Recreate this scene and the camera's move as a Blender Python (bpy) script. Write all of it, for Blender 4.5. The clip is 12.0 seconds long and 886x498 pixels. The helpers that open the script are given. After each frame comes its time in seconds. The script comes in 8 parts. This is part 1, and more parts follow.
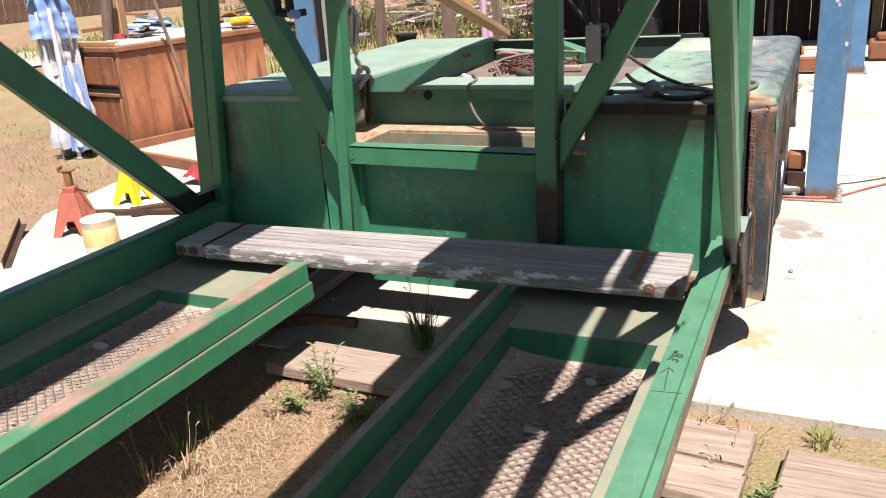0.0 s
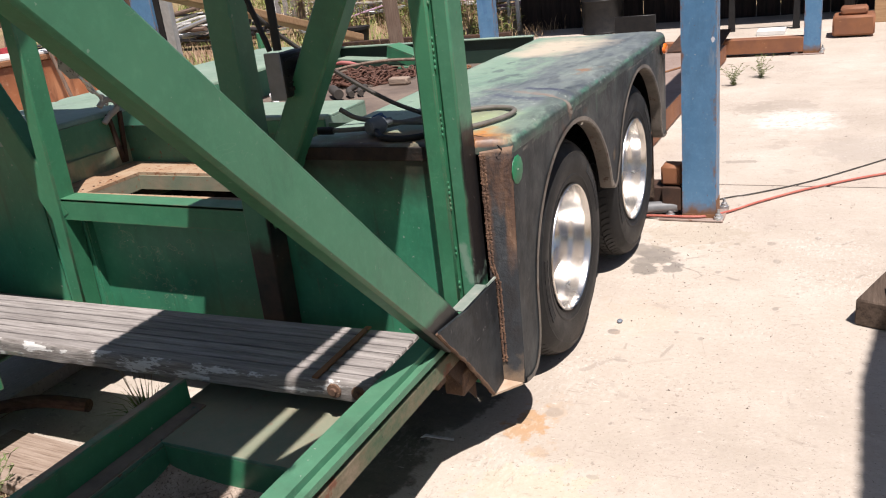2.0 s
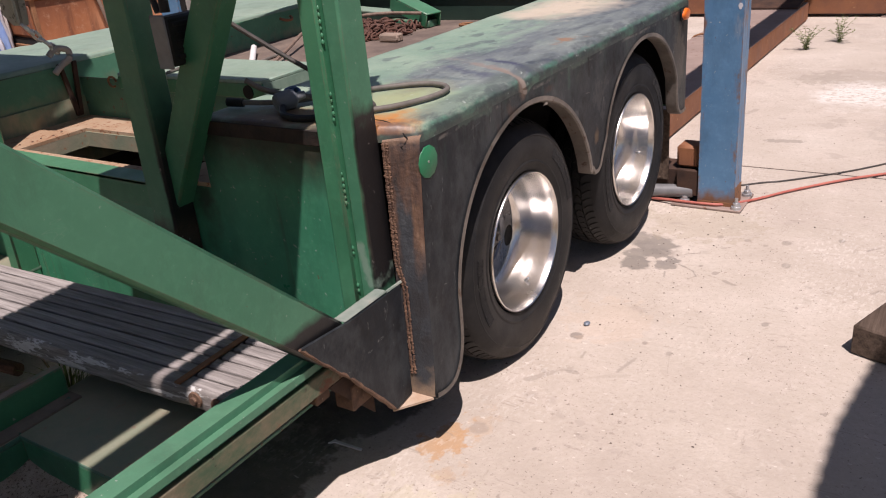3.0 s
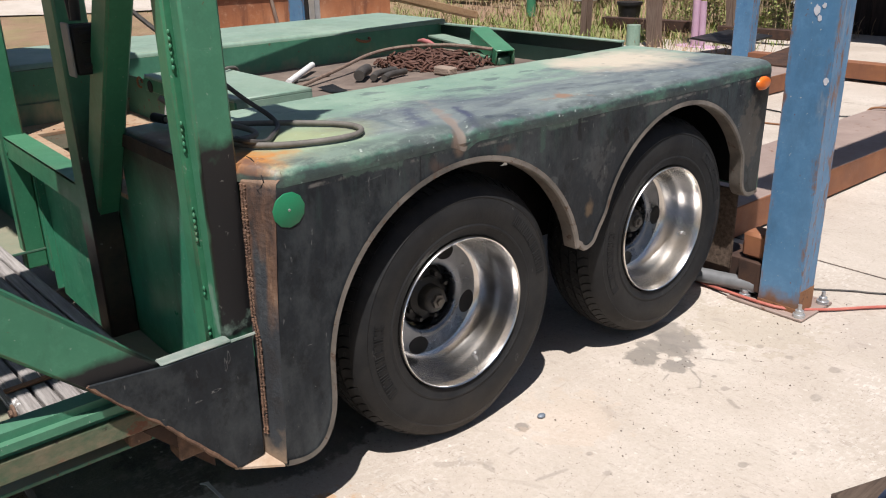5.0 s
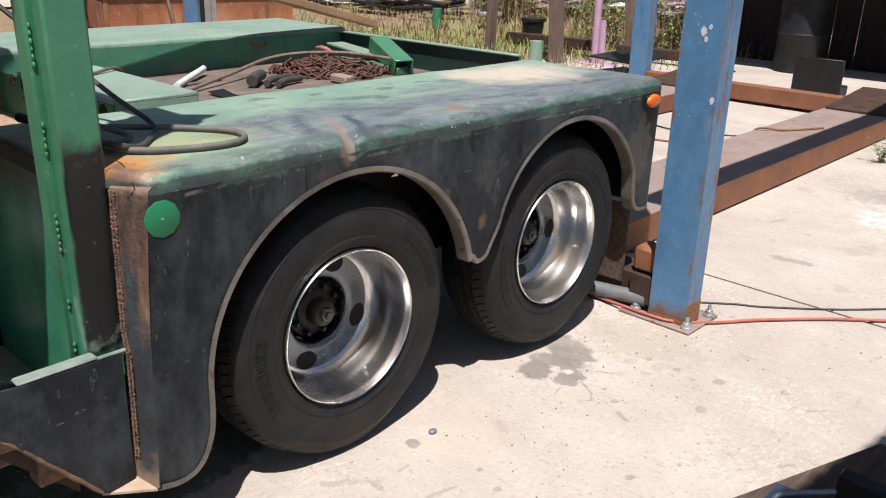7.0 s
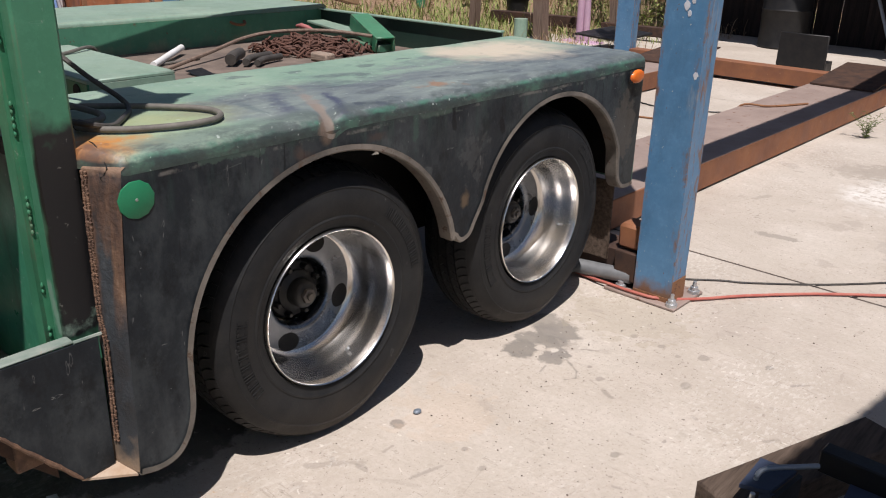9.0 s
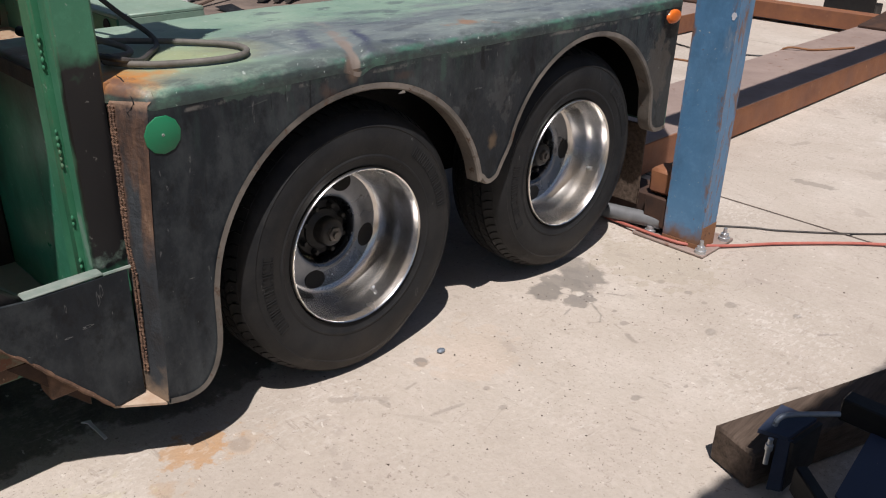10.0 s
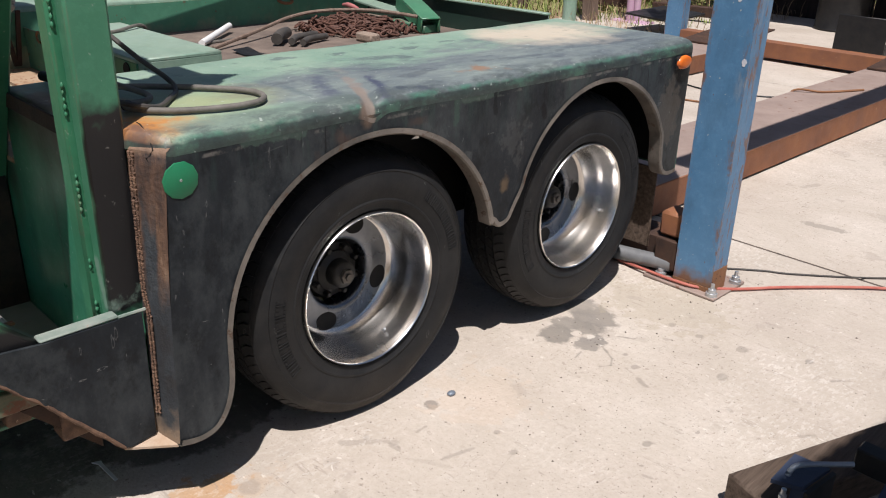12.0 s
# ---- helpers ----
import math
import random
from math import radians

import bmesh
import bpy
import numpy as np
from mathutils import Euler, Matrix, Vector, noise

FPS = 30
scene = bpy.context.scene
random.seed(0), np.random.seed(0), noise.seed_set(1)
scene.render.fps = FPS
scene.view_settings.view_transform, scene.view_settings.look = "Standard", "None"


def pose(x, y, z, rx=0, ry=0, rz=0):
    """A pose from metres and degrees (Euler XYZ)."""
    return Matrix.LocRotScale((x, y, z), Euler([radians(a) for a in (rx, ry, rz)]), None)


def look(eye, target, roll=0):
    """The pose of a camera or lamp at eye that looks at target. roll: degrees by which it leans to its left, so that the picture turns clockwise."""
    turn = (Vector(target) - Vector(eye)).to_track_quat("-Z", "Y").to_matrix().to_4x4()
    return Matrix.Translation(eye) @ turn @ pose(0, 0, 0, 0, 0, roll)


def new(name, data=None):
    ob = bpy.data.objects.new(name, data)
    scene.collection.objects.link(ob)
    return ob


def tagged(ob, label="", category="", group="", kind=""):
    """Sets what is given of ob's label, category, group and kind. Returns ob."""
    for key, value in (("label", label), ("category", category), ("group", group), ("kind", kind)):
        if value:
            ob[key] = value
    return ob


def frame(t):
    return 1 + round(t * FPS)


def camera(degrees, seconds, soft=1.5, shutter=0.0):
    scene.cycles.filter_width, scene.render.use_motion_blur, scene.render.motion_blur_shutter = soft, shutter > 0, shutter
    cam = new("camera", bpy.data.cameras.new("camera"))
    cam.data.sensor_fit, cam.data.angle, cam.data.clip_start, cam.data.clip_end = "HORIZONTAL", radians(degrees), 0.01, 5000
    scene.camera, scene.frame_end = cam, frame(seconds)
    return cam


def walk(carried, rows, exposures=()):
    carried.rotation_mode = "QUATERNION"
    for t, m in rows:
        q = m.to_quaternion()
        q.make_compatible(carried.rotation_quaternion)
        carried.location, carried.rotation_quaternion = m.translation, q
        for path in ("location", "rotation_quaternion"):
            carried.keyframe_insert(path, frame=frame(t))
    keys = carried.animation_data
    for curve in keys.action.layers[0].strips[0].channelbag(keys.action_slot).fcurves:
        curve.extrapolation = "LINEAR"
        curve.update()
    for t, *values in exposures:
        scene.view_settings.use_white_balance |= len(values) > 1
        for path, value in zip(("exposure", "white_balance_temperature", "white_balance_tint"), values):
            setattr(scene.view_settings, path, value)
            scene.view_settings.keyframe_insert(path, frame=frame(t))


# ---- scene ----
cam = camera(56.4, 12.0, soft=1.1)
PATH = [
    (0, (0.147, -2.848, 1.412), (-0.668, -1.145, 0.754), -4.0),
    (0.5, (0.344, -2.644, 1.419), (-0.59, -0.978, 0.825), -4.0),
    (1, (0.418, -2.392, 1.379), (-0.518, -0.729, 0.782), -5.2),
    (1.5, (0.527, -2.095, 1.403), (-0.311, -0.404, 0.743), -6.2),
    (2, (0.809, -1.862, 1.399), (-0.066, -0.203, 0.708), -6.8),
    (2.5, (0.986, -1.662, 1.383), (0.016, -0.076, 0.646), -5.8),
    (3, (1.073, -1.369, 1.393), (0.029, 0.137, 0.592), -5.6),
    (3.5, (1.224, -1.156, 1.391), (0.035, 0.252, 0.615), -4.7),
    (5.5, (1.533, -0.629, 1.352), (0.081, 0.533, 0.617), -0.7),
    (6, (1.546, -0.638, 1.354), (0.096, 0.508, 0.589), -0.1),
    (6.5, (1.512, -0.628, 1.344), (0.094, 0.595, 0.641), 0.6),
    (7, (1.497, -0.611, 1.344), (0.213, 0.756, 0.648), 1.5),
    (9, (1.493, -0.586, 1.331), (0.243, 0.79, 0.592), 1.2),
    (9.5, (1.511, -0.582, 1.324), (0.251, 0.736, 0.502), 1.2),
    (10, (1.512, -0.574, 1.326), (0.244, 0.708, 0.46), 1.3),
    (10.5, (1.503, -0.57, 1.323), (0.221, 0.715, 0.485), 1.4),
    (11, (1.504, -0.564, 1.326), (0.208, 0.729, 0.519), 1.4),
    (11.5, (1.511, -0.571, 1.332), (0.211, 0.721, 0.532), 1.5),
    (12, (1.507, -0.58, 1.354), (0.198, 0.709, 0.562), 1.5),
]
walk(cam, [(t, look(eye, target, roll)) for t, eye, target, roll in PATH],
     exposures=[(0.0, 1.06, 6700, 16), (1.0, 1.03, 6700, 16), (1.5, 0.81, 6650, 16), (2.0, 0.54, 6650, 15), (2.5, 0.33, 6750, 20), (3.0, 0.21, 6750, 24), (3.5, 0.25, 6700, 20), (5.5, 0.41, 6400, 12), (6.0, 0.40, 6400, 11.5), (6.5, 0.53, 6330, 9), (7.0, 0.43, 6370, 13), (9.0, 0.14, 6420, 14), (9.6, 0.0, 6430, 14), (10.2, 0.03, 6430, 14), (11.0, 0.15, 6420, 13), (12.0, 0.24, 6400, 13)])

# ---------- world, sun, exposure ----------
SUN_FROM = Vector((0.31, -0.33, 1.0)).normalized()
world = bpy.data.worlds.new("sky_world")
scene.world = world
world.use_nodes = True
wn = world.node_tree.nodes
sky = wn.new("ShaderNodeTexSky")
sky.sky_type = "NISHITA"
sky.sun_disc = False
sky.sun_elevation = math.asin(SUN_FROM.z)
sky.sun_rotation = math.atan2(SUN_FROM.x, SUN_FROM.y)
wn["Background"].inputs["Strength"].default_value = 0.050
world.node_tree.links.new(sky.outputs[0], wn["Background"].inputs["Color"])
sun = new("sun", bpy.data.lights.new("sun", "SUN"))
sun.data.energy = 5.0
sun.data.angle = radians(0.53)
sun.data.color = (1.0, 0.96, 0.915)
sun.matrix_world = look(SUN_FROM * 30, (0, 0, 0))

# ---------- materials ----------


def nodes_of(name):
    m = bpy.data.materials.new(name)
    m.use_nodes = True
    return m, m.node_tree.nodes, m.node_tree.links, m.node_tree.nodes["Principled BSDF"]


def rgb(c):
    return (c[0], c[1], c[2], 1.0)


def noise_node(n, l, scale, detail=4.0, rough=0.6, stretch=(1, 1, 1), offset=(0, 0, 0)):
    tc = n.new("ShaderNodeTexCoord")
    mp = n.new("ShaderNodeMapping")
    mp.inputs["Scale"].default_value = stretch
    mp.inputs["Location"].default_value = offset
    nz = n.new("ShaderNodeTexNoise")
    nz.inputs["Scale"].default_value = scale
    nz.inputs["Detail"].default_value = detail
    nz.inputs["Roughness"].default_value = rough
    l.new(tc.outputs["Object"], mp.inputs["Vector"])
    l.new(mp.outputs[0], nz.inputs["Vector"])
    return nz.outputs["Fac"]


def ramp(n, l, fac, stops):
    r = n.new("ShaderNodeValToRGB")
    e = r.color_ramp.elements
    while len(e) < len(stops):
        e.new(0.5)
    for k, (p, c) in enumerate(stops):
        e[k].position = p
        e[k].color = rgb(c) if hasattr(c, "__len__") else (c, c, c, 1)
    l.new(fac, r.inputs[0])
    return r.outputs[0]


def mix(n, l, fac, a, b, mode="MIX"):
    m = n.new("ShaderNodeMix")
    m.data_type = "RGBA"
    m.blend_type = mode
    ins = {s.identifier: s for s in m.inputs}
    for key, v in (("Factor_Float", fac), ("A_Color", a), ("B_Color", b)):
        if hasattr(v, "links"):
            l.new(v, ins[key])
        else:
            ins[key].default_value = v if key == "Factor_Float" else rgb(v)
    return [s for s in m.outputs if s.identifier == "Result_Color"][0]


def calc(n, l, op, a, b=0.0, clamp=False):
    m = n.new("ShaderNodeMath")
    m.operation = op
    m.use_clamp = clamp
    for k, v in enumerate((a, b)):
        if hasattr(v, "links"):
            l.new(v, m.inputs[k])
        else:
            m.inputs[k].default_value = v
    return m.outputs[0]


def axes(n, l):
    tc = n.new("ShaderNodeTexCoord")
    s = n.new("ShaderNodeSeparateXYZ")
    l.new(tc.outputs["Object"], s.inputs[0])
    return s.outputs


def blot(n, l, x, y, r, ragged=0.06, scale=14.0, soft=0.03, squash=1.0, on=(0, 1)):
    """1 inside a ragged blot on the plane of two axes, 0 outside."""
    ax = axes(n, l)
    dx = calc(n, l, "SUBTRACT", ax[on[0]], x)
    dy = calc(n, l, "MULTIPLY", calc(n, l, "SUBTRACT", ax[on[1]], y), squash)
    d = calc(n, l, "SQRT", calc(n, l, "ADD", calc(n, l, "MULTIPLY", dx, dx), calc(n, l, "MULTIPLY", dy, dy)))
    d = calc(n, l, "ADD", d, calc(n, l, "MULTIPLY", calc(n, l, "SUBTRACT", noise_node(n, l, scale), 0.5), ragged * 4))
    return calc(n, l, "DIVIDE", calc(n, l, "SUBTRACT", r, d), soft, clamp=True)


def streak(n, l, a, b, r, ragged=0.02, scale=18.0, soft=0.01, on=(0, 1)):
    """1 along a ragged stroke from a to b on the plane of two axes, 0 elsewhere."""
    ax = axes(n, l)
    ex, ey = b[0] - a[0], b[1] - a[1]
    ll = ex * ex + ey * ey
    dx = calc(n, l, "SUBTRACT", ax[on[0]], a[0])
    dy = calc(n, l, "SUBTRACT", ax[on[1]], a[1])
    t = calc(n, l, "ADD", calc(n, l, "MULTIPLY", dx, ex / ll), calc(n, l, "MULTIPLY", dy, ey / ll), clamp=True)
    px = calc(n, l, "SUBTRACT", dx, calc(n, l, "MULTIPLY", t, ex))
    py = calc(n, l, "SUBTRACT", dy, calc(n, l, "MULTIPLY", t, ey))
    d = calc(n, l, "SQRT", calc(n, l, "ADD", calc(n, l, "MULTIPLY", px, px), calc(n, l, "MULTIPLY", py, py)))
    d = calc(n, l, "ADD", d, calc(n, l, "MULTIPLY", calc(n, l, "SUBTRACT", noise_node(n, l, scale, 6.0, 0.7), 0.5), ragged * 4))
    return calc(n, l, "DIVIDE", calc(n, l, "SUBTRACT", r, d), soft, clamp=True)


def band(n, l, axis, lo, hi, ragged=0.05, scale=10.0):
    """Rises from 0 at lo to 1 at hi along an axis, with a ragged edge."""
    v = calc(n, l, "ADD", axes(n, l)[axis], calc(n, l, "MULTIPLY", calc(n, l, "SUBTRACT", noise_node(n, l, scale), 0.5), ragged * 4))
    return calc(n, l, "DIVIDE", calc(n, l, "SUBTRACT", v, lo), hi - lo, clamp=True)


def finish(n, l, p, colour, rough=0.6, metal=0.0, bump=0.15, bump_scale=120.0, dist=0.004, rough_var=0.12, spec=0.5):
    if hasattr(colour, "links"):
        l.new(colour, p.inputs["Base Color"])
    else:
        p.inputs["Base Color"].default_value = rgb(colour)
    rn = noise_node(n, l, 9.0)
    rr = calc(n, l, "ADD", calc(n, l, "MULTIPLY", calc(n, l, "SUBTRACT", rn, 0.5), rough_var * 4), rough, clamp=True)
    l.new(rr, p.inputs["Roughness"])
    p.inputs["Metallic"].default_value = metal
    p.inputs["Specular IOR Level"].default_value = spec
    if bump:
        b = n.new("ShaderNodeBump")
        b.inputs["Strength"].default_value = bump
        b.inputs["Distance"].default_value = dist
        l.new(noise_node(n, l, bump_scale, 5.0), b.inputs["Height"])
        l.new(b.outputs[0], p.inputs["Normal"])


def plain(name, a, b=None, scale=12.0, rough=0.6, metal=0.0, bump=0.15, bump_scale=120.0, dist=0.004, stretch=(1, 1, 1), spec=0.5, fleck=None, fleck_at=0.68):
    """Two tones by a soft noise, finer flecks of a third."""
    m, n, l, p = nodes_of(name)
    b = b or tuple(v * 0.7 for v in a)
    c = ramp(n, l, noise_node(n, l, scale, 6.0, 0.65, stretch), [(0.32, a), (0.68, b)])
    if fleck:
        f = ramp(n, l, noise_node(n, l, scale * 4.3, 5.0, 0.7, stretch, (3, 1, 2)), [(fleck_at, 0.0), (fleck_at + 0.05, 1.0)])
        c = mix(n, l, f, c, fleck)
    finish(n, l, p, c, rough, metal, bump, bump_scale, dist, spec=spec)
    return m


def up_facing(n, l, lo=0.75, hi=0.95):
    g = n.new("ShaderNodeNewGeometry")
    s = n.new("ShaderNodeSeparateXYZ")
    l.new(g.outputs["Normal"], s.inputs[0])
    return calc(n, l, "DIVIDE", calc(n, l, "SUBTRACT", s.outputs[2], lo), hi - lo, clamp=True)


def edge_wear(n, l, radius=0.006, gain=5.0):
    """Rises towards the sharp edges of a mesh."""
    b = n.new("ShaderNodeBevel")
    b.samples = 4
    b.inputs["Radius"].default_value = radius
    g = n.new("ShaderNodeNewGeometry")
    d = n.new("ShaderNodeVectorMath")
    d.operation = "DOT_PRODUCT"
    l.new(b.outputs[0], d.inputs[0])
    l.new(g.outputs["True Normal"], d.inputs[1])
    return calc(n, l, "MULTIPLY", calc(n, l, "SUBTRACT", 1.0, d.outputs["Value"]), gain, clamp=True)


def enamel(n, l, a, b, rust=0.66, dust=0.0, edge=0.55, scuff=0.3, wear=0.006):
    """Old enamel: two tones, scuffs, chips to primer and rust, worn edges, settled dust."""
    c = ramp(n, l, noise_node(n, l, 4.0, 7.0, 0.65), [(0.3, a), (0.7, b)])
    c = mix(n, l, ramp(n, l, noise_node(n, l, 38.0, 5.0, 0.7), [(0.5, 0.0), (0.75, 0.3)]), c, tuple(v * 1.4 + 0.012 for v in b))
    grime = ramp(n, l, noise_node(n, l, 9.0, 7.0, 0.72, (1, 1, 0.45), (6, 6, 2)), [(0.52, 0.0), (0.72, 0.45)])
    c = mix(n, l, grime, c, tuple(v * 0.45 + 0.012 for v in a))
    line = ramp(n, l, noise_node(n, l, 7.0, 3.0, 0.5, (1.4, 0.8, 3.0), (2, 8, 5)), [(0.668, 0.0), (0.672, scuff * 0.5), (0.676, 0.0)])
    c = mix(n, l, line, c, (0.32, 0.36, 0.32))
    spot = ramp(n, l, noise_node(n, l, 85.0, 3.0, 0.5, (1, 1, 1), (9, 2, 7)), [(0.72, 0.0), (0.735, scuff)])
    c = mix(n, l, spot, c, (0.42, 0.43, 0.40))
    chip = ramp(n, l, noise_node(n, l, 26.0, 6.0, 0.75, (1, 1, 1), (5, 2, 1)), [(rust, 0.0), (rust + 0.03, 1.0)])
    c = mix(n, l, chip, c, (0.13, 0.065, 0.04))
    if edge:
        worn = calc(n, l, "MULTIPLY", edge_wear(n, l, wear), ramp(n, l, noise_node(n, l, 13.0, 6.0, 0.75, (1, 1, 1), (3, 3, 8)), [(0.46, 0.0), (0.56, edge)]))
        c = mix(n, l, worn, c, (0.22, 0.14, 0.105))
    up = up_facing(n, l)
    f = ramp(n, l, noise_node(n, l, 6.0, 7.0, 0.72, (1, 1, 1), (1, 7, 3)), [(0.38, 0.15 + 0.5 * dust), (0.66, 0.3 + 0.7 * dust)])
    c = mix(n, l, calc(n, l, "MULTIPLY", up, calc(n, l, "MULTIPLY", f, min(1.0, 0.35 + dust))), c, (0.30, 0.25, 0.18))
    return c


def green_paint(name, a, b, rust=0.66, rough=0.42, dust=0.0, edge=0.55, scuff=0.3, wear=0.006, bare=0.0):
    """bare: how far boots have worn the upper faces through to red primer."""
    m, n, l, p = nodes_of(name)
    c = enamel(n, l, a, b, rust, dust, edge, scuff, wear)
    if bare:
        rub = ramp(n, l, noise_node(n, l, 5.0, 7.0, 0.72, (1, 0.5, 1), (2, 2, 6)), [(0.42, 0.0), (0.52, bare)])
        c = mix(n, l, calc(n, l, "MULTIPLY", up_facing(n, l), rub), c, ramp(n, l, noise_node(n, l, 22.0, 6.0, 0.7, (1, 0.5, 1)), [(0.35, (0.26, 0.12, 0.09)), (0.65, (0.34, 0.24, 0.19))]))
    finish(n, l, p, c, rough, 0.0, 0.16, 45.0, 0.004)
    return m


GREEN = green_paint("green_enamel", (0.030, 0.160, 0.082), (0.047, 0.205, 0.108), 0.69, 0.40, 0.05)
GREEN_ROUND = green_paint("green_enamel_scuffed", (0.042, 0.168, 0.097), (0.065, 0.212, 0.127), 0.66, 0.40, 0.0, 0.0, 0.6)
GREEN_RAIL = green_paint("green_enamel_rail", (0.022, 0.150, 0.070), (0.036, 0.195, 0.094), 0.66, 0.42, 0.1, 0.95, 0.4, 0.012, 0.9)
GREEN_OLD = green_paint("green_enamel_worn", (0.04, 0.135, 0.082), (0.06, 0.175, 0.108), 0.62, 0.5, 0.35)
GREEN_DUSTY = green_paint("green_enamel_dusty", (0.05, 0.15, 0.098), (0.075, 0.19, 0.13), 0.60, 0.65, 0.75)
GREEN_PALE = green_paint("green_enamel_faded", (0.17, 0.275, 0.21), (0.25, 0.345, 0.275), 0.70, 0.5, 0.1)
GREEN_DOT = plain("bright_green_disc", (0.01, 0.16, 0.07), (0.015, 0.2, 0.09), 8, 0.45)
RUST = plain("rust", (0.17, 0.075, 0.035), (0.27, 0.13, 0.06), 9, 0.85, 0.0, 0.4, 90, 0.006, fleck=(0.07, 0.035, 0.025), fleck_at=0.6)
RUST_BEAM = plain("rusty_steel", (0.26, 0.105, 0.045), (0.17, 0.07, 0.04), 5, 0.75, 0.0, 0.3, 60, 0.005, fleck=(0.35, 0.2, 0.1), fleck_at=0.64)
RUST_DARK = plain("dark_rust", (0.035, 0.022, 0.018), (0.08, 0.042, 0.027), 12, 0.8, 0.0, 0.3, spec=0.3)
BLACK_STEEL = plain("black_steel", (0.007, 0.007, 0.0085), (0.018, 0.017, 0.016), 14, 0.5, 0.0, 0.2, 80, spec=0.35)
RUBBER = plain("tyre_rubber", (0.0075, 0.008, 0.009), (0.0165, 0.0168, 0.0175), 7, 0.55, 0.0, 0.2, 160, 0.003, spec=0.2, fleck=(0.034, 0.033, 0.031), fleck_at=0.60)
HOSE = plain("grey_rubber_hose", (0.09, 0.083, 0.072), (0.17, 0.155, 0.135), 22, 0.65, 0.0, 0.2, 200, 0.002)
RED_HOSE = plain("red_air_hose", (0.36, 0.09, 0.07), (0.46, 0.16, 0.12), 20, 0.5)
GALV = plain("galvanised_steel", (0.42, 0.43, 0.44), (0.55, 0.56, 0.57), 30, 0.4, 0.7, 0.1)
WHITE = plain("white_paint", (0.72, 0.72, 0.71), (0.6, 0.59, 0.56), 9, 0.6)
# near-black that stands for the shade inside holes and gaps
HOLE_SHADE = plain("hole_shade_black", (0.006, 0.006, 0.006), (0.012, 0.011, 0.01), 9, 0.9)
AMBER = plain("amber_plastic", (0.75, 0.17, 0.02), (0.65, 0.13, 0.02), 20, 0.3, 0.0, 0.05)


def wood(name, a, b, crack, grain=(2.0, 40, 40), rough=0.85, bump=0.5, scale=2.2):
    m, n, l, p = nodes_of(name)
    g = noise_node(n, l, scale, 8.0, 0.7, grain)
    c = ramp(n, l, g, [(0.30, crack), (0.42, a), (0.66, b)])
    c = mix(n, l, ramp(n, l, noise_node(n, l, 3.5, 5.0), [(0.45, 0.0), (0.75, 0.5)]), c, a)
    oi = n.new("ShaderNodeObjectInfo")
    c = mix(n, l, calc(n, l, "MULTIPLY", oi.outputs["Random"], 0.3), c, tuple(v * 0.5 for v in a))
    l.new(c, p.inputs["Base Color"])
    p.inputs["Roughness"].default_value = rough
    p.inputs["Specular IOR Level"].default_value = 0.25
    bp = n.new("ShaderNodeBump")
    bp.inputs["Strength"].default_value = bump
    bp.inputs["Distance"].default_value = 0.005
    l.new(g, bp.inputs["Height"])
    l.new(bp.outputs[0], p.inputs["Normal"])
    return m


PLANK = wood("weathered_grey_plank", (0.25, 0.228, 0.215), (0.43, 0.40, 0.378), (0.11, 0.098, 0.094), bump=0.8)
PLANK_EDGE = wood("plank_edge_flaking_paint", (0.20, 0.18, 0.165), (0.38, 0.355, 0.33), (0.07, 0.06, 0.055), (4, 30, 60), bump=0.9)
pn, pl = PLANK_EDGE.node_tree.nodes, PLANK_EDGE.node_tree.links
pb = pn["Principled BSDF"]
flake = ramp(pn, pl, noise_node(pn, pl, 9.0, 7.0, 0.72, (0.7, 1, 3), (3, 1, 1)), [(0.53, 0.0), (0.56, 0.95)])
pl.new(mix(pn, pl, flake, pb.inputs["Base Color"].links[0].from_socket, (0.62, 0.61, 0.59)), pb.inputs["Base Color"])
TIE = wood("old_timber_board", (0.27, 0.20, 0.155), (0.41, 0.33, 0.27), (0.09, 0.06, 0.045), bump=0.9)
TIE_DARK = wood("dark_creosote_timber", (0.085, 0.060, 0.045), (0.17, 0.125, 0.095), (0.025, 0.02, 0.016), (30, 2.0, 30), bump=0.9)
LUMBER = wood("yellow_lumber", (0.36, 0.22, 0.12), (0.46, 0.30, 0.17), (0.22, 0.12, 0.07), (2, 30, 30))
FENCE_WOOD = wood("brown_fence_boards", (0.085, 0.05, 0.035), (0.15, 0.095, 0.07), (0.03, 0.02, 0.016), (30, 30, 1.5))
POST_WOOD = wood("grey_brown_post", (0.16, 0.11, 0.085), (0.25, 0.19, 0.15), (0.06, 0.045, 0.035), (30, 30, 2))
SHED_WOOD = wood("dark_shed_boards", (0.016, 0.012, 0.011), (0.045, 0.03, 0.026), (0.008, 0.007, 0.006), (20, 20, 1.2))
BLUE = green_paint("blue_lift_enamel", (0.06, 0.165, 0.30), (0.095, 0.215, 0.36), 0.665, 0.45, 0.12, 1.0, 0.8, 0.014)


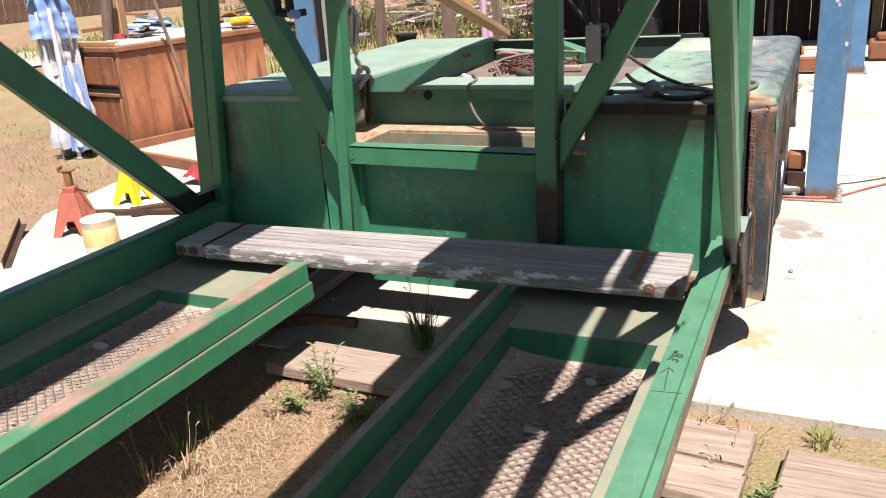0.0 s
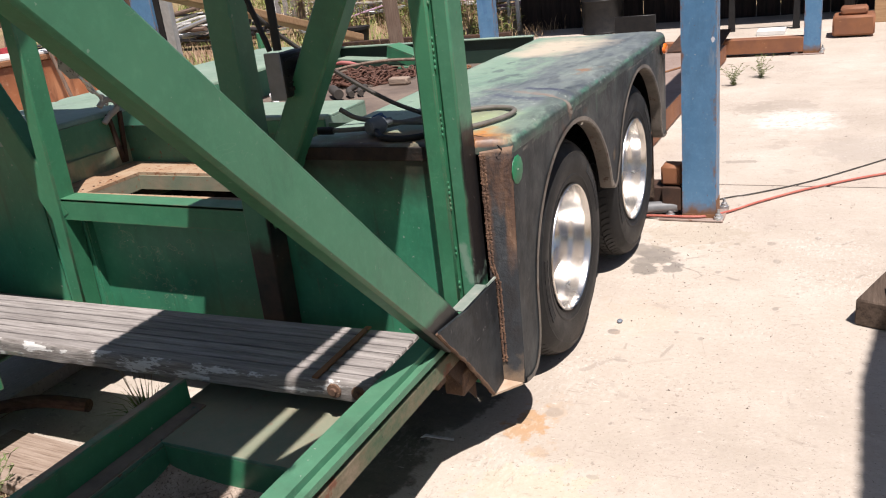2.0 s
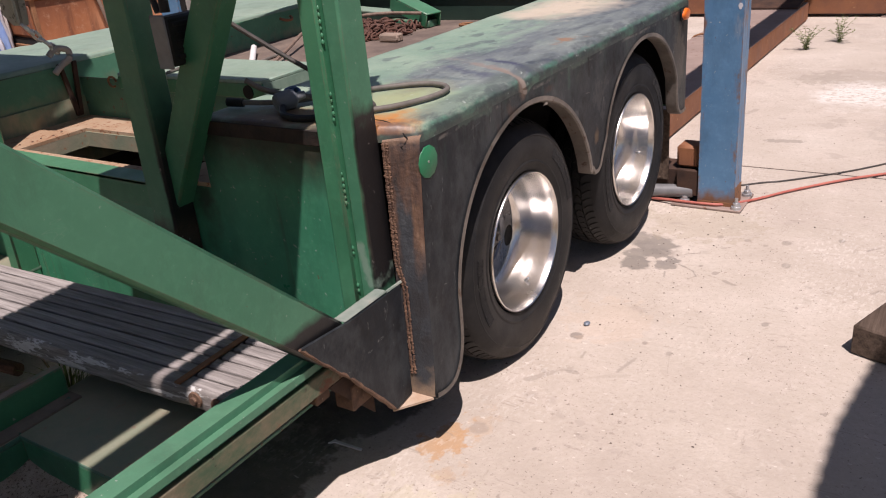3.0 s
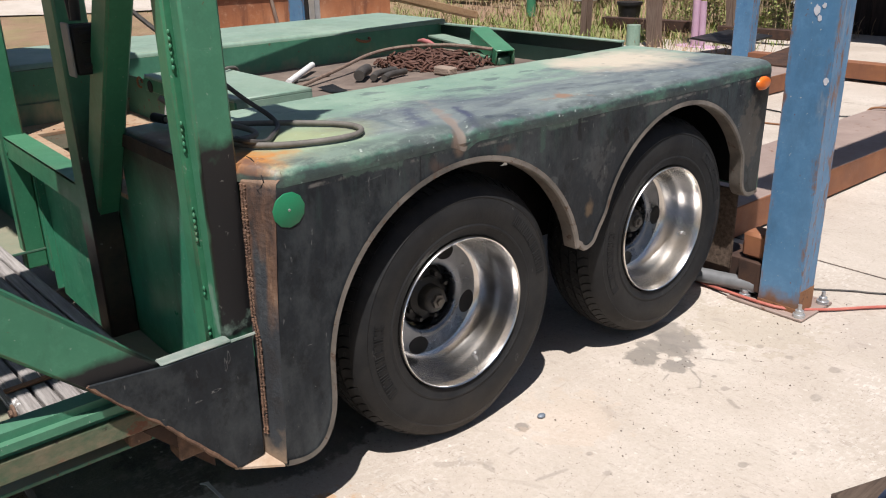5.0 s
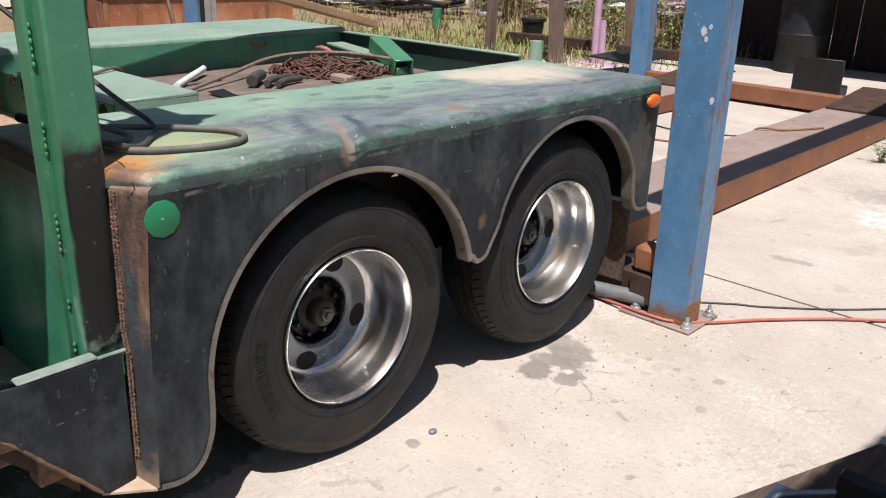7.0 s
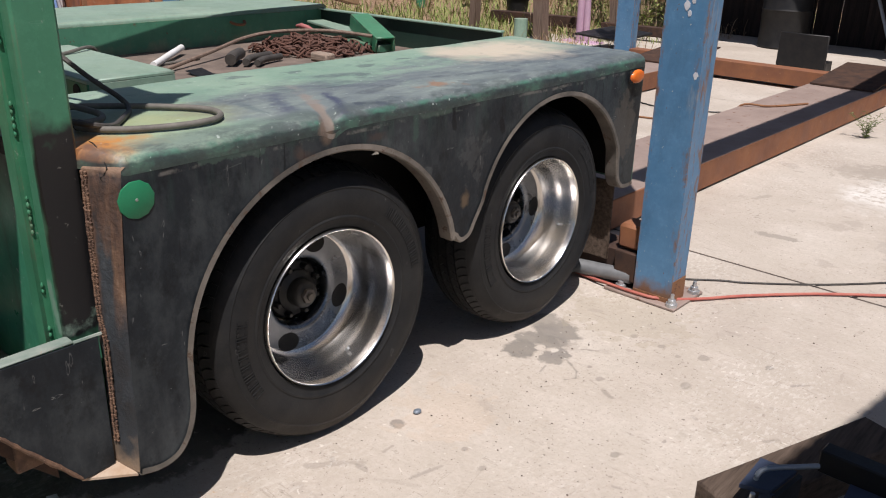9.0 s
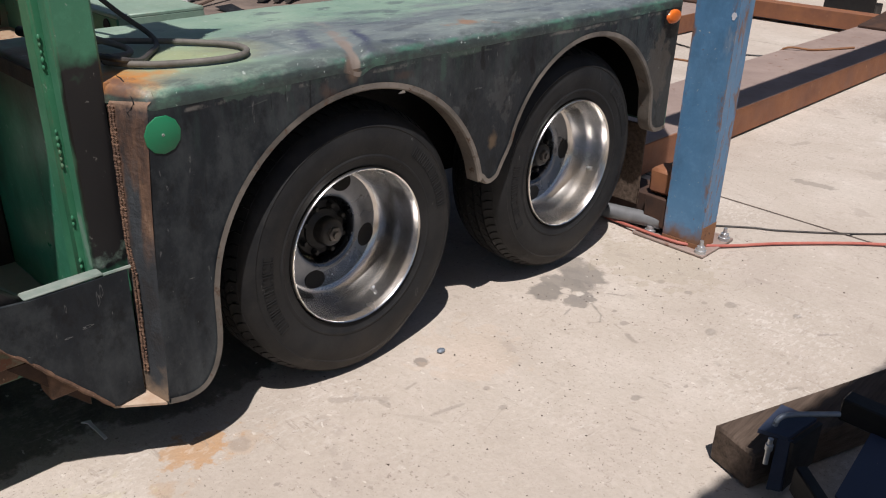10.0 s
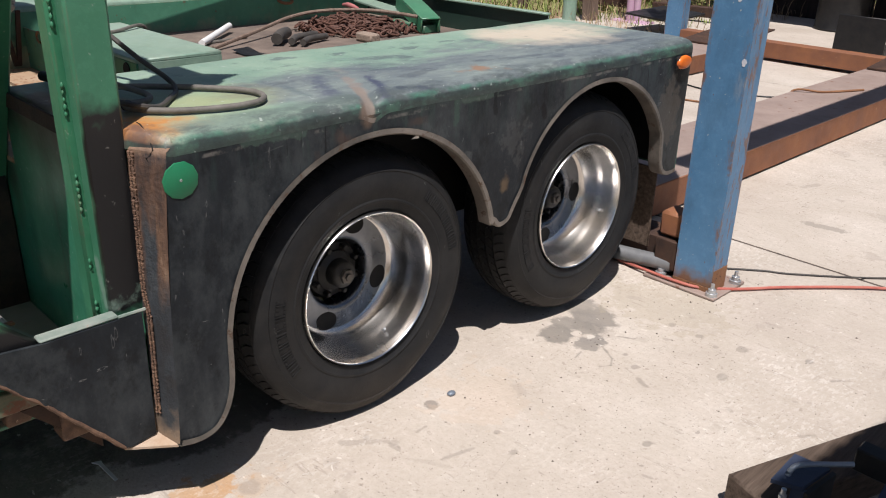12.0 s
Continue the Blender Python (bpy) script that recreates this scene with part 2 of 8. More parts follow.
def fender_top_mat():
    m, n, l, p = nodes_of("fender_top_weathered")
    c = ramp(n, l, noise_node(n, l, 4.0, 7.0, 0.65), [(0.30, (0.165, 0.265, 0.20)), (0.7, (0.27, 0.36, 0.275))])
    ax = axes(n, l)
    # grey and blue-black staining over the outer half, streaked along the fender
    wav = calc(n, l, "MULTIPLY", calc(n, l, "SUBTRACT", noise_node(n, l, 3.2, 8.0, 0.72, (1.6, 0.7, 1), (2, 5, 1)), 0.5), 1.0)
    edge = calc(n, l, "DIVIDE", calc(n, l, "ADD", calc(n, l, "ADD", ax[0], wav), 0.44), 0.18, clamp=True)
    mid = calc(n, l, "DIVIDE", calc(n, l, "SUBTRACT", calc(n, l, "ADD", ax[1], calc(n, l, "MULTIPLY", wav, 0.8)), 0.40), 0.12, clamp=True)
    st = calc(n, l, "MULTIPLY", edge, mid)
    tone = ramp(n, l, noise_node(n, l, 6.0, 8.0, 0.72, (1.5, 0.5, 1), (4, 4, 1)), [(0.30, (0.045, 0.055, 0.075)), (0.45, (0.115, 0.13, 0.145)), (0.60, (0.175, 0.20, 0.195)), (0.78, (0.26, 0.30, 0.27))])
    c = mix(n, l, calc(n, l, "MULTIPLY", st, 0.92), c, tone)
    spot = ramp(n, l, noise_node(n, l, 9.0, 6.0, 0.65, (1.2, 0.5, 1), (7, 1, 1)), [(0.58, 0.0), (0.63, 0.55)])
    c = mix(n, l, calc(n, l, "MULTIPLY", spot, mid), c, (0.065, 0.075, 0.088))
    # chalky cream patch at the back
    cream = calc(n, l, "MULTIPLY", blot(n, l, -0.40, 1.78, 0.24, 0.11, 5.0, 0.16, 0.62), 0.95)
    c = mix(n, l, cream, c, (0.52, 0.45, 0.35))
    # yellowed paint inside the hose loop and orange rust at the corner
    yel = calc(n, l, "MULTIPLY", blot(n, l, -0.19, 0.33, 0.17, 0.06, 7.0, 0.14, 0.8), 0.62)
    c = mix(n, l, yel, c, (0.34, 0.35, 0.16))
    c = mix(n, l, blot(n, l, -0.09, 0.12, 0.115, 0.05, 11.0, 0.07), c, (0.46, 0.20, 0.05))
    c = mix(n, l, blot(n, l, -0.05, 0.085, 0.075, 0.05, 16.0, 0.05), c, (0.17, 0.085, 0.05))
    c = mix(n, l, calc(n, l, "MULTIPLY", blot(n, l, -0.34, 0.10, 0.16, 0.08, 8.0, 0.09, 1.4), 0.85), c, (0.25, 0.14, 0.065))
    c = mix(n, l, blot(n, l, -0.42, 0.06, 0.12, 0.05, 9.0, 0.07, 1.6), c, (0.10, 0.06, 0.04))
    c = mix(n, l, calc(n, l, "MULTIPLY", streak(n, l, (-0.72, 0.075), (-0.24, 0.075), 0.045, 0.035, 9.0, 0.06), 0.85), c, (0.19, 0.125, 0.075))
    c = mix(n, l, calc(n, l, "MULTIPLY", streak(n, l, (-0.74, 0.025), (-0.20, 0.030), 0.028, 0.018, 14.0, 0.03), 0.9), c, (0.035, 0.025, 0.020))
    # blue-black scuffs on both sides of a broad bare scar that runs over the dent to the shoulder
    for a, b, r, rag, soft, k, col in (
            ((-0.26, 0.68), (-0.09, 0.60), 0.030, 0.030, 0.03, 0.75, (0.07, 0.080, 0.115)), ((-0.20, 0.80), (-0.02, 0.715), 0.020, 0.020, 0.018, 0.9, (0.050, 0.056, 0.095)),
            ((-0.12, 0.59), (-0.01, 0.585), 0.035, 0.03, 0.03, 0.6, (0.09, 0.10, 0.125)), ((-0.05, 0.78), (-0.012, 0.86), 0.016, 0.02, 0.015, 0.8, (0.045, 0.055, 0.075)),
            ((-0.22, 0.56), (-0.10, 0.545), 0.020, 0.02, 0.02, 0.5, (0.085, 0.115, 0.12))):
        c = mix(n, l, calc(n, l, "MULTIPLY", streak(n, l, a, b, r, rag, 20.0, soft), k), c, col)
    c = mix(n, l, calc(n, l, "MULTIPLY", blot(n, l, -0.09, 1.12, 0.05, 0.05, 18.0, 0.03, 0.8), 0.8), c, (0.25, 0.14, 0.08))
    c = mix(n, l, calc(n, l, "MULTIPLY", streak(n, l, (-0.03, 0.22), (-0.03, 0.62), 0.055, 0.030, 9.0, 0.04), 0.75), c, (0.135, 0.175, 0.15))
    # bare bright green along the shoulder
    sh = calc(n, l, "MULTIPLY", calc(n, l, "DIVIDE", calc(n, l, "ADD", ax[0], 0.014), 0.008, clamp=True), ramp(n, l, noise_node(n, l, 7.0, 5.0, 0.7, (1, 1, 1), (1, 9, 4)), [(0.42, 0.0), (0.54, 0.9)]))
    c = mix(n, l, sh, c, (0.055, 0.17, 0.115))
    grim = calc(n, l, "MULTIPLY", calc(n, l, "DIVIDE", calc(n, l, "ADD", ax[0], 0.085), 0.07, clamp=True), ramp(n, l, noise_node(n, l, 8.0, 8.0, 0.75, (1.5, 0.6, 1), (8, 3, 4)), [(0.44, 0.0), (0.56, 0.78)]))
    c = mix(n, l, grim, c, (0.055, 0.068, 0.068))
    # darker mottled tones below the shoulder line, set by height
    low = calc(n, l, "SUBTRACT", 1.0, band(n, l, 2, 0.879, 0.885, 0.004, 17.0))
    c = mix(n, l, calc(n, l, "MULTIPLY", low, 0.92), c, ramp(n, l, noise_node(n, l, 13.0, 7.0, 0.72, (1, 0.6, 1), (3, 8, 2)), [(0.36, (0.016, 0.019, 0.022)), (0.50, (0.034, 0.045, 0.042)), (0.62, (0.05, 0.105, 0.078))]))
    for y, z, r in ((0.645, 0.872, 0.024), (0.640, 0.860, 0.028)):
        c = mix(n, l, calc(n, l, "MULTIPLY", blot(n, l, y, z, r, 0.006, 22.0, 0.010, 1.0, (1, 2)), 0.95), c, (0.135, 0.098, 0.076))
    # pale flakes and scratches
    flake = ramp(n, l, noise_node(n, l, 24.0, 7.0, 0.75, (1, 0.6, 1), (5, 1, 9)), [(0.60, 0.0), (0.66, 0.30)])
    c = mix(n, l, calc(n, l, "MULTIPLY", flake, mid), c, (0.27, 0.33, 0.28))
    c = mix(n, l, ramp(n, l, noise_node(n, l, 19.0, 7.0, 0.78, (1, 0.7, 1), (1, 4, 3)), [(0.60, 0.0), (0.66, 0.40)]), c, (0.07, 0.085, 0.085))
    c = mix(n, l, ramp(n, l, noise_node(n, l, 60.0, 4.0), [(0.66, 0.0), (0.70, 0.6)]), c, (0.45, 0.50, 0.46))
    for a, b, r, rag, soft, k, col in (((-0.33, 0.788), (-0.20, 0.738), 0.020, 0.030, 0.030, 0.45, (0.24, 0.215, 0.185)), ((-0.21, 0.742), (-0.09, 0.686), 0.022, 0.014, 0.012, 0.8, (0.225, 0.192, 0.165)), ((-0.11, 0.694), (-0.004, 0.652), 0.016, 0.006, 0.007, 0.9, (0.205, 0.168, 0.140))):
        c = mix(n, l, calc(n, l, "MULTIPLY", streak(n, l, a, b, r, rag, 22.0, soft), k), c, col)
    finish(n, l, p, c, 0.50, 0.0, 0.3, 35.0, 0.006)
    return m


def fender_side_mat():
    m, n, l, p = nodes_of("fender_skirt_black_primer")
    c = ramp(n, l, noise_node(n, l, 5.0, 9.0, 0.70, (1, 1, 0.55)), [(0.30, (0.0075, 0.0095, 0.0125)), (0.46, (0.0165, 0.0200, 0.0240)), (0.60, (0.040, 0.0455, 0.049)), (0.74, (0.092, 0.099, 0.100))])
    c = mix(n, l, ramp(n, l, noise_node(n, l, 3.0, 8.0, 0.75, (1, 1, 0.8), (7, 7, 7)), [(0.50, 0.0), (0.58, 0.5)]), c, (0.050, 0.057, 0.060))
    c = mix(n, l, ramp(n, l, noise_node(n, l, 12.0, 7.0, 0.75, (1, 1, 0.7), (2, 9, 3)), [(0.53, 0.0), (0.64, 0.75)]), c, (0.0075, 0.0085, 0.010))
    # green showing through towards the shoulder, in soft vertical wisps
    v = noise_node(n, l, 4.0, 6.0, 0.7, (1, 7, 1.0), (1, 3, 2))
    g = calc(n, l, "MULTIPLY", ramp(n, l, v, [(0.48, 0.0), (0.64, 1.0)]), band(n, l, 2, 0.72, 0.92, 0.04, 12.0))
    c = mix(n, l, calc(n, l, "MULTIPLY", g, 0.38), c, (0.05, 0.10, 0.08))
    c = mix(n, l, calc(n, l, "MULTIPLY", band(n, l, 2, 0.868, 0.882, 0.006, 16.0), 0.5), c, (0.05, 0.17, 0.115))
    fade = calc(n, l, "MULTIPLY", band(n, l, 2, 0.850, 0.880, 0.03, 9.0), calc(n, l, "SUBTRACT", 1.0, calc(n, l, "MULTIPLY", band(n, l, 1, 0.45, 0.75, 0.1, 6.0), 0.55)))
    c = mix(n, l, calc(n, l, "MULTIPLY", fade, 0.35), c, (0.07, 0.125, 0.095))
    ridge = calc(n, l, "MULTIPLY", ramp(n, l, noise_node(n, l, 11.0, 5.0, 0.7, (1, 1, 1), (8, 1, 1)), [(0.5, 0.0), (0.6, 0.7)]), calc(n, l, "SUBTRACT", band(n, l, 2, 0.843, 0.847, 0.004, 6.0), band(n, l, 2, 0.851, 0.855, 0.004, 6.0)))
    c = mix(n, l, ridge, c, (0.17, 0.16, 0.145))
    drip = calc(n, l, "MULTIPLY", ramp(n, l, noise_node(n, l, 6.0, 3.0, 0.5, (1, 6, 0.7), (4, 8, 1)), [(0.66, 0.0), (0.69, 0.8)]), band(n, l, 2, 0.5, 0.8, 0.05))
    c = mix(n, l, drip, c, (0.009, 0.009, 0.011))
    # brown scabs below the dent, along the arch and between the wheels
    for y, z, r, rag, sq, k, col in ((0.645, 0.868, 0.022, 0.008, 0.8, 0.95, (0.135, 0.098, 0.076)), (0.640, 0.850, 0.026, 0.008, 1.0, 0.95, (0.135, 0.095, 0.07)), (0.80, 0.822, 0.035, 0.02, 2.2, 0.6, (0.07, 0.048, 0.040)), (0.57, 0.815, 0.03, 0.02, 1.0, 0.6, (0.085, 0.055, 0.044)), (0.50, 0.775, 0.02, 0.02, 1.0, 0.5, (0.08, 0.052, 0.042)),
                                     (1.146, 0.580, 0.022, 0.012, 0.8, 0.8, (0.13, 0.09, 0.055)), (1.18, 0.70, 0.05, 0.07, 0.8, 0.28, (0.10, 0.10, 0.098)), (2.0, 0.66, 0.08, 0.05, 0.6, 0.4, (0.12, 0.10, 0.08))):
        c = mix(n, l, calc(n, l, "MULTIPLY", blot(n, l, y, z, r, rag, 22.0, 0.018, sq, (1, 2)), k), c, col)
    for a, b, r, rag, k, col in (((0.975, 0.862), (1.085, 0.862), 0.022, 0.006, 0.55, (0.075, 0.110, 0.088)), ((0.945, 0.855), (0.938, 0.79), 0.012, 0.012, 0.5, (0.05, 0.095, 0.072)), ((0.30, 0.858), (0.46, 0.856), 0.014, 0.016, 0.5, (0.075, 0.115, 0.092)),
                                 ((1.303, 0.835), (1.306, 0.795), 0.0045, 0.002, 0.95, (0.006, 0.006, 0.008)), ((1.305, 0.785), (1.312, 0.755), 0.014, 0.006, 0.95, (0.006, 0.006, 0.008)), ((1.09, 0.862), (1.094, 0.80), 0.010, 0.008, 0.85, (0.007, 0.008, 0.010)),
                                 ((1.10, 0.845), (1.125, 0.843), 0.004, 0.003, 0.6, (0.10, 0.12, 0.105)), ((0.40, 0.833), (0.355, 0.826), 0.0016, 0.001, 0.7, (0.22, 0.24, 0.23)), ((1.40, 0.872), (1.62, 0.872), 0.012, 0.012, 0.5, (0.10, 0.115, 0.105)), ((0.99, 0.70), (1.03, 0.62), 0.012, 0.02, 0.4, (0.10, 0.105, 0.105))):
        c = mix(n, l, calc(n, l, "MULTIPLY", streak(n, l, a, b, r, rag, 26.0, 0.006, (1, 2)), k), c, col)
    rust = ramp(n, l, noise_node(n, l, 11.0, 7.0, 0.72, (1, 1, 0.8), (9, 2, 4)), [(0.70, 0.0), (0.77, 0.5)])
    c = mix(n, l, rust, c, (0.09, 0.06, 0.045))
    # pale scuffs
    dash = ramp(n, l, noise_node(n, l, 16.0, 3.0, 0.55, (1, 0.5, 3.0), (2, 2, 6)), [(0.700, 0.0), (0.712, 0.7), (0.724, 0.0)])
    c = mix(n, l, dash, c, (0.28, 0.28, 0.27))
    dash = ramp(n, l, noise_node(n, l, 13.0, 3.0, 0.55, (1, 2.5, 0.6), (5, 1, 3)), [(0.690, 0.0), (0.70, 0.5), (0.71, 0.0)])
    c = mix(n, l, dash, c, (0.20, 0.20, 0.195))
    c = mix(n, l, ramp(n, l, noise_node(n, l, 75.0, 4.0), [(0.71, 0.0), (0.74, 0.5)]), c, (0.22, 0.22, 0.21))
    finish(n, l, p, c, 0.48, 0.0, 0.22, 40.0, 0.005, spec=0.22)
    return m


def corner_mat():
    m, n, l, p = nodes_of("fender_corner_rusted")
    ax = axes(n, l)
    # blue-grey primer between two rusty folds; all rust towards the top, pale tan at the very top and at the foot
    c = ramp(n, l, noise_node(n, l, 9.0, 7.0, 0.7, (1, 1, 0.4)), [(0.32, (0.014, 0.016, 0.019)), (0.56, (0.030, 0.035, 0.041)), (0.75, (0.070, 0.076, 0.08))])
    rust = ramp(n, l, noise_node(n, l, 24.0, 7.0, 0.72, (1, 1, 0.22), (4, 1, 3)), [(0.36, (0.028, 0.019, 0.016)), (0.50, (0.085, 0.045, 0.029)), (0.62, (0.145, 0.080, 0.047)), (0.76, (0.25, 0.165, 0.11))])
    fray = calc(n, l, "MULTIPLY", calc(n, l, "SUBTRACT", noise_node(n, l, 10.0, 6.0, 0.7, (1, 1, 0.5)), 0.5), 0.3)
    high = calc(n, l, "ADD", ax[2], fray)
    fold = calc(n, l, "MULTIPLY", band(n, l, 0, -0.027, -0.020, 0.004, 20.0), calc(n, l, "DIVIDE", calc(n, l, "SUBTRACT", high, 0.52), 0.10, clamp=True))
    inner = calc(n, l, "MULTIPLY", calc(n, l, "SUBTRACT", 1.0, band(n, l, 0, -0.060, -0.052, 0.005, 24.0)), calc(n, l, "DIVIDE", calc(n, l, "SUBTRACT", high, 0.45), 0.25, clamp=True))
    upper = calc(n, l, "DIVIDE", calc(n, l, "SUBTRACT", high, 0.72), 0.06, clamp=True)
    f = calc(n, l, "MAXIMUM", calc(n, l, "MAXIMUM", fold, inner), upper)
    c = mix(n, l, calc(n, l, "MULTIPLY", f, 0.88), c, rust)
    c = mix(n, l, ramp(n, l, noise_node(n, l, 15.0, 6.0, 0.75, (1, 1, 0.5), (7, 3, 3)), [(0.54, 0.0), (0.62, 0.7)]), c, (0.019, 0.018, 0.019))
    c = mix(n, l, calc(n, l, "MULTIPLY", band(n, l, 2, 0.857, 0.874, 0.010, 20.0), 0.65), c, (0.29, 0.18, 0.115))
    c = mix(n, l, calc(n, l, "MULTIPLY", calc(n, l, "SUBTRACT", 1.0, band(n, l, 2, 0.20, 0.28, 0.05, 14.0)), 0.85), c, (0.25, 0.175, 0.115))
    finish(n, l, p, c, 0.7, 0.0, 0.55, 70.0, 0.006)
    return m


def overspray(name, axis, lo, hi, ragged=0.03, keep=None, foot=None, below=None):
    """Green enamel that turns to black paint below a height or past an edge."""
    m, n, l, p = nodes_of(name)
    c = enamel(n, l, (0.040, 0.168, 0.095), (0.060, 0.212, 0.124), 0.69, 0.05)
    f = band(n, l, axis, lo, hi, ragged, 9.0)
    if keep:
        f = calc(n, l, "MULTIPLY", f, calc(n, l, "SUBTRACT", 1.0, band(n, l, 2, keep[0], keep[1], 0.03, 12.0)))
        f = calc(n, l, "MULTIPLY", f, band(n, l, 2, keep[2], keep[3], 0.03, 12.0))
    c = mix(n, l, f, c, (0.008, 0.008, 0.009))
    if below:
        low = calc(n, l, "SUBTRACT", 1.0, band(n, l, 2, below[0], below[1], 0.02, 14.0))
        c = mix(n, l, low, c, ramp(n, l, noise_node(n, l, 13.0, 6.0, 0.7), [(0.35, (0.022, 0.018, 0.016)), (0.6, (0.055, 0.034, 0.025))]))
    if foot:
        c = mix(n, l, calc(n, l, "MULTIPLY", streak(n, l, *foot, 0.012, 26.0, 0.012, (0, 2)), 0.7), c, (0.22, 0.31, 0.25))
    fl = ramp(n, l, noise_node(n, l, 55.0, 4.0, 0.6, (1, 1, 0.7), (4, 6, 1)), [(0.67, 0.0), (0.70, 0.8)])
    c = mix(n, l, calc(n, l, "MULTIPLY", fl, f), c, (0.16, 0.15, 0.14))
    finish(n, l, p, c, 0.42, 0.0, 0.12, 60.0, 0.004)
    return m


BRACE_PAINT = overspray("green_brace_black_foot", 2, 0.575, 0.555, 0.012)
SCORCHED = overspray("green_post_scorched", 0, -0.0945, -0.0885, 0.004, (0.95, 0.99, 0.49, 0.52), ((-0.118, 0.63), (-0.098, 0.535), 0.016))
# inner upright: black past its +x edge, brown below about z 0.6
DARK_FLANK = overspray("green_upright_dark_flank", 0, -0.722, -0.714, 0.006, (0.80, 1.05, 0.40, 0.45), below=(0.595, 0.645))


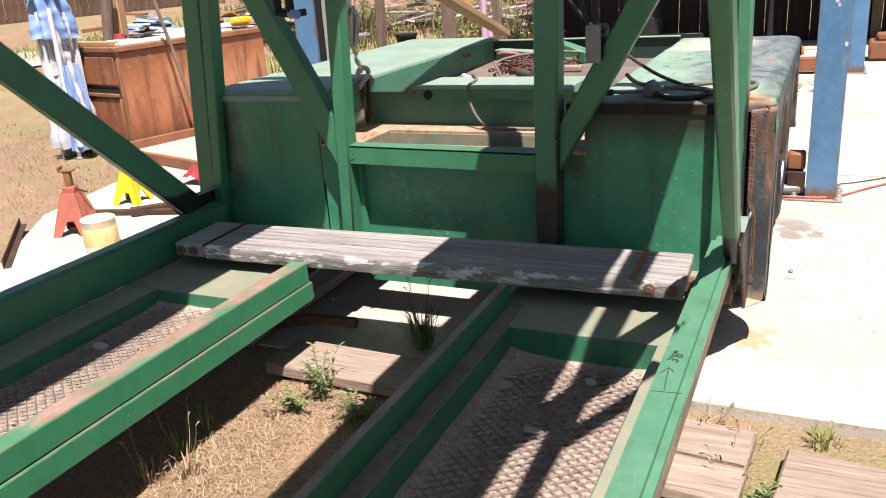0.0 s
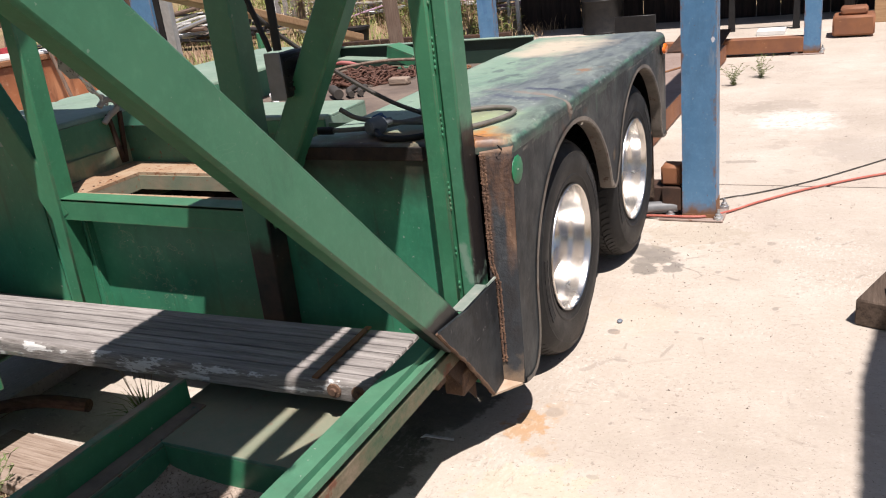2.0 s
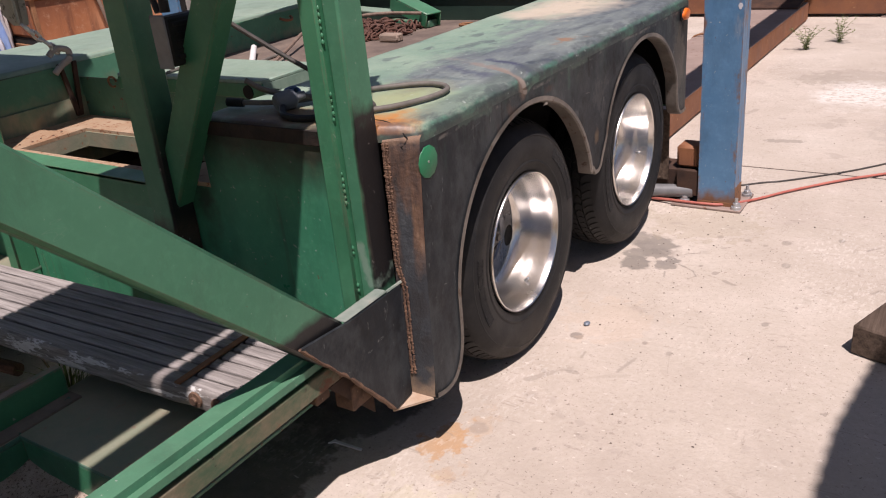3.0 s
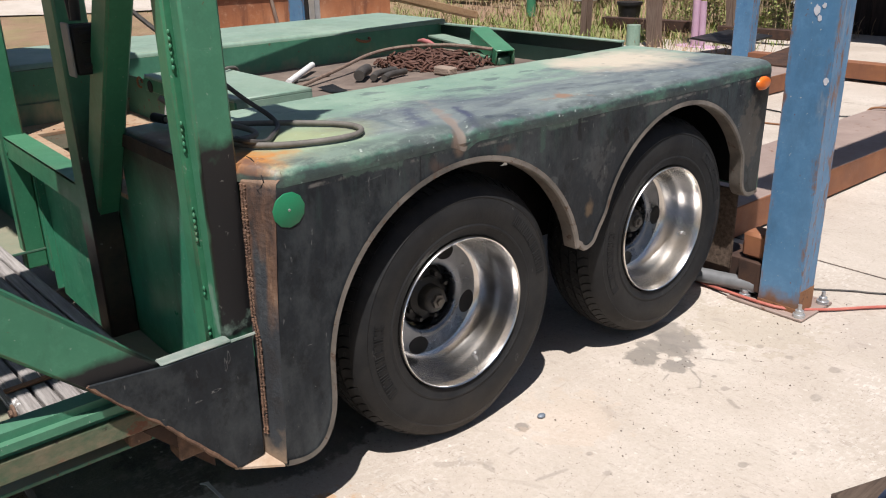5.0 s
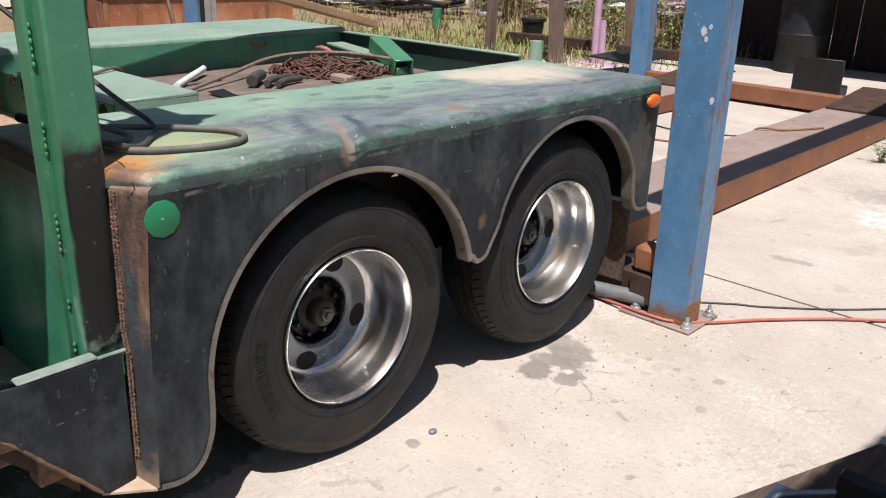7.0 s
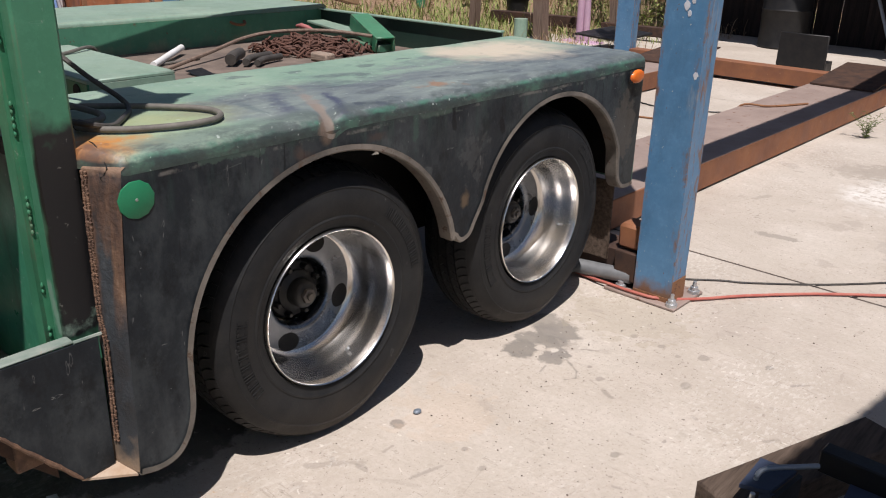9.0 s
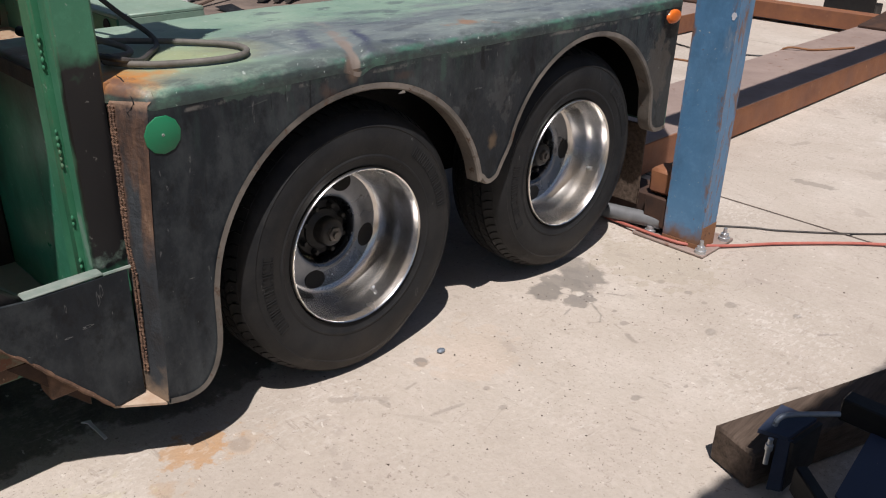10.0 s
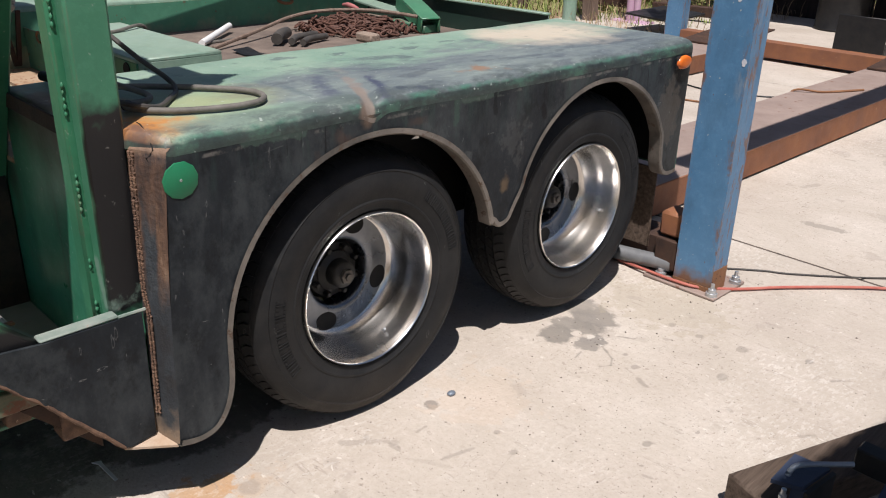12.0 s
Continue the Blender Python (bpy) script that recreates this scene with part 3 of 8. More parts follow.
def concrete_mat():
    m, n, l, p = nodes_of("old_concrete")
    c = ramp(n, l, noise_node(n, l, 0.9, 8.0, 0.62), [(0.30, (0.38, 0.325, 0.275)), (0.50, (0.49, 0.43, 0.37)), (0.70, (0.57, 0.515, 0.455))])
    c = mix(n, l, ramp(n, l, noise_node(n, l, 55.0, 6.0, 0.75), [(0.35, 0.35), (0.6, 0.0)]), c, (0.33, 0.28, 0.23))
    c = mix(n, l, ramp(n, l, noise_node(n, l, 6.0, 7.0, 0.7, (1, 1, 1), (2, 9, 0)), [(0.58, 0.0), (0.72, 0.5)]), c, (0.36, 0.30, 0.24))
    where = ramp(n, l, noise_node(n, l, 1.6, 5.0, 0.7, (1, 1, 1), (4, 4, 4)), [(0.42, 0.1), (0.60, 0.9)])
    speck = calc(n, l, "MULTIPLY", where, ramp(n, l, noise_node(n, l, 21.0, 3.0, 0.5, (1, 1, 1), (8, 3, 0)), [(0.70, 0.0), (0.725, 0.75)]))
    c = mix(n, l, speck, c, (0.2, 0.17, 0.15))
    crumb = calc(n, l, "MULTIPLY", where, ramp(n, l, noise_node(n, l, 48.0, 4.0, 0.65, (1, 1, 1), (5, 7, 0)), [(0.625, 0.0), (0.645, 0.65)]))
    c = mix(n, l, crumb, c, (0.17, 0.13, 0.105))
    c = mix(n, l, ramp(n, l, noise_node(n, l, 11.0, 6.0, 0.72, (1, 1, 1), (3, 3, 0)), [(0.58, 0.0), (0.70, 0.35)]), c, (0.62, 0.57, 0.51))
    speck2 = ramp(n, l, noise_node(n, l, 90.0, 2.0, 0.5, (1, 1, 1), (1, 3, 0)), [(0.685, 0.0), (0.71, 0.75)])
    c = mix(n, l, speck2, c, (0.12, 0.10, 0.085))
    # oil, rust and moss stains, and painted shade under the trailer
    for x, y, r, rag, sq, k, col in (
            (0.055, 1.590, 0.092, 0.036, 0.9, 0.9, (0.190, 0.172, 0.155)), (0.085, 1.520, 0.050, 0.030, 0.8, 0.85, (0.185, 0.168, 0.15)), (0.040, 1.410, 0.062, 0.020, 0.8, 0.9, (0.165, 0.15, 0.135)), (0.020, 1.500, 0.055, 0.020, 0.8, 0.85, (0.185, 0.168, 0.15)), (0.150, 1.450, 0.052, 0.030, 0.8, 0.85, (0.19, 0.172, 0.155)), (-0.03, 1.64, 0.06, 0.02, 0.8, 0.75, (0.2, 0.18, 0.16)),
            (0.081, 1.474, 0.018, 0.014, 0.7, 0.9, (0.50, 0.44, 0.38)), (0.126, 1.482, 0.017, 0.010, 0.9, 0.95, (0.54, 0.49, 0.43)), (0.274, 1.472, 0.010, 0.008, 0.8, 0.7, (0.22, 0.19, 0.17)), (0.338, 1.431, 0.012, 0.010, 0.9, 0.6, (0.22, 0.19, 0.17)),
            (0.06, 0.814, 0.026, 0.014, 1, 0.75, (0.2, 0.17, 0.145)), (0.15, 1.88, 0.24, 0.16, 1.2, 0.35, (0.33, 0.28, 0.20)),
            (0.05, 0.02, 0.04, 0.06, 0.8, 0.45, (0.42, 0.26, 0.14)), (0.02, 0.24, 0.05, 0.06, 0.6, 0.35, (0.44, 0.29, 0.17)), (0.02, 0.235, 0.030, 0.012, 1.0, 0.5, (0.25, 0.21, 0.18)),
            (-0.035, 0.15, 0.065, 0.06, 0.7, 0.7, (0.44, 0.235, 0.09)), (0.10, -0.22, 0.20, 0.16, 1, 0.22, (0.50, 0.46, 0.27)), (0.9, 3.4, 0.3, 0.12, 1, 0.5, (0.36, 0.32, 0.28)),
            # blots at x -0.62 and -0.50: the trailer's shade painted onto the slab
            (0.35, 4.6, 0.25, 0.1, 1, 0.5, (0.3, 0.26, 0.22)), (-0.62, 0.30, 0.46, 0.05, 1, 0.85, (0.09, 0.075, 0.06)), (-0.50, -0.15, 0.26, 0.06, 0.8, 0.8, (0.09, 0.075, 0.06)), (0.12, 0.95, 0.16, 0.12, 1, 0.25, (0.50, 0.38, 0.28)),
            (0.552, 1.583, 0.021, 0.008, 0.8, 0.65, (0.24, 0.21, 0.18)), (0.512, 1.793, 0.017, 0.012, 0.8, 0.6, (0.24, 0.21, 0.18)), (0.695, 1.883, 0.014, 0.006, 0.8, 0.7, (0.2, 0.18, 0.16)), (0.371, 1.764, 0.013, 0.006, 0.8, 0.6, (0.24, 0.21, 0.18)), (0.446, 1.739, 0.011, 0.008, 0.8, 0.6, (0.24, 0.21, 0.18)),
            (0.269, 1.762, 0.014, 0.010, 0.8, 0.5, (0.24, 0.21, 0.18)), (0.586, 1.118, 0.013, 0.006, 0.8, 0.6, (0.18, 0.16, 0.14)), (0.368, 0.824, 0.012, 0.006, 0.7, 0.6, (0.24, 0.21, 0.18)), (0.278, 0.855, 0.009, 0.005, 0.8, 0.6, (0.22, 0.19, 0.17)), (0.15, 4.55, 0.16, 0.14, 0.8, 0.5, (0.3, 0.26, 0.22)), (0.25, 1.60, 0.02, 0.02, 1, 0.4, (0.24, 0.21, 0.18))):
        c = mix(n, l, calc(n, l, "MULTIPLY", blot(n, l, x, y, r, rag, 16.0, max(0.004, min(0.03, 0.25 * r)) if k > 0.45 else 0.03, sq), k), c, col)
    # runs from the oil stain, drag marks, a smear and thin cracks
    for a, b, r, rag, k, col in (((0.165, 1.476), (0.259, 1.420), 0.006, 0.005, 0.8, (0.2, 0.18, 0.16)), ((0.259, 1.420), (0.282, 1.382), 0.005, 0.004, 0.8, (0.2, 0.18, 0.16)), ((0.282, 1.382), (0.262, 1.350), 0.005, 0.005, 0.8, (0.2, 0.18, 0.16)), ((0.189, 1.554), (0.235, 1.585), 0.006, 0.006, 0.75, (0.2, 0.18, 0.16)), ((0.167, 1.378), (0.177, 1.335), 0.006, 0.005, 0.7, (0.21, 0.19, 0.17)), ((0.325, 1.402), (0.35, 1.395), 0.007, 0.007, 0.6, (0.23, 0.2, 0.17)), ((0.383, 1.379), (0.425, 1.361), 0.009, 0.008, 0.65, (0.23, 0.2, 0.17)),
                                 ((0.035, 0.515), (0.122, 0.62), 0.014, 0.012, 0.5, (0.27, 0.235, 0.20)), ((0.131, 0.692), (0.128, 0.73), 0.007, 0.005, 0.55, (0.24, 0.21, 0.18)), ((0.262, 0.660), (0.285, 0.755), 0.008, 0.005, 0.6, (0.26, 0.23, 0.20)), ((0.20, 0.60), (0.30, 0.655), 0.010, 0.010, 0.3, (0.30, 0.26, 0.22)),
                                 ((0.40, 0.712), (0.372, 0.815), 0.002, 0.0012, 0.7, (0.17, 0.15, 0.13)), ((0.155, 3.10), (0.30, 3.13), 0.032, 0.030, 0.62, (0.22, 0.195, 0.17)), ((-0.09, 3.60), (-0.06, 3.70), 0.02, 0.02, 0.45, (0.25, 0.22, 0.19)), ((0.794, 1.818), (0.83, 1.86), 0.009, 0.006, 0.6, (0.22, 0.19, 0.17)), ((0.854, 1.463), (0.88, 1.50), 0.008, 0.006, 0.5, (0.24, 0.21, 0.18)),
                                 ((0.30, 0.50), (0.24, 0.58), 0.0015, 0.0012, 0.5, (0.2, 0.17, 0.15))):
        c = mix(n, l, calc(n, l, "MULTIPLY", streak(n, l, a, b, r, rag, 24.0, 0.006), k), c, col)
    drip = ramp(n, l, noise_node(n, l, 3.2, 5.0, 0.62, (1, 1, 1), (6, 1, 0)), [(0.63, 0.0), (0.655, 0.45), (0.80, 0.55)])
    c = mix(n, l, drip, c, (0.33, 0.285, 0.245))
    drop = ramp(n, l, noise_node(n, l, 11.0, 2.0, 0.4, (1, 1.3, 1), (1, 4, 0)), [(0.695, 0.0), (0.712, 0.55)])
    c = mix(n, l, calc(n, l, "MULTIPLY", drop, where), c, (0.23, 0.20, 0.175))
    heap = calc(n, l, "MULTIPLY", blot(n, l, 0.45, 4.15, 0.33, 0.12, 5.0, 0.18, 0.8), ramp(n, l, noise_node(n, l, 26.0, 5.0, 0.7), [(0.40, 0.0), (0.50, 0.85)]))
    c = mix(n, l, heap, c, (0.70, 0.67, 0.63))
    dust = calc(n, l, "MULTIPLY", ramp(n, l, noise_node(n, l, 1.1, 4.0, 0.6, (1, 1, 1), (9, 9, 0)), [(0.50, 0.0), (0.62, 1.0)]), ramp(n, l, noise_node(n, l, 48.0, 4.0, 0.65, (1.6, 0.7, 1), (5, 3, 0)), [(0.52, 0.0), (0.60, 0.4)]))
    c = mix(n, l, dust, c, (0.68, 0.64, 0.585))
    scr = ramp(n, l, noise_node(n, l, 5.0, 4.0, 0.55, (1.0, 5.0, 1), (3, 3, 0)), [(0.655, 0.0), (0.675, 0.5), (0.70, 0.0)])
    c = mix(n, l, scr, c, (0.24, 0.20, 0.17))
    scr = ramp(n, l, noise_node(n, l, 4.0, 4.0, 0.55, (5.0, 1.2, 1), (7, 5, 0)), [(0.66, 0.0), (0.68, 0.45), (0.70, 0.0)])
    c = mix(n, l, scr, c, (0.26, 0.215, 0.18))
    chip = ramp(n, l, noise_node(n, l, 34.0, 3.0, 0.5, (1, 1.6, 1), (2, 6, 0)), [(0.69, 0.0), (0.705, 0.6)])
    c = mix(n, l, chip, c, (0.66, 0.61, 0.54))
    pit = calc(n, l, "MULTIPLY", ramp(n, l, noise_node(n, l, 2.3, 4.0, 0.6, (1, 1, 1), (8, 2, 0)), [(0.42, 0.25), (0.60, 1.0)]), ramp(n, l, noise_node(n, l, 130.0, 3.0, 0.6, (1, 1, 1), (3, 7, 0)), [(0.62, 0.0), (0.68, 0.65)]))
    c = mix(n, l, pit, c, (0.20, 0.165, 0.135))
    veil = ramp(n, l, noise_node(n, l, 3.6, 9.0, 0.75, (1, 1.4, 1), (12, 5, 0)), [(0.40, 0.0), (0.56, 0.28), (0.70, 0.0)])
    c = mix(n, l, veil, c, (0.36, 0.315, 0.255))
    finish(n, l, p, c, 0.85, 0.0, 0.6, 95.0, 0.004, spec=0.3)
    return m


def soil_mat():
    m, n, l, p = nodes_of("dry_grass_and_soil")
    c = ramp(n, l, noise_node(n, l, 1.3, 8.0, 0.7), [(0.3, (0.12, 0.070, 0.046)), (0.5, (0.22, 0.138, 0.09)), (0.72, (0.33, 0.225, 0.145))])
    c = mix(n, l, ramp(n, l, noise_node(n, l, 75.0, 6.0, 0.8, (1, 1, 1), (4, 1, 2)), [(0.42, 0.0), (0.62, 0.7)]), c, (0.40, 0.285, 0.185))
    c = mix(n, l, ramp(n, l, noise_node(n, l, 150.0, 3.0, 0.6, (1, 1, 1), (2, 2, 2)), [(0.56, 0.0), (0.66, 0.8)]), c, (0.07, 0.042, 0.03))
    c = mix(n, l, ramp(n, l, noise_node(n, l, 0.5, 6.0, 0.7, (1, 1, 1), (3, 8, 0)), [(0.45, 0.0), (0.65, 0.65)]), c, (0.21, 0.22, 0.09))
    finish(n, l, p, c, 0.95, 0.0, 0.8, 60.0, 0.02, spec=0.15)
    return m


def polished_mat():
    m, n, l, p = nodes_of("polished_aluminium_tarnished")
    c = ramp(n, l, noise_node(n, l, 9.0, 6.0, 0.6), [(0.3, (0.60, 0.575, 0.54)), (0.7, (0.78, 0.765, 0.745))])
    c = mix(n, l, ramp(n, l, noise_node(n, l, 14.0, 7.0, 0.72, (1, 1, 1), (3, 4, 1)), [(0.50, 0.0), (0.75, 0.25)]), c, (0.46, 0.40, 0.33))
    c = mix(n, l, ramp(n, l, noise_node(n, l, 60.0, 4.0, 0.6, (1, 1, 1), (6, 1, 1)), [(0.70, 0.0), (0.74, 0.5)]), c, (0.22, 0.17, 0.13))
    l.new(c, p.inputs["Base Color"])
    p.inputs["Metallic"].default_value = 1.0
    r = ramp(n, l, noise_node(n, l, 5.0, 4.0, 0.55), [(0.3, 0.19), (0.7, 0.29)])
    l.new(r, p.inputs["Roughness"])
    b = n.new("ShaderNodeBump")
    b.inputs["Strength"].default_value = 0.03
    b.inputs["Distance"].default_value = 0.003
    l.new(noise_node(n, l, 70.0), b.inputs["Height"])
    l.new(b.outputs[0], p.inputs["Normal"])
    return m


def leaf_mat(name, a, b):
    m, n, l, p = nodes_of(name)
    g = n.new("ShaderNodeNewGeometry")
    c = ramp(n, l, g.outputs["Random Per Island"], [(0.0, a), (1.0, b)])
    l.new(c, p.inputs["Base Color"])
    p.inputs["Roughness"].default_value = 0.7
    p.inputs["Specular IOR Level"].default_value = 0.25
    return m


FENDER_TOP, FENDER_SIDE, CORNER = fender_top_mat(), fender_side_mat(), corner_mat()
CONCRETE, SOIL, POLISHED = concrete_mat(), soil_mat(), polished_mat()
STRAW = leaf_mat("dry_straw", (0.17, 0.115, 0.07), (0.50, 0.37, 0.235))
GRASS = leaf_mat("green_grass", (0.10, 0.15, 0.03), (0.28, 0.30, 0.10))
LEAF = leaf_mat("weed_leaves", (0.10, 0.14, 0.05), (0.24, 0.27, 0.12))
BLADE = leaf_mat("dark_grass_blades", (0.05, 0.085, 0.02), (0.15, 0.19, 0.055))
TARP_BLUE = plain("blue_nylon", (0.14, 0.235, 0.48), (0.23, 0.34, 0.58), 6, 0.6, 0.0, 0.4, 20, 0.01)
TARP_GREY = plain("silver_grey_nylon", (0.36, 0.37, 0.42), (0.60, 0.60, 0.63), 6, 0.6, 0.0, 0.4, 20, 0.01)
RED_PAINT = plain("faded_red_paint", (0.42, 0.12, 0.08), (0.33, 0.10, 0.07), 9, 0.6)
YELLOW_PAINT = plain("yellow_paint", (0.75, 0.55, 0.02), (0.6, 0.42, 0.02), 9, 0.5)
PINK = plain("pink_plastic", (0.42, 0.26, 0.36), (0.5, 0.33, 0.42), 8, 0.6)
FADED_RED = plain("faded_red_grip", (0.30, 0.07, 0.075), (0.38, 0.14, 0.13), 20, 0.7)
CONNECTOR = plain("blue_grey_rubber", (0.11, 0.125, 0.14), (0.17, 0.185, 0.195), 15, 0.6)
RED_CLOTH = plain("red_cloth", (0.30, 0.03, 0.035), (0.20, 0.018, 0.028), 20, 0.9)
BLUE_CORD = plain("blue_cord", (0.045, 0.10, 0.22), (0.08, 0.15, 0.28), 40, 0.8)
GLASS_LENS = plain("clear_ribbed_lens", (0.36, 0.34, 0.31), (0.22, 0.205, 0.19), 40, 0.15, 0.0, 0.3, 150)
DIRT = plain("gravelly_dirt", (0.32, 0.25, 0.20), (0.45, 0.365, 0.30), 30, 0.95, 0.0, 0.9, 110, 0.01, fleck=(0.17, 0.12, 0.09), fleck_at=0.55)
DECK = plain("deck_dirty_steel", (0.095, 0.072, 0.060), (0.19, 0.145, 0.115), 7, 0.85, 0.0, 0.4, 60, 0.006, fleck=(0.2, 0.15, 0.11), fleck_at=0.62)
LEDGE = plain("ledge_rusty_dust", (0.31, 0.185, 0.105), (0.38, 0.285, 0.195), 9, 0.85, 0.0, 0.3, 60, 0.005, fleck=(0.22, 0.10, 0.05), fleck_at=0.57)


def cabinet_mat():
    m, n, l, p = nodes_of("cabinet_rusted_sheet")
    c = ramp(n, l, noise_node(n, l, 1.7, 6.0, 0.6, (1, 1, 0.7)), [(0.32, (0.19, 0.062, 0.026)), (0.5, (0.34, 0.130, 0.055)), (0.68, (0.44, 0.21, 0.11))])
    c = mix(n, l, ramp(n, l, noise_node(n, l, 7.0, 5.0, 0.6, (1, 1, 0.12), (3, 1, 1)), [(0.52, 0.0), (0.62, 0.75)]), c, (0.12, 0.042, 0.022))
    c = mix(n, l, calc(n, l, "MULTIPLY", band(n, l, 2, 0.62, 0.82, 0.10, 5.0), 0.5), c, (0.13, 0.052, 0.028))
    c = mix(n, l, ramp(n, l, noise_node(n, l, 20.0, 6.0, 0.75), [(0.55, 0.0), (0.72, 0.5)]), c, (0.50, 0.30, 0.19))
    c = mix(n, l, calc(n, l, "MULTIPLY", calc(n, l, "SUBTRACT", 1.0, band(n, l, 2, 0.0, 0.16, 0.04, 6.0)), 0.6), c, (0.12, 0.065, 0.045))
    finish(n, l, p, c, 0.62, 0.0, 0.2, 40.0, 0.005)
    return m


CABINET = cabinet_mat()
RUNWAY = plain("runway_worn_steel", (0.23, 0.17, 0.145), (0.31, 0.235, 0.20), 4, 0.65, 0.0, 0.3, 60, 0.004, fleck=(0.17, 0.08, 0.05), fleck_at=0.62)
INK = plain("black_marker", (0.016, 0.036, 0.028), (0.03, 0.07, 0.05), 60, 0.7)
DARK_GRIT = plain("dark_grit", (0.05, 0.04, 0.035), (0.12, 0.09, 0.07), 40, 0.9)
STEEL_BLUE = plain("blue_grey_steel", (0.16, 0.19, 0.23), (0.22, 0.25, 0.29), 20, 0.45, 0.3, 0.15)
STEEL_NAVY_PLAIN = plain("navy_plate_steel", (0.018, 0.028, 0.055), (0.035, 0.045, 0.075), 20, 0.5, 0.0, 0.2)
STEEL_NAVY = plain("navy_steel", (0.02, 0.03, 0.06), (0.035, 0.045, 0.08), 9, 0.5, 0.0, 0.15, fleck=(0.35, 0.36, 0.38), fleck_at=0.70)
CREAM = plain("cream_tin", (0.62, 0.56, 0.42), (0.52, 0.44, 0.30), 12, 0.55)
CANLABEL = plain("yellow_label", (0.62, 0.45, 0.10), (0.66, 0.58, 0.36), 30, 0.7, fleck=(0.25, 0.15, 0.06), fleck_at=0.6)
CONCRETE_PINK = plain("pale_pan_floor", (0.43, 0.31, 0.25), (0.52, 0.40, 0.33), 3, 0.8, fleck=(0.30, 0.20, 0.16), fleck_at=0.62)
PINKISH = plain("pinkish_panel", (0.42, 0.25, 0.20), (0.50, 0.33, 0.27), 3, 0.8)
STONE = plain("pale_stone", (0.32, 0.29, 0.26), (0.42, 0.39, 0.36), 20, 0.85)
GREY_CAST = plain("grey_cast_metal", (0.17, 0.175, 0.18), (0.23, 0.235, 0.24), 20, 0.5, 0.3, 0.1)
CABLE = plain("dark_brown_rubber_cable", (0.035, 0.031, 0.028), (0.075, 0.066, 0.057), 20, 0.6, 0.0, 0.2)
STRAP = plain("orange_webbing", (0.6, 0.17, 0.03), (0.5, 0.13, 0.02), 40, 0.8)

# ---------- mesh helpers ----------
WORLD_OF = {}


def thing(name, at, label, category, group="", kind=""):
    ob = new(name)
    ob.empty_display_size = 0.1
    ob.location = at
    WORLD_OF[ob] = Matrix.Translation(at)
    return tagged(ob, label, category, group, kind)


def mesh_of(name, bm, material, angle=38):
    bmesh.ops.recalc_face_normals(bm, faces=bm.faces)
    me = bpy.data.meshes.new(name)
    bm.to_mesh(me)
    bm.free()
    me.materials.append(material)
    me.polygons.foreach_set("use_smooth", [True] * len(me.polygons))
    me.set_sharp_from_angle(angle=radians(angle))
    return me


def part(name, bm, material, parent, label="", angle=38):
    ob = new(name, mesh_of(name, bm, material, angle))
    ob.parent = parent
    ob.matrix_parent_inverse = WORLD_OF[parent].inverted()
    WORLD_OF[ob] = Matrix.Identity(4)
    return tagged(ob, label)


def single(name, bm, material, label, category, group="", kind="", angle=38):
    ob = new(name, mesh_of(name, bm, material, angle))
    WORLD_OF[ob] = Matrix.Identity(4)
    return tagged(ob, label, category, group, kind)


def box(bm, x0, x1, y0, y1, z0, z1, bev=0.004, m=None, seg=1):
    r = bmesh.ops.create_cube(bm, size=1.0)
    vs = r["verts"]
    t = Matrix.LocRotScale(((x0 + x1) / 2, (y0 + y1) / 2, (z0 + z1) / 2), None, (abs(x1 - x0), abs(y1 - y0), abs(z1 - z0)))
    bmesh.ops.transform(bm, matrix=(m or Matrix.Identity(4)) @ t, verts=vs)
    if bev:
        es = list({e for v in vs for e in v.link_edges})
        bmesh.ops.bevel(bm, geom=es, offset=bev, segments=seg, affect="EDGES")
    return bm


def one_box(*a, **k):
    return box(bmesh.new(), *a, **k)


def beam(bm, p, q, w, h, bev=0.004, up=(0, 0, 1)):
    """A bar from p to q: w across, h along up."""
    p, q = Vector(p), Vector(q)
    d = (q - p)
    ln = d.length
    d.normalize()
    s = d.cross(Vector(up)).normalized()
    u = s.cross(d).normalized()
    m = Matrix((s, d, u)).transposed().to_4x4()
    m.translation = (p + q) / 2
    return box(bm, -w / 2, w / 2, -ln / 2, ln / 2, -h / 2, h / 2, bev, m)


def tube(bm, pts, r, n=8, closed=False):
    pts = [Vector(p) for p in pts]
    k = len(pts)
    rings = []
    up = Vector((0.13, 0.21, 0.97)).normalized()
    for i, p in enumerate(pts):
        a = pts[(i - 1) % k] if (closed or i) else p
        b = pts[(i + 1) % k] if (closed or i < k - 1) else p
        d = (b - a).normalized()
        s = d.cross(up)
        if s.length < 0.05:
            s = d.cross(Vector((1, 0, 0)))
        s.normalize()
        u = s.cross(d)
        rr = r[i] if hasattr(r, "__len__") else r
        rings.append([bm.verts.new(p + rr * (math.cos(2 * math.pi * j / n) * s + math.sin(2 * math.pi * j / n) * u)) for j in range(n)])
    for i in range(k if closed else k - 1):
        a, b = rings[i], rings[(i + 1) % k]
        for j in range(n):
            bm.faces.new((a[j], a[(j + 1) % n], b[(j + 1) % n], b[j]))
    if not closed:
        bm.faces.new(rings[0])
        bm.faces.new(rings[-1])
    return bm


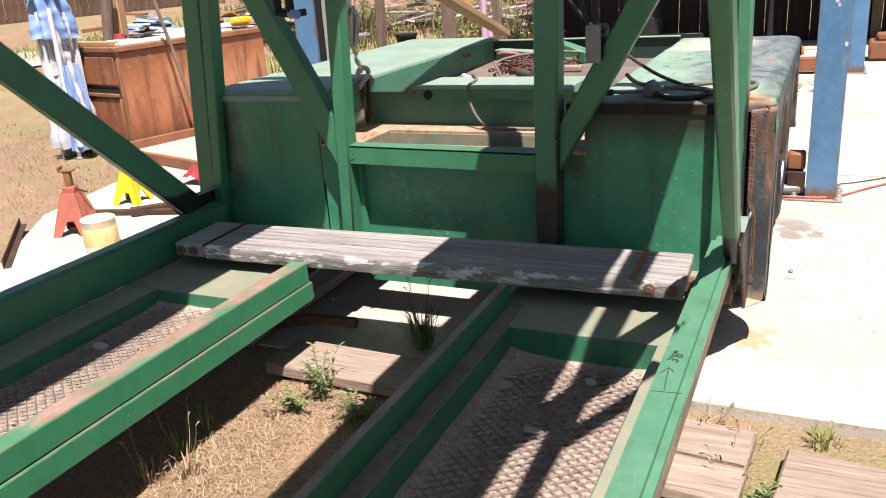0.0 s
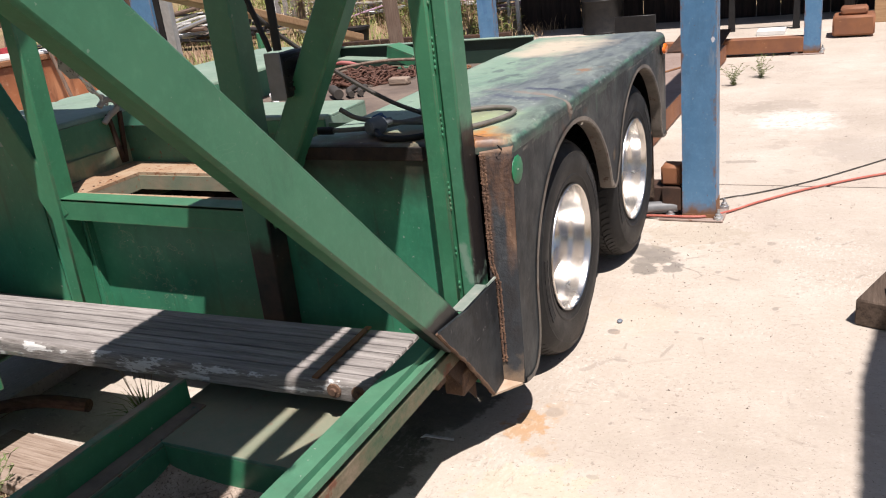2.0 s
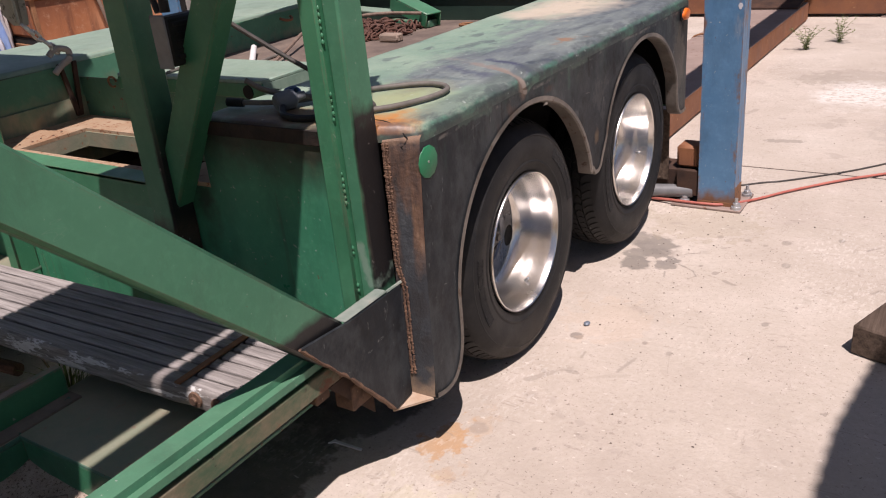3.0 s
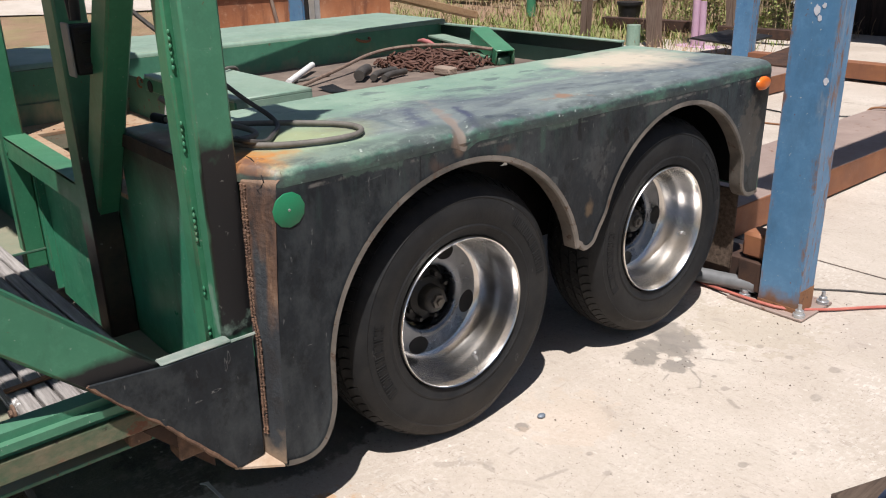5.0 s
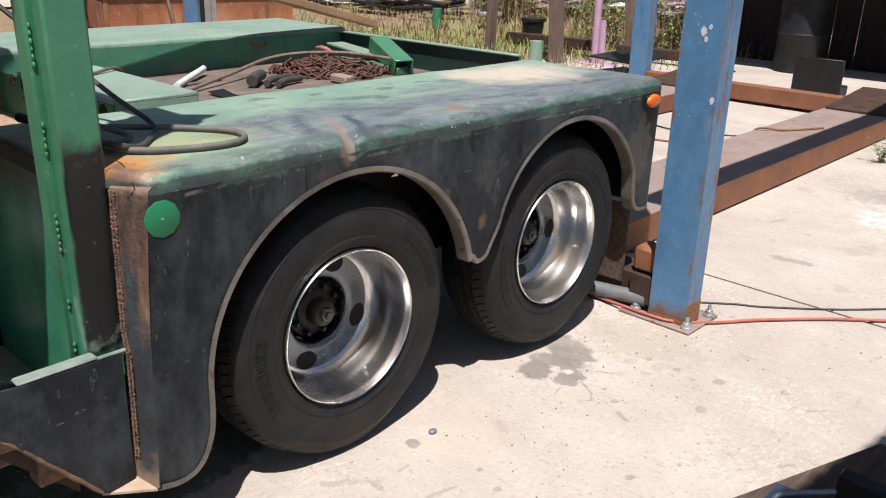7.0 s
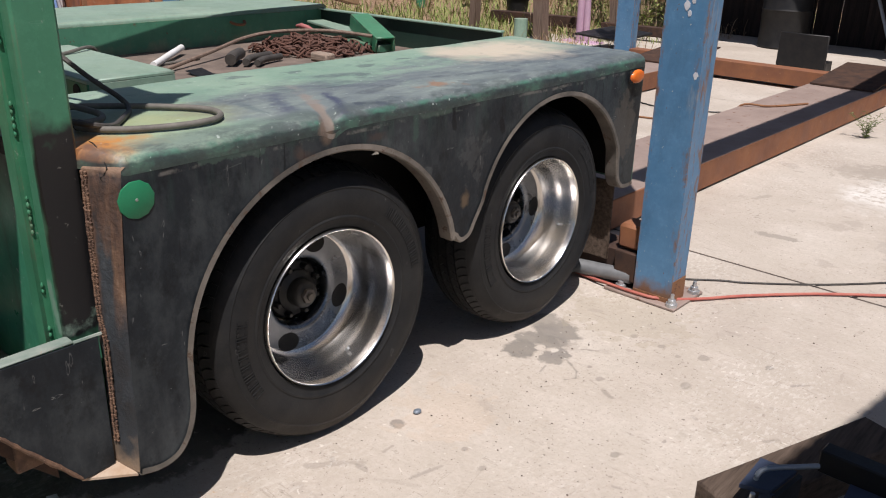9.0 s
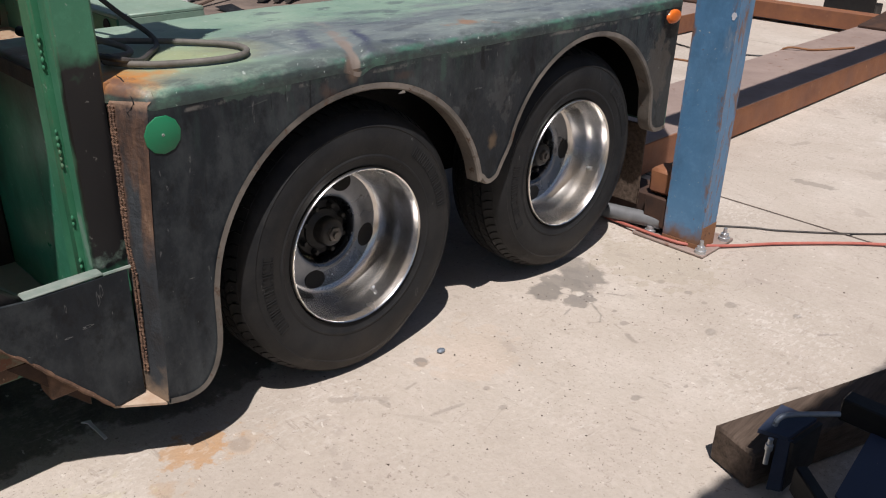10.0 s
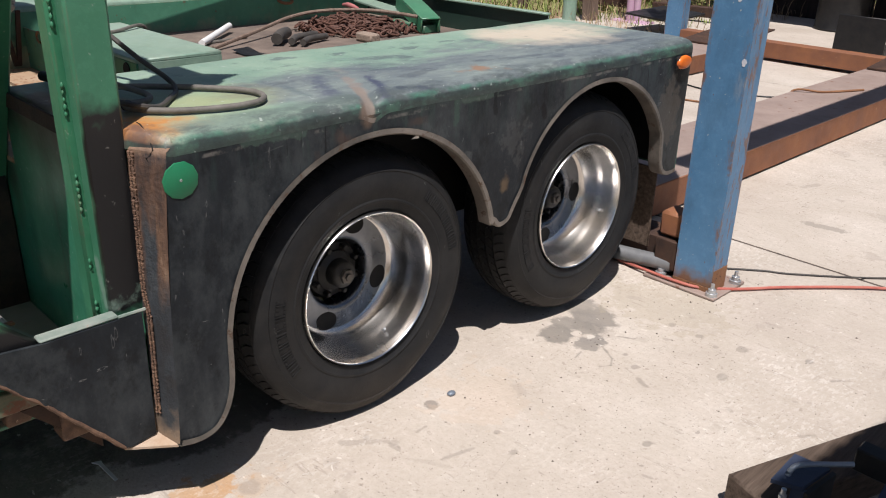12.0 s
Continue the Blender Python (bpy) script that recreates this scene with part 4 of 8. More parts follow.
def curve_points(ctrl, steps=8, closed=False):
    """Catmull-Rom through control points."""
    c = [Vector(p) for p in ctrl]
    k = len(c)
    out = []
    for i in range(k if closed else k - 1):
        p0 = c[(i - 1) % k] if (closed or i) else c[0]
        p1, p2 = c[i], c[(i + 1) % k]
        p3 = c[(i + 2) % k] if (closed or i + 2 < k) else c[-1]
        for s in range(steps):
            t = s / steps
            out.append(0.5 * (2 * p1 + (p2 - p0) * t + (2 * p0 - 5 * p1 + 4 * p2 - p3) * t * t + (3 * p1 - p0 - 3 * p2 + p3) * t ** 3))
    if not closed:
        out.append(c[-1])
    return out


def lathe(bm, prof, n, m, wrap=False, caps=True):
    """Turns a profile of (radius, height) round the z axis of m."""
    rings = [[bm.verts.new(m @ Vector((r * math.cos(2 * math.pi * j / n), r * math.sin(2 * math.pi * j / n), h))) for j in range(n)] for r, h in prof]
    for i in range(len(rings) if wrap else len(rings) - 1):
        a, b = rings[i], rings[(i + 1) % len(rings)]
        for j in range(n):
            bm.faces.new((a[j], a[(j + 1) % n], b[(j + 1) % n], b[j]))
    if not wrap and caps:
        for g in (rings[0], rings[-1]):
            if (g[0].co - g[n // 2].co).length > 1e-5:
                bm.faces.new(g)
    return bm


def prism(bm, pts, shift):
    """A flat outline of 3D points, thickened by the vector shift."""
    a = [bm.verts.new(Vector(p)) for p in pts]
    b = [bm.verts.new(Vector(p) + Vector(shift)) for p in pts]
    bm.faces.new(a)
    bm.faces.new(b[::-1])
    k = len(a)
    for i in range(k):
        bm.faces.new((a[i], a[(i + 1) % k], b[(i + 1) % k], b[i]))
    return bm


def sheet(bm, fn, us, vs):
    """A grid surface: fn(u, v) gives the point."""
    g = [[bm.verts.new(fn(u, v)) for v in vs] for u in us]
    for i in range(len(us) - 1):
        for j in range(len(vs) - 1):
            bm.faces.new((g[i][j], g[i + 1][j], g[i + 1][j + 1], g[i][j + 1]))
    return bm


def cyl(bm, p, q, r, n=12, r2=None):
    return tube(bm, [p, q], [r, r if r2 is None else r2], n)


def span(a, b, k):
    return [a + (b - a) * i / k for i in range(k + 1)]


def wob(x, y, z, s=1.0):
    return noise.noise(Vector((x * s, y * s, z * s)))

# ---------- ground and slab ----------


def ground_z(x, y):
    d = math.hypot(x + 1.0, y + 2.0) - 10.0
    left = min(1.0, max(0.0, (-x - 2.5) / 4.0))
    near = 0.05 + 0.012 * wob(x, y, 0, 1.7)
    return -near + 0.075 * max(0.0, min(d, 60.0)) * left


bm = bmesh.new()
gx = sorted(set([-1500, -600, -250, -120, -70] + span(-50, -8, 28) + span(-8, 3, 55) + [4, 6, 9, 14, 25, 60, 150, 600, 1500]))
gy = sorted(set([-1500, -600, -200, -60, -20, -9, -6] + span(-4.5, 3, 50) + span(3.2, 16, 32) + span(18, 50, 16) + [70, 120, 250, 600, 1500]))
sheet(bm, lambda u, v: Vector((u, v, ground_z(u, v))), gx, gy)
single("ground", bm, SOIL, "dry grass and bare brown soil of the yard", "ground", kind="structure")

slab = thing("pavement", (0, 4, 0), "weathered pale concrete slab with stains and joints", "concrete slab", kind="structure")
JOINT = 2.66
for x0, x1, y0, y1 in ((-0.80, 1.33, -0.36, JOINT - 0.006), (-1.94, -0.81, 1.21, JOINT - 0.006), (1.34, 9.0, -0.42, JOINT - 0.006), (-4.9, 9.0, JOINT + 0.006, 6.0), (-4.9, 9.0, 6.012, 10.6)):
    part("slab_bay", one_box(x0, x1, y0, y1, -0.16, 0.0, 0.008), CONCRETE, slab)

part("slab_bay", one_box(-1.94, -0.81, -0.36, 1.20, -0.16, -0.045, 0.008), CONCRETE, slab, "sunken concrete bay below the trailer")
part("joint_filler", one_box(-4.9, 9.0, JOINT - 0.012, JOINT + 0.012, -0.02, -0.004, 0.0), DARK_GRIT, slab)
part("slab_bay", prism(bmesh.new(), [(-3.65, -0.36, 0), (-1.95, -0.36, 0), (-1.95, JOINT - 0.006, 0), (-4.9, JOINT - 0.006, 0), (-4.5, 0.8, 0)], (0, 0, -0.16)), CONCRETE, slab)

# ---------- car hauler trailer ----------
trailer = thing("car_hauler_trailer", (-1.2, 1.0, 0), "green steel car hauler trailer with rusty black fender skirts", "trailer")
FW = 0.03          # plane of the front wall
XR, XL = -0.63, -1.76   # inner walls of the fender boxes
BACK = 2.08


def arch_one(y):
    return 0.38 + 0.43 * math.sqrt(max(0.0, 1 - ((y - 0.67) / 0.437) ** 2))


def arch_two(y):
    w = 0.39 if y < 1.6 else 0.405
    return 0.44 + 0.38 * math.sqrt(max(0.0, 1 - ((y - 1.6) / w) ** 2))


def skirt_outline():
    """Lower edge of the fender skirt, front to back, as (y, z)."""
    out = [(0.086, 0.189), (0.12, 0.181), (0.15, 0.181), (0.18, 0.192), (0.205, 0.22), (0.222, 0.26), (0.231, 0.31)]
    for k in range(25):
        y = 0.67 - 0.436 * math.cos(math.pi * k / 24 * 0.94)
        out.append((y, arch_one(y)))
    out += [(1.105, 0.478), (1.118, 0.461), (1.135, 0.453), (1.155, 0.456), (1.175, 0.468), (1.192, 0.497)]
    for k in range(1, 23):
        y = 1.6 - 0.389 * math.cos(math.pi * (0.05 + 0.92 * k / 23))
        out.append((y, arch_two(y)))
    out += [(1.992, 0.475), (2.01, 0.44), (2.035, 0.424), (2.075, 0.42), (2.102, 0.425)]
    return out


EDGE = [(p.y, p.z) for p in curve_points([(0, y, z) for y, z in skirt_outline()], 3)]


def fender(side):
    """side 1: the near box with the full skirt at x = 0; side -1: its mirror across the middle."""
    cx = -1.2

    def mx(x):
        return x if side > 0 else 2 * cx - x
    lift = 0.0 if side > 0 else 0.035
    # skirt
    bm = bmesh.new()
    top = [(2.115, 0.862), (0.127, 0.862), (0.098, 0.50)]
    prism(bm, [(mx(0.0), y, z) for y, z in EDGE + top], (mx(-0.006) - mx(0), 0, 0))
    skirt = part("fender_skirt", bm, FENDER_SIDE, trailer, "black primer over green paint with scrapes")
    # rolled lip along the wheel arches
    bm = bmesh.new()
    ring = []
    for k, (y, z) in enumerate(EDGE):
        a = Vector((EDGE[max(k - 1, 0)][0], EDGE[max(k - 1, 0)][1]))
        b = Vector((EDGE[min(k + 1, len(EDGE) - 1)][0], EDGE[min(k + 1, len(EDGE) - 1)][1]))
        d = (b - a).normalized()
        nrm = Vector((-d.y, d.x))
        ring.append([bm.verts.new((mx(x), y + nrm.x * o, z + nrm.y * o)) for x, o in ((0.0035, 0.012), (0.005, -0.001), (0.0, -0.005), (-0.045, -0.005), (-0.045, 0.001), (-0.003, 0.002))])
    for a, b in zip(ring, ring[1:]):
        for j in range(6):
            bm.faces.new((a[j], a[(j + 1) % 6], b[(j + 1) % 6], b[j]))
    part("arch_lip", bm, LIP, skirt, "bare scuffed steel edge with light rust")
    # top plate with the rounded shoulder
    prof = [(0.0003, 0.857), (0.0002, 0.868), (-0.003, 0.881), (-0.010, 0.891), (-0.022, 0.898), (-0.05, 0.902), (-0.0880, 0.903), (-0.0945, 0.9035)] + [(x, 0.904) for x in span(-0.1, XR + 0.02, 9)] + [(XR + 0.006, 0.902), (XR, 0.893), (XR, 0.885)]
    bm = bmesh.new()
    ys = [0.116, 0.120, 0.124, 0.128] + span(0.145, 2.115, 180)

    def at(u, v):
        x, z = prof[u]
        dent = 0.0035 * wob(x * 1.4, v, 0.3, 3.1) + 0.0015 * wob(x * 2, v, 5.3, 9.0) - 0.016 * math.exp(-((v - 0.660 + 0.45 * min(0.0, x + 0.01)) / 0.026) ** 2 - ((x + 0.005) / 0.075) ** 2) + 0.006 * math.exp(-((v - 0.715 + 0.4 * x) / 0.024) ** 2 - ((x + 0.06) / 0.06) ** 2) + 0.004 * math.exp(-((v - 0.59 + 0.3 * x) / 0.04) ** 2 - ((x + 0.06) / 0.06) ** 2)
        yy = v
        if v < 0.130:
            yy = 0.086 + 0.042 * (x + 0.08) / 0.08 if x > -0.09 else 0.027
        if v < 0.130:
            k = (v - 0.116) / 0.012
            z = 0.864 + (z - 0.864) * math.sin(k * math.pi / 2) + 0.003 * wob(x, v, 2, 30)
            yy += 0.020 * (1 - math.cos(k * math.pi / 2)) + 0.003 * wob(x, v, 7, 26)
            dent = 0.0
        return Vector((mx(x), yy, z + lift * (1 if side < 0 else 0) + (dent if side > 0 else dent * 0.5)))
    sheet(bm, at, range(len(prof)), ys)
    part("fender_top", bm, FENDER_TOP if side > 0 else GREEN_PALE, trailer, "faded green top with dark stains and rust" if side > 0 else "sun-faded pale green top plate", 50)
    # inner wall and end plate
    bm = bmesh.new()
    box(bm, mx(XR), mx(XR - 0.006), FW + 0.0065, 2.115, 0.55, 0.885 + lift, 0.0)
    part("inner_wall", bm, GREEN_CAKED, trailer)
    bm = bmesh.new()
    box(bm, mx(-0.004), mx(XR + 0.004), 2.108, 2.114, 0.43, 0.872 + lift, 0.0)
    part("end_plate", bm, GREEN_OLD, trailer)
    # black sheet over the end plate, added for the shade in the well
    part("well_end_shade", one_box(mx(-0.012), mx(-0.40), 2.098, 2.104, 0.44, 0.862, 0.0), BLACK_STEEL, trailer)
    # near-black sheets close the wheel well, its shade put into their colour
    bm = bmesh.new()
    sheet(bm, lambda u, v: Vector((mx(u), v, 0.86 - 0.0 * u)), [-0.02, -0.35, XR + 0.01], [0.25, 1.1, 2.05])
    part("wheel_well_shade", bm, HOLE_SHADE, trailer)
    part("well_back_shade", one_box(mx(-0.395), mx(-0.40), 0.08, 2.09, 0.33, 0.862, 0.0), BLACK_STEEL, trailer)
    # front wall of the box
    part("front_panel", one_box(mx(-0.10), mx(XR), FW, FW + 0.006, 0.2, 0.893 + lift, 0.0), GREEN_DARKISH, trailer)
    if side > 0:
        part("front_edge", one_box(mx(-0.19), mx(XR - 0.07), FW - 0.006, FW, 0.862 + lift, 0.9 + lift, 0.002), BURNT, trailer, "rusted top edge of the front panel")
    # chamfered front corner
    bm = bmesh.new()
    rows = []
    for z in span(0.188, 0.868, 20) + [0.876]:
        h = (z - 0.188) / 0.68
        inn = max(0.0, (z - 0.868)) * 1.1
        pts = ((-0.080, 0.090), (-0.075 + 0.006 * (1 - h), 0.060 + 0.024 * h), (-0.009, 0.082 + 0.036 * h * h), (0.0, 0.090 + 0.038 * h * h))
        rows.append([bm.verts.new((mx(x + 0.003 * wob(x, 3, z, 11) * (j in (1, 2))), y + inn + 0.004 * wob(x, y, z, 13) * (j in (1, 2)), z + (lift if z > 0.8 else 0))) for j, (x, y) in enumerate(pts)])
    for a, b in zip(rows, rows[1:]):
        for j in range(3):
            bm.faces.new((a[j], a[j + 1], b[j + 1], b[j]))
    part("corner_post", bm, CORNER, trailer, "rusted folded steel corner with a rough weld")
    if side > 0:
        # weld bead down the corner
        bm = bmesh.new()
        for k in range(170):
            z = 0.262 + 0.603 * k / 170
            h = (z - 0.188) / 0.68
            wide = 0.0056 + 0.0014 * max(0.0, min(1.0, (z - 0.55) / 0.2))
            for j in (0, 1):
                r = wide * (0.72 + 0.30 * wob(k, 3 * j, 2, 2.3))
                if wob(k, j, 6, 0.7) > 0.72:
                    continue
                x = -0.070 + 0.006 * (1 - h) + 0.016 * max(0.0, min(1.0, (0.56 - z) / 0.06)) + (j - 0.5) * 0.0075 + 0.0030 * wob(k, 4, j, 1.7)
                bmesh.ops.create_icosphere(bm, subdivisions=1, radius=r, matrix=Matrix.Translation((x, 0.0605 + 0.024 * h + 0.003 * j, z)) @ Matrix.Diagonal((1.0, 0.75, 0.55 + 0.3 * wob(k, 9, j, 1.3), 1)))
        tagged(part("weld_bead", bm, WELD_RUST, trailer, "lumpy rusted weld bead"), kind="stuff")
        crack = [(-0.125, 0.130, 0.9050), (-0.100, 0.127, 0.9052), (-0.075, 0.1215, 0.9030), (-0.052, 0.1165, 0.8960), (-0.036, 0.1150, 0.8830), (-0.022, 0.1115, 0.8730), (-0.0265, 0.1080, 0.8620), (-0.0360, 0.1030, 0.8530), (-0.0280, 0.1070, 0.8380)]
        part("crack", tube(bmesh.new(), crack, [0.0010, 0.0016, 0.0013, 0.0020, 0.0018, 0.0014, 0.0018, 0.0020, 0.0008], 6), HOLE_SHADE, trailer, "dark crack in the folded corner")
        part("corner_foot", prism(bmesh.new(), [(-0.066, -0.016, 0.194), (-0.008, 0.083, 0.186), (-0.068, 0.064, 0.206)], (0, 0, -0.006)), PALE_FOOT, trailer, "pale scraped foot of the corner")
        # white triangle painted in for the bright glint at the arch top
        part("arch_glint", prism(bmesh.new(), [(-0.020, 0.800, 0.772), (-0.016, 0.818, 0.782), (-0.017, 0.822, 0.771)], (0.0015, 0, 0.001)), WHITE, skirt, "tiny white triangle added for the bright glint under the arch")
        # round marker disc
        bm = bmesh.new()
        lathe(bm, [(0.001, 0.0022), (0.0380, 0.0020), (0.0395, 0.0012), (0.040, 0.0)], 11, Matrix.Translation((0.0005, 0.152, 0.806)) @ Matrix.Rotation(radians(90), 4, "Y"))
        d = part("marker_disc", bm, GREEN_DOT, trailer, "bright green painted disc")
        part("screw", lathe(bmesh.new(), [(0.0004, 0.0024), (0.0012, 0.0024), (0.0016, 0.0036), (0.0028, 0.0034), (0.0034, 0.002)], 12, Matrix.Translation((0.0005, 0.152, 0.806)) @ Matrix.Rotation(radians(90), 4, "Y")), DUSTY_STEEL, d, "pale rivet")
        # amber side marker lamp
        bm = bmesh.new()
        box(bm, 0.0, 0.010, 2.005, 2.095, 0.808, 0.856, 0.006)
        lamp = part("side_marker", bm, BLACK_STEEL, trailer)
        part("lens", lathe(bmesh.new(), [(0.02, 0.012), (0.5, 0.0118), (0.80, 0.0105), (0.94, 0.007), (1.0, 0.0)], 36, Matrix.Translation((0.008, 2.05, 0.832)) @ Matrix.Rotation(radians(90), 4, "Y") @ Matrix.Diagonal((0.024, 0.043, 1.0, 1.0))), AMBER, lamp, "amber plastic lens", 60)


DUSTY_STEEL = plain("dusty_grey_green_steel", (0.15, 0.20, 0.17), (0.27, 0.29, 0.255), 16, 0.75, 0.0, 0.2, fleck=(0.3, 0.2, 0.13), fleck_at=0.64)
WELD_RUST = plain("weld_brown_rust", (0.075, 0.042, 0.030), (0.19, 0.108, 0.066), 30, 0.8, 0.0, 0.4, fleck=(0.34, 0.23, 0.15), fleck_at=0.62)
BURNT = plain("burnt_brown_edge", (0.012, 0.011, 0.010), (0.050, 0.030, 0.021), 13, 0.75, 0.0, 0.4, spec=0.3)
PALE_FOOT = plain("scraped_tan_steel", (0.42, 0.33, 0.25), (0.33, 0.22, 0.14), 20, 0.8, 0.0, 0.3)
def rail_web_mat():
    m, n, l, p = nodes_of("rail_web_tan_rust")
    c = ramp(n, l, noise_node(n, l, 8.0, 6.0, 0.7, (1, 0.6, 1)), [(0.34, (0.055, 0.10, 0.055)), (0.48, (0.15, 0.135, 0.085)), (0.62, (0.27, 0.205, 0.145))])
    c = mix(n, l, ramp(n, l, noise_node(n, l, 12.0, 6.0, 0.75, (1, 0.7, 1), (3, 1, 1)), [(0.55, 0.0), (0.62, 0.9)]), c, (0.17, 0.065, 0.035))
    c = mix(n, l, ramp(n, l, noise_node(n, l, 20.0, 5.0, 0.7, (1, 0.7, 1), (8, 1, 1)), [(0.62, 0.0), (0.66, 0.9)]), c, (0.035, 0.022, 0.018))
    finish(n, l, p, c, 0.75, 0.0, 0.4, 50.0, 0.006)
    return m


RAIL_WEB = rail_web_mat()
LIP = plain("arch_lip_bare_steel", (0.065, 0.058, 0.051), (0.225, 0.195, 0.165), 6, 0.55, 0.2, 0.3, 90, 0.003, fleck=(0.10, 0.062, 0.042), fleck_at=0.60)
def wall_mat():
    m, n, l, p = nodes_of("green_enamel_wall")
    c = enamel(n, l, (0.030, 0.188, 0.104), (0.052, 0.24, 0.138), 0.67, 0.1, 0.4, 0.9)
    c = mix(n, l, ramp(n, l, noise_node(n, l, 3.5, 7.0, 0.7, (1.6, 1, 0.45), (4, 2, 9)), [(0.52, 0.0), (0.68, 0.4)]), c, (0.016, 0.075, 0.048))
    run = ramp(n, l, noise_node(n, l, 9.0, 5.0, 0.65, (1.5, 1, 0.08), (2, 2, 7)), [(0.60, 0.0), (0.68, 0.45)])
    c = mix(n, l, run, c, (0.05, 0.055, 0.035))
    c = mix(n, l, calc(n, l, "MULTIPLY", blot(n, l, -2.27, 0.72, 0.15, 0.06, 7.0, 0.12, 0.45, (0, 2)), 0.9), c, (0.012, 0.016, 0.014))
    c = mix(n, l, calc(n, l, "MULTIPLY", blot(n, l, -0.66, 0.66, 0.06, 0.05, 9.0, 0.06, 0.3, (0, 2)), 0.8), c, (0.025, 0.020, 0.016))
    # soot and rust along the top edge
    soot = calc(n, l, "MULTIPLY", band(n, l, 2, 0.725, 0.845, 0.025, 11.0), band(n, l, 0, -0.78, -0.70, 0.03, 9.0))
    c = mix(n, l, calc(n, l, "MULTIPLY", soot, 0.92), c, ramp(n, l, noise_node(n, l, 15.0, 6.0, 0.7), [(0.38, (0.010, 0.010, 0.010)), (0.66, (0.040, 0.026, 0.020))]))
    # pale scribbled scratches low on the wall
    for off in ((3, 1, 2), (8, 5, 4)):
        s = ramp(n, l, noise_node(n, l, 9.0, 3.0, 0.6, (1.0, 1.0, 1.5), off), [(0.604, 0.0), (0.609, 0.8), (0.614, 0.0)])
        c = mix(n, l, calc(n, l, "MULTIPLY", s, blot(n, l, -1.30, 0.50, 0.20, 0.10, 8.0, 0.10, 0.5, (0, 2))), c, (0.40, 0.42, 0.30))
    finish(n, l, p, c, 0.38, 0.0, 0.16, 45.0, 0.004)
    return m


def dusty_foot(name, lo, hi):
    """Old green enamel whose lower part is caked with tan dust and rust."""
    m, n, l, p = nodes_of(name)
    c = enamel(n, l, (0.05, 0.185, 0.112), (0.075, 0.235, 0.145), 0.64, 0.35)
    f = calc(n, l, "SUBTRACT", 1.0, band(n, l, 2, lo, hi, 0.05, 12.0))
    c = mix(n, l, calc(n, l, "MULTIPLY", f, 0.75), c, ramp(n, l, noise_node(n, l, 13.0, 6.0, 0.7, (1, 1, 0.3)), [(0.35, (0.13, 0.16, 0.11)), (0.55, (0.30, 0.255, 0.18)), (0.72, (0.30, 0.16, 0.085))]))
    finish(n, l, p, c, 0.6, 0.0, 0.2, 45.0, 0.004)
    return m


GREEN_DARKISH = wall_mat()
GREEN_CAKED = dusty_foot("green_enamel_caked_foot", 0.760, 0.845)
fender(1)
fender(-1)

BACK_DARK = plain("back_wall_green_black", (0.010, 0.028, 0.021), (0.018, 0.042, 0.031), 6, 0.5, 0.0, 0.2, fleck=(0.05, 0.06, 0.045), fleck_at=0.64)
WELL = plain("well_dusty_tan", (0.27, 0.23, 0.16), (0.16, 0.19, 0.13), 9, 0.8, 0.0, 0.3, 60, 0.004, fleck=(0.25, 0.13, 0.07), fleck_at=0.6)
# front wall between the boxes, ledge, hatch, deck
part("front_panel", one_box(XL, -1.58, FW, FW + 0.006, 0.22, 0.712, 0.0), GREEN_DARKISH, trailer)
part("front_panel", one_box(-0.78, XR, FW, FW + 0.006, 0.22, 0.712, 0.0), GREEN_DARKISH, trailer)
for x in (-1.583, -0.783):
    part("panel_return", one_box(x, x + 0.006, FW + 0.0065, FW + 0.0295, 0.15, 0.712, 0.0), GREEN_DARKISH, trailer)
part("front_panel", one_box(-1.59, -0.77, FW + 0.030, FW + 0.036, 0.12, 0.712, 0.001), GREEN_DARKISH, trailer)
bm = bmesh.new()
prism(bm, [(-1.60, -0.035, 0.735), (-0.79, -0.035, 0.728), (-0.79, 0.035, 0.728), (-1.60, 0.035, 0.735)], (0, 0, -0.008))
prism(bm, [(-1.60, -0.035, 0.733), (-0.79, -0.035, 0.726), (-0.79, -0.027, 0.726), (-1.60, -0.027, 0.733)], (0, 0, -0.072))
part("cross_bar", bm, GREEN, trailer, "green angle-iron bar with a scuffed top")
bm = bmesh.new()
HX0, HX1, HY0, HY1 = -1.585, -0.80, 0.072, 0.325
for a in ((XL, HX0, FW, 0.47), (HX1, XR, FW, 0.47), (HX0, HX1, HY1, 0.47), (HX0, HX1, FW + 0.006, HY0)):
    box(bm, a[0], a[1], a[2], a[3], 0.712, 0.724, 0.0)
part("ledge", bm, LEDGE, trailer, "dusty rust-stained ledge round a hatch opening")
bm = bmesh.new()
box(bm, HX0, HX1, HY1 - 0.006, HY1, 0.660, 0.713, 0)
box(bm, HX0 - 0.006, HX0, HY0, HY1, 0.660, 0.713, 0)
box(bm, HX1, HX1 + 0.006, HY0, HY1, 0.660, 0.713, 0)
part("hatch_well", bm, WELL, trailer)
for k in range(6):
    part("rivet", lathe(bmesh.new(), [(0.0005, 0.003), (0.003, 0.0024), (0.0045, 0.0)], 10, Matrix.Translation((-1.62 - 0.012 * (k % 2), 0.06 + 0.04 * k, 0.724))), RUST_DARK, trailer)
part("step_front", one_box(XL, XR, 0.466, 0.472, 0.72, 0.868, 0.001), GREEN_DUSTY, trailer)
part("deck_plate", one_box(XL, XR, 0.472, BACK, 0.788, 0.800, 0.0), DECK, trailer, "dirty brown steel deck plate")
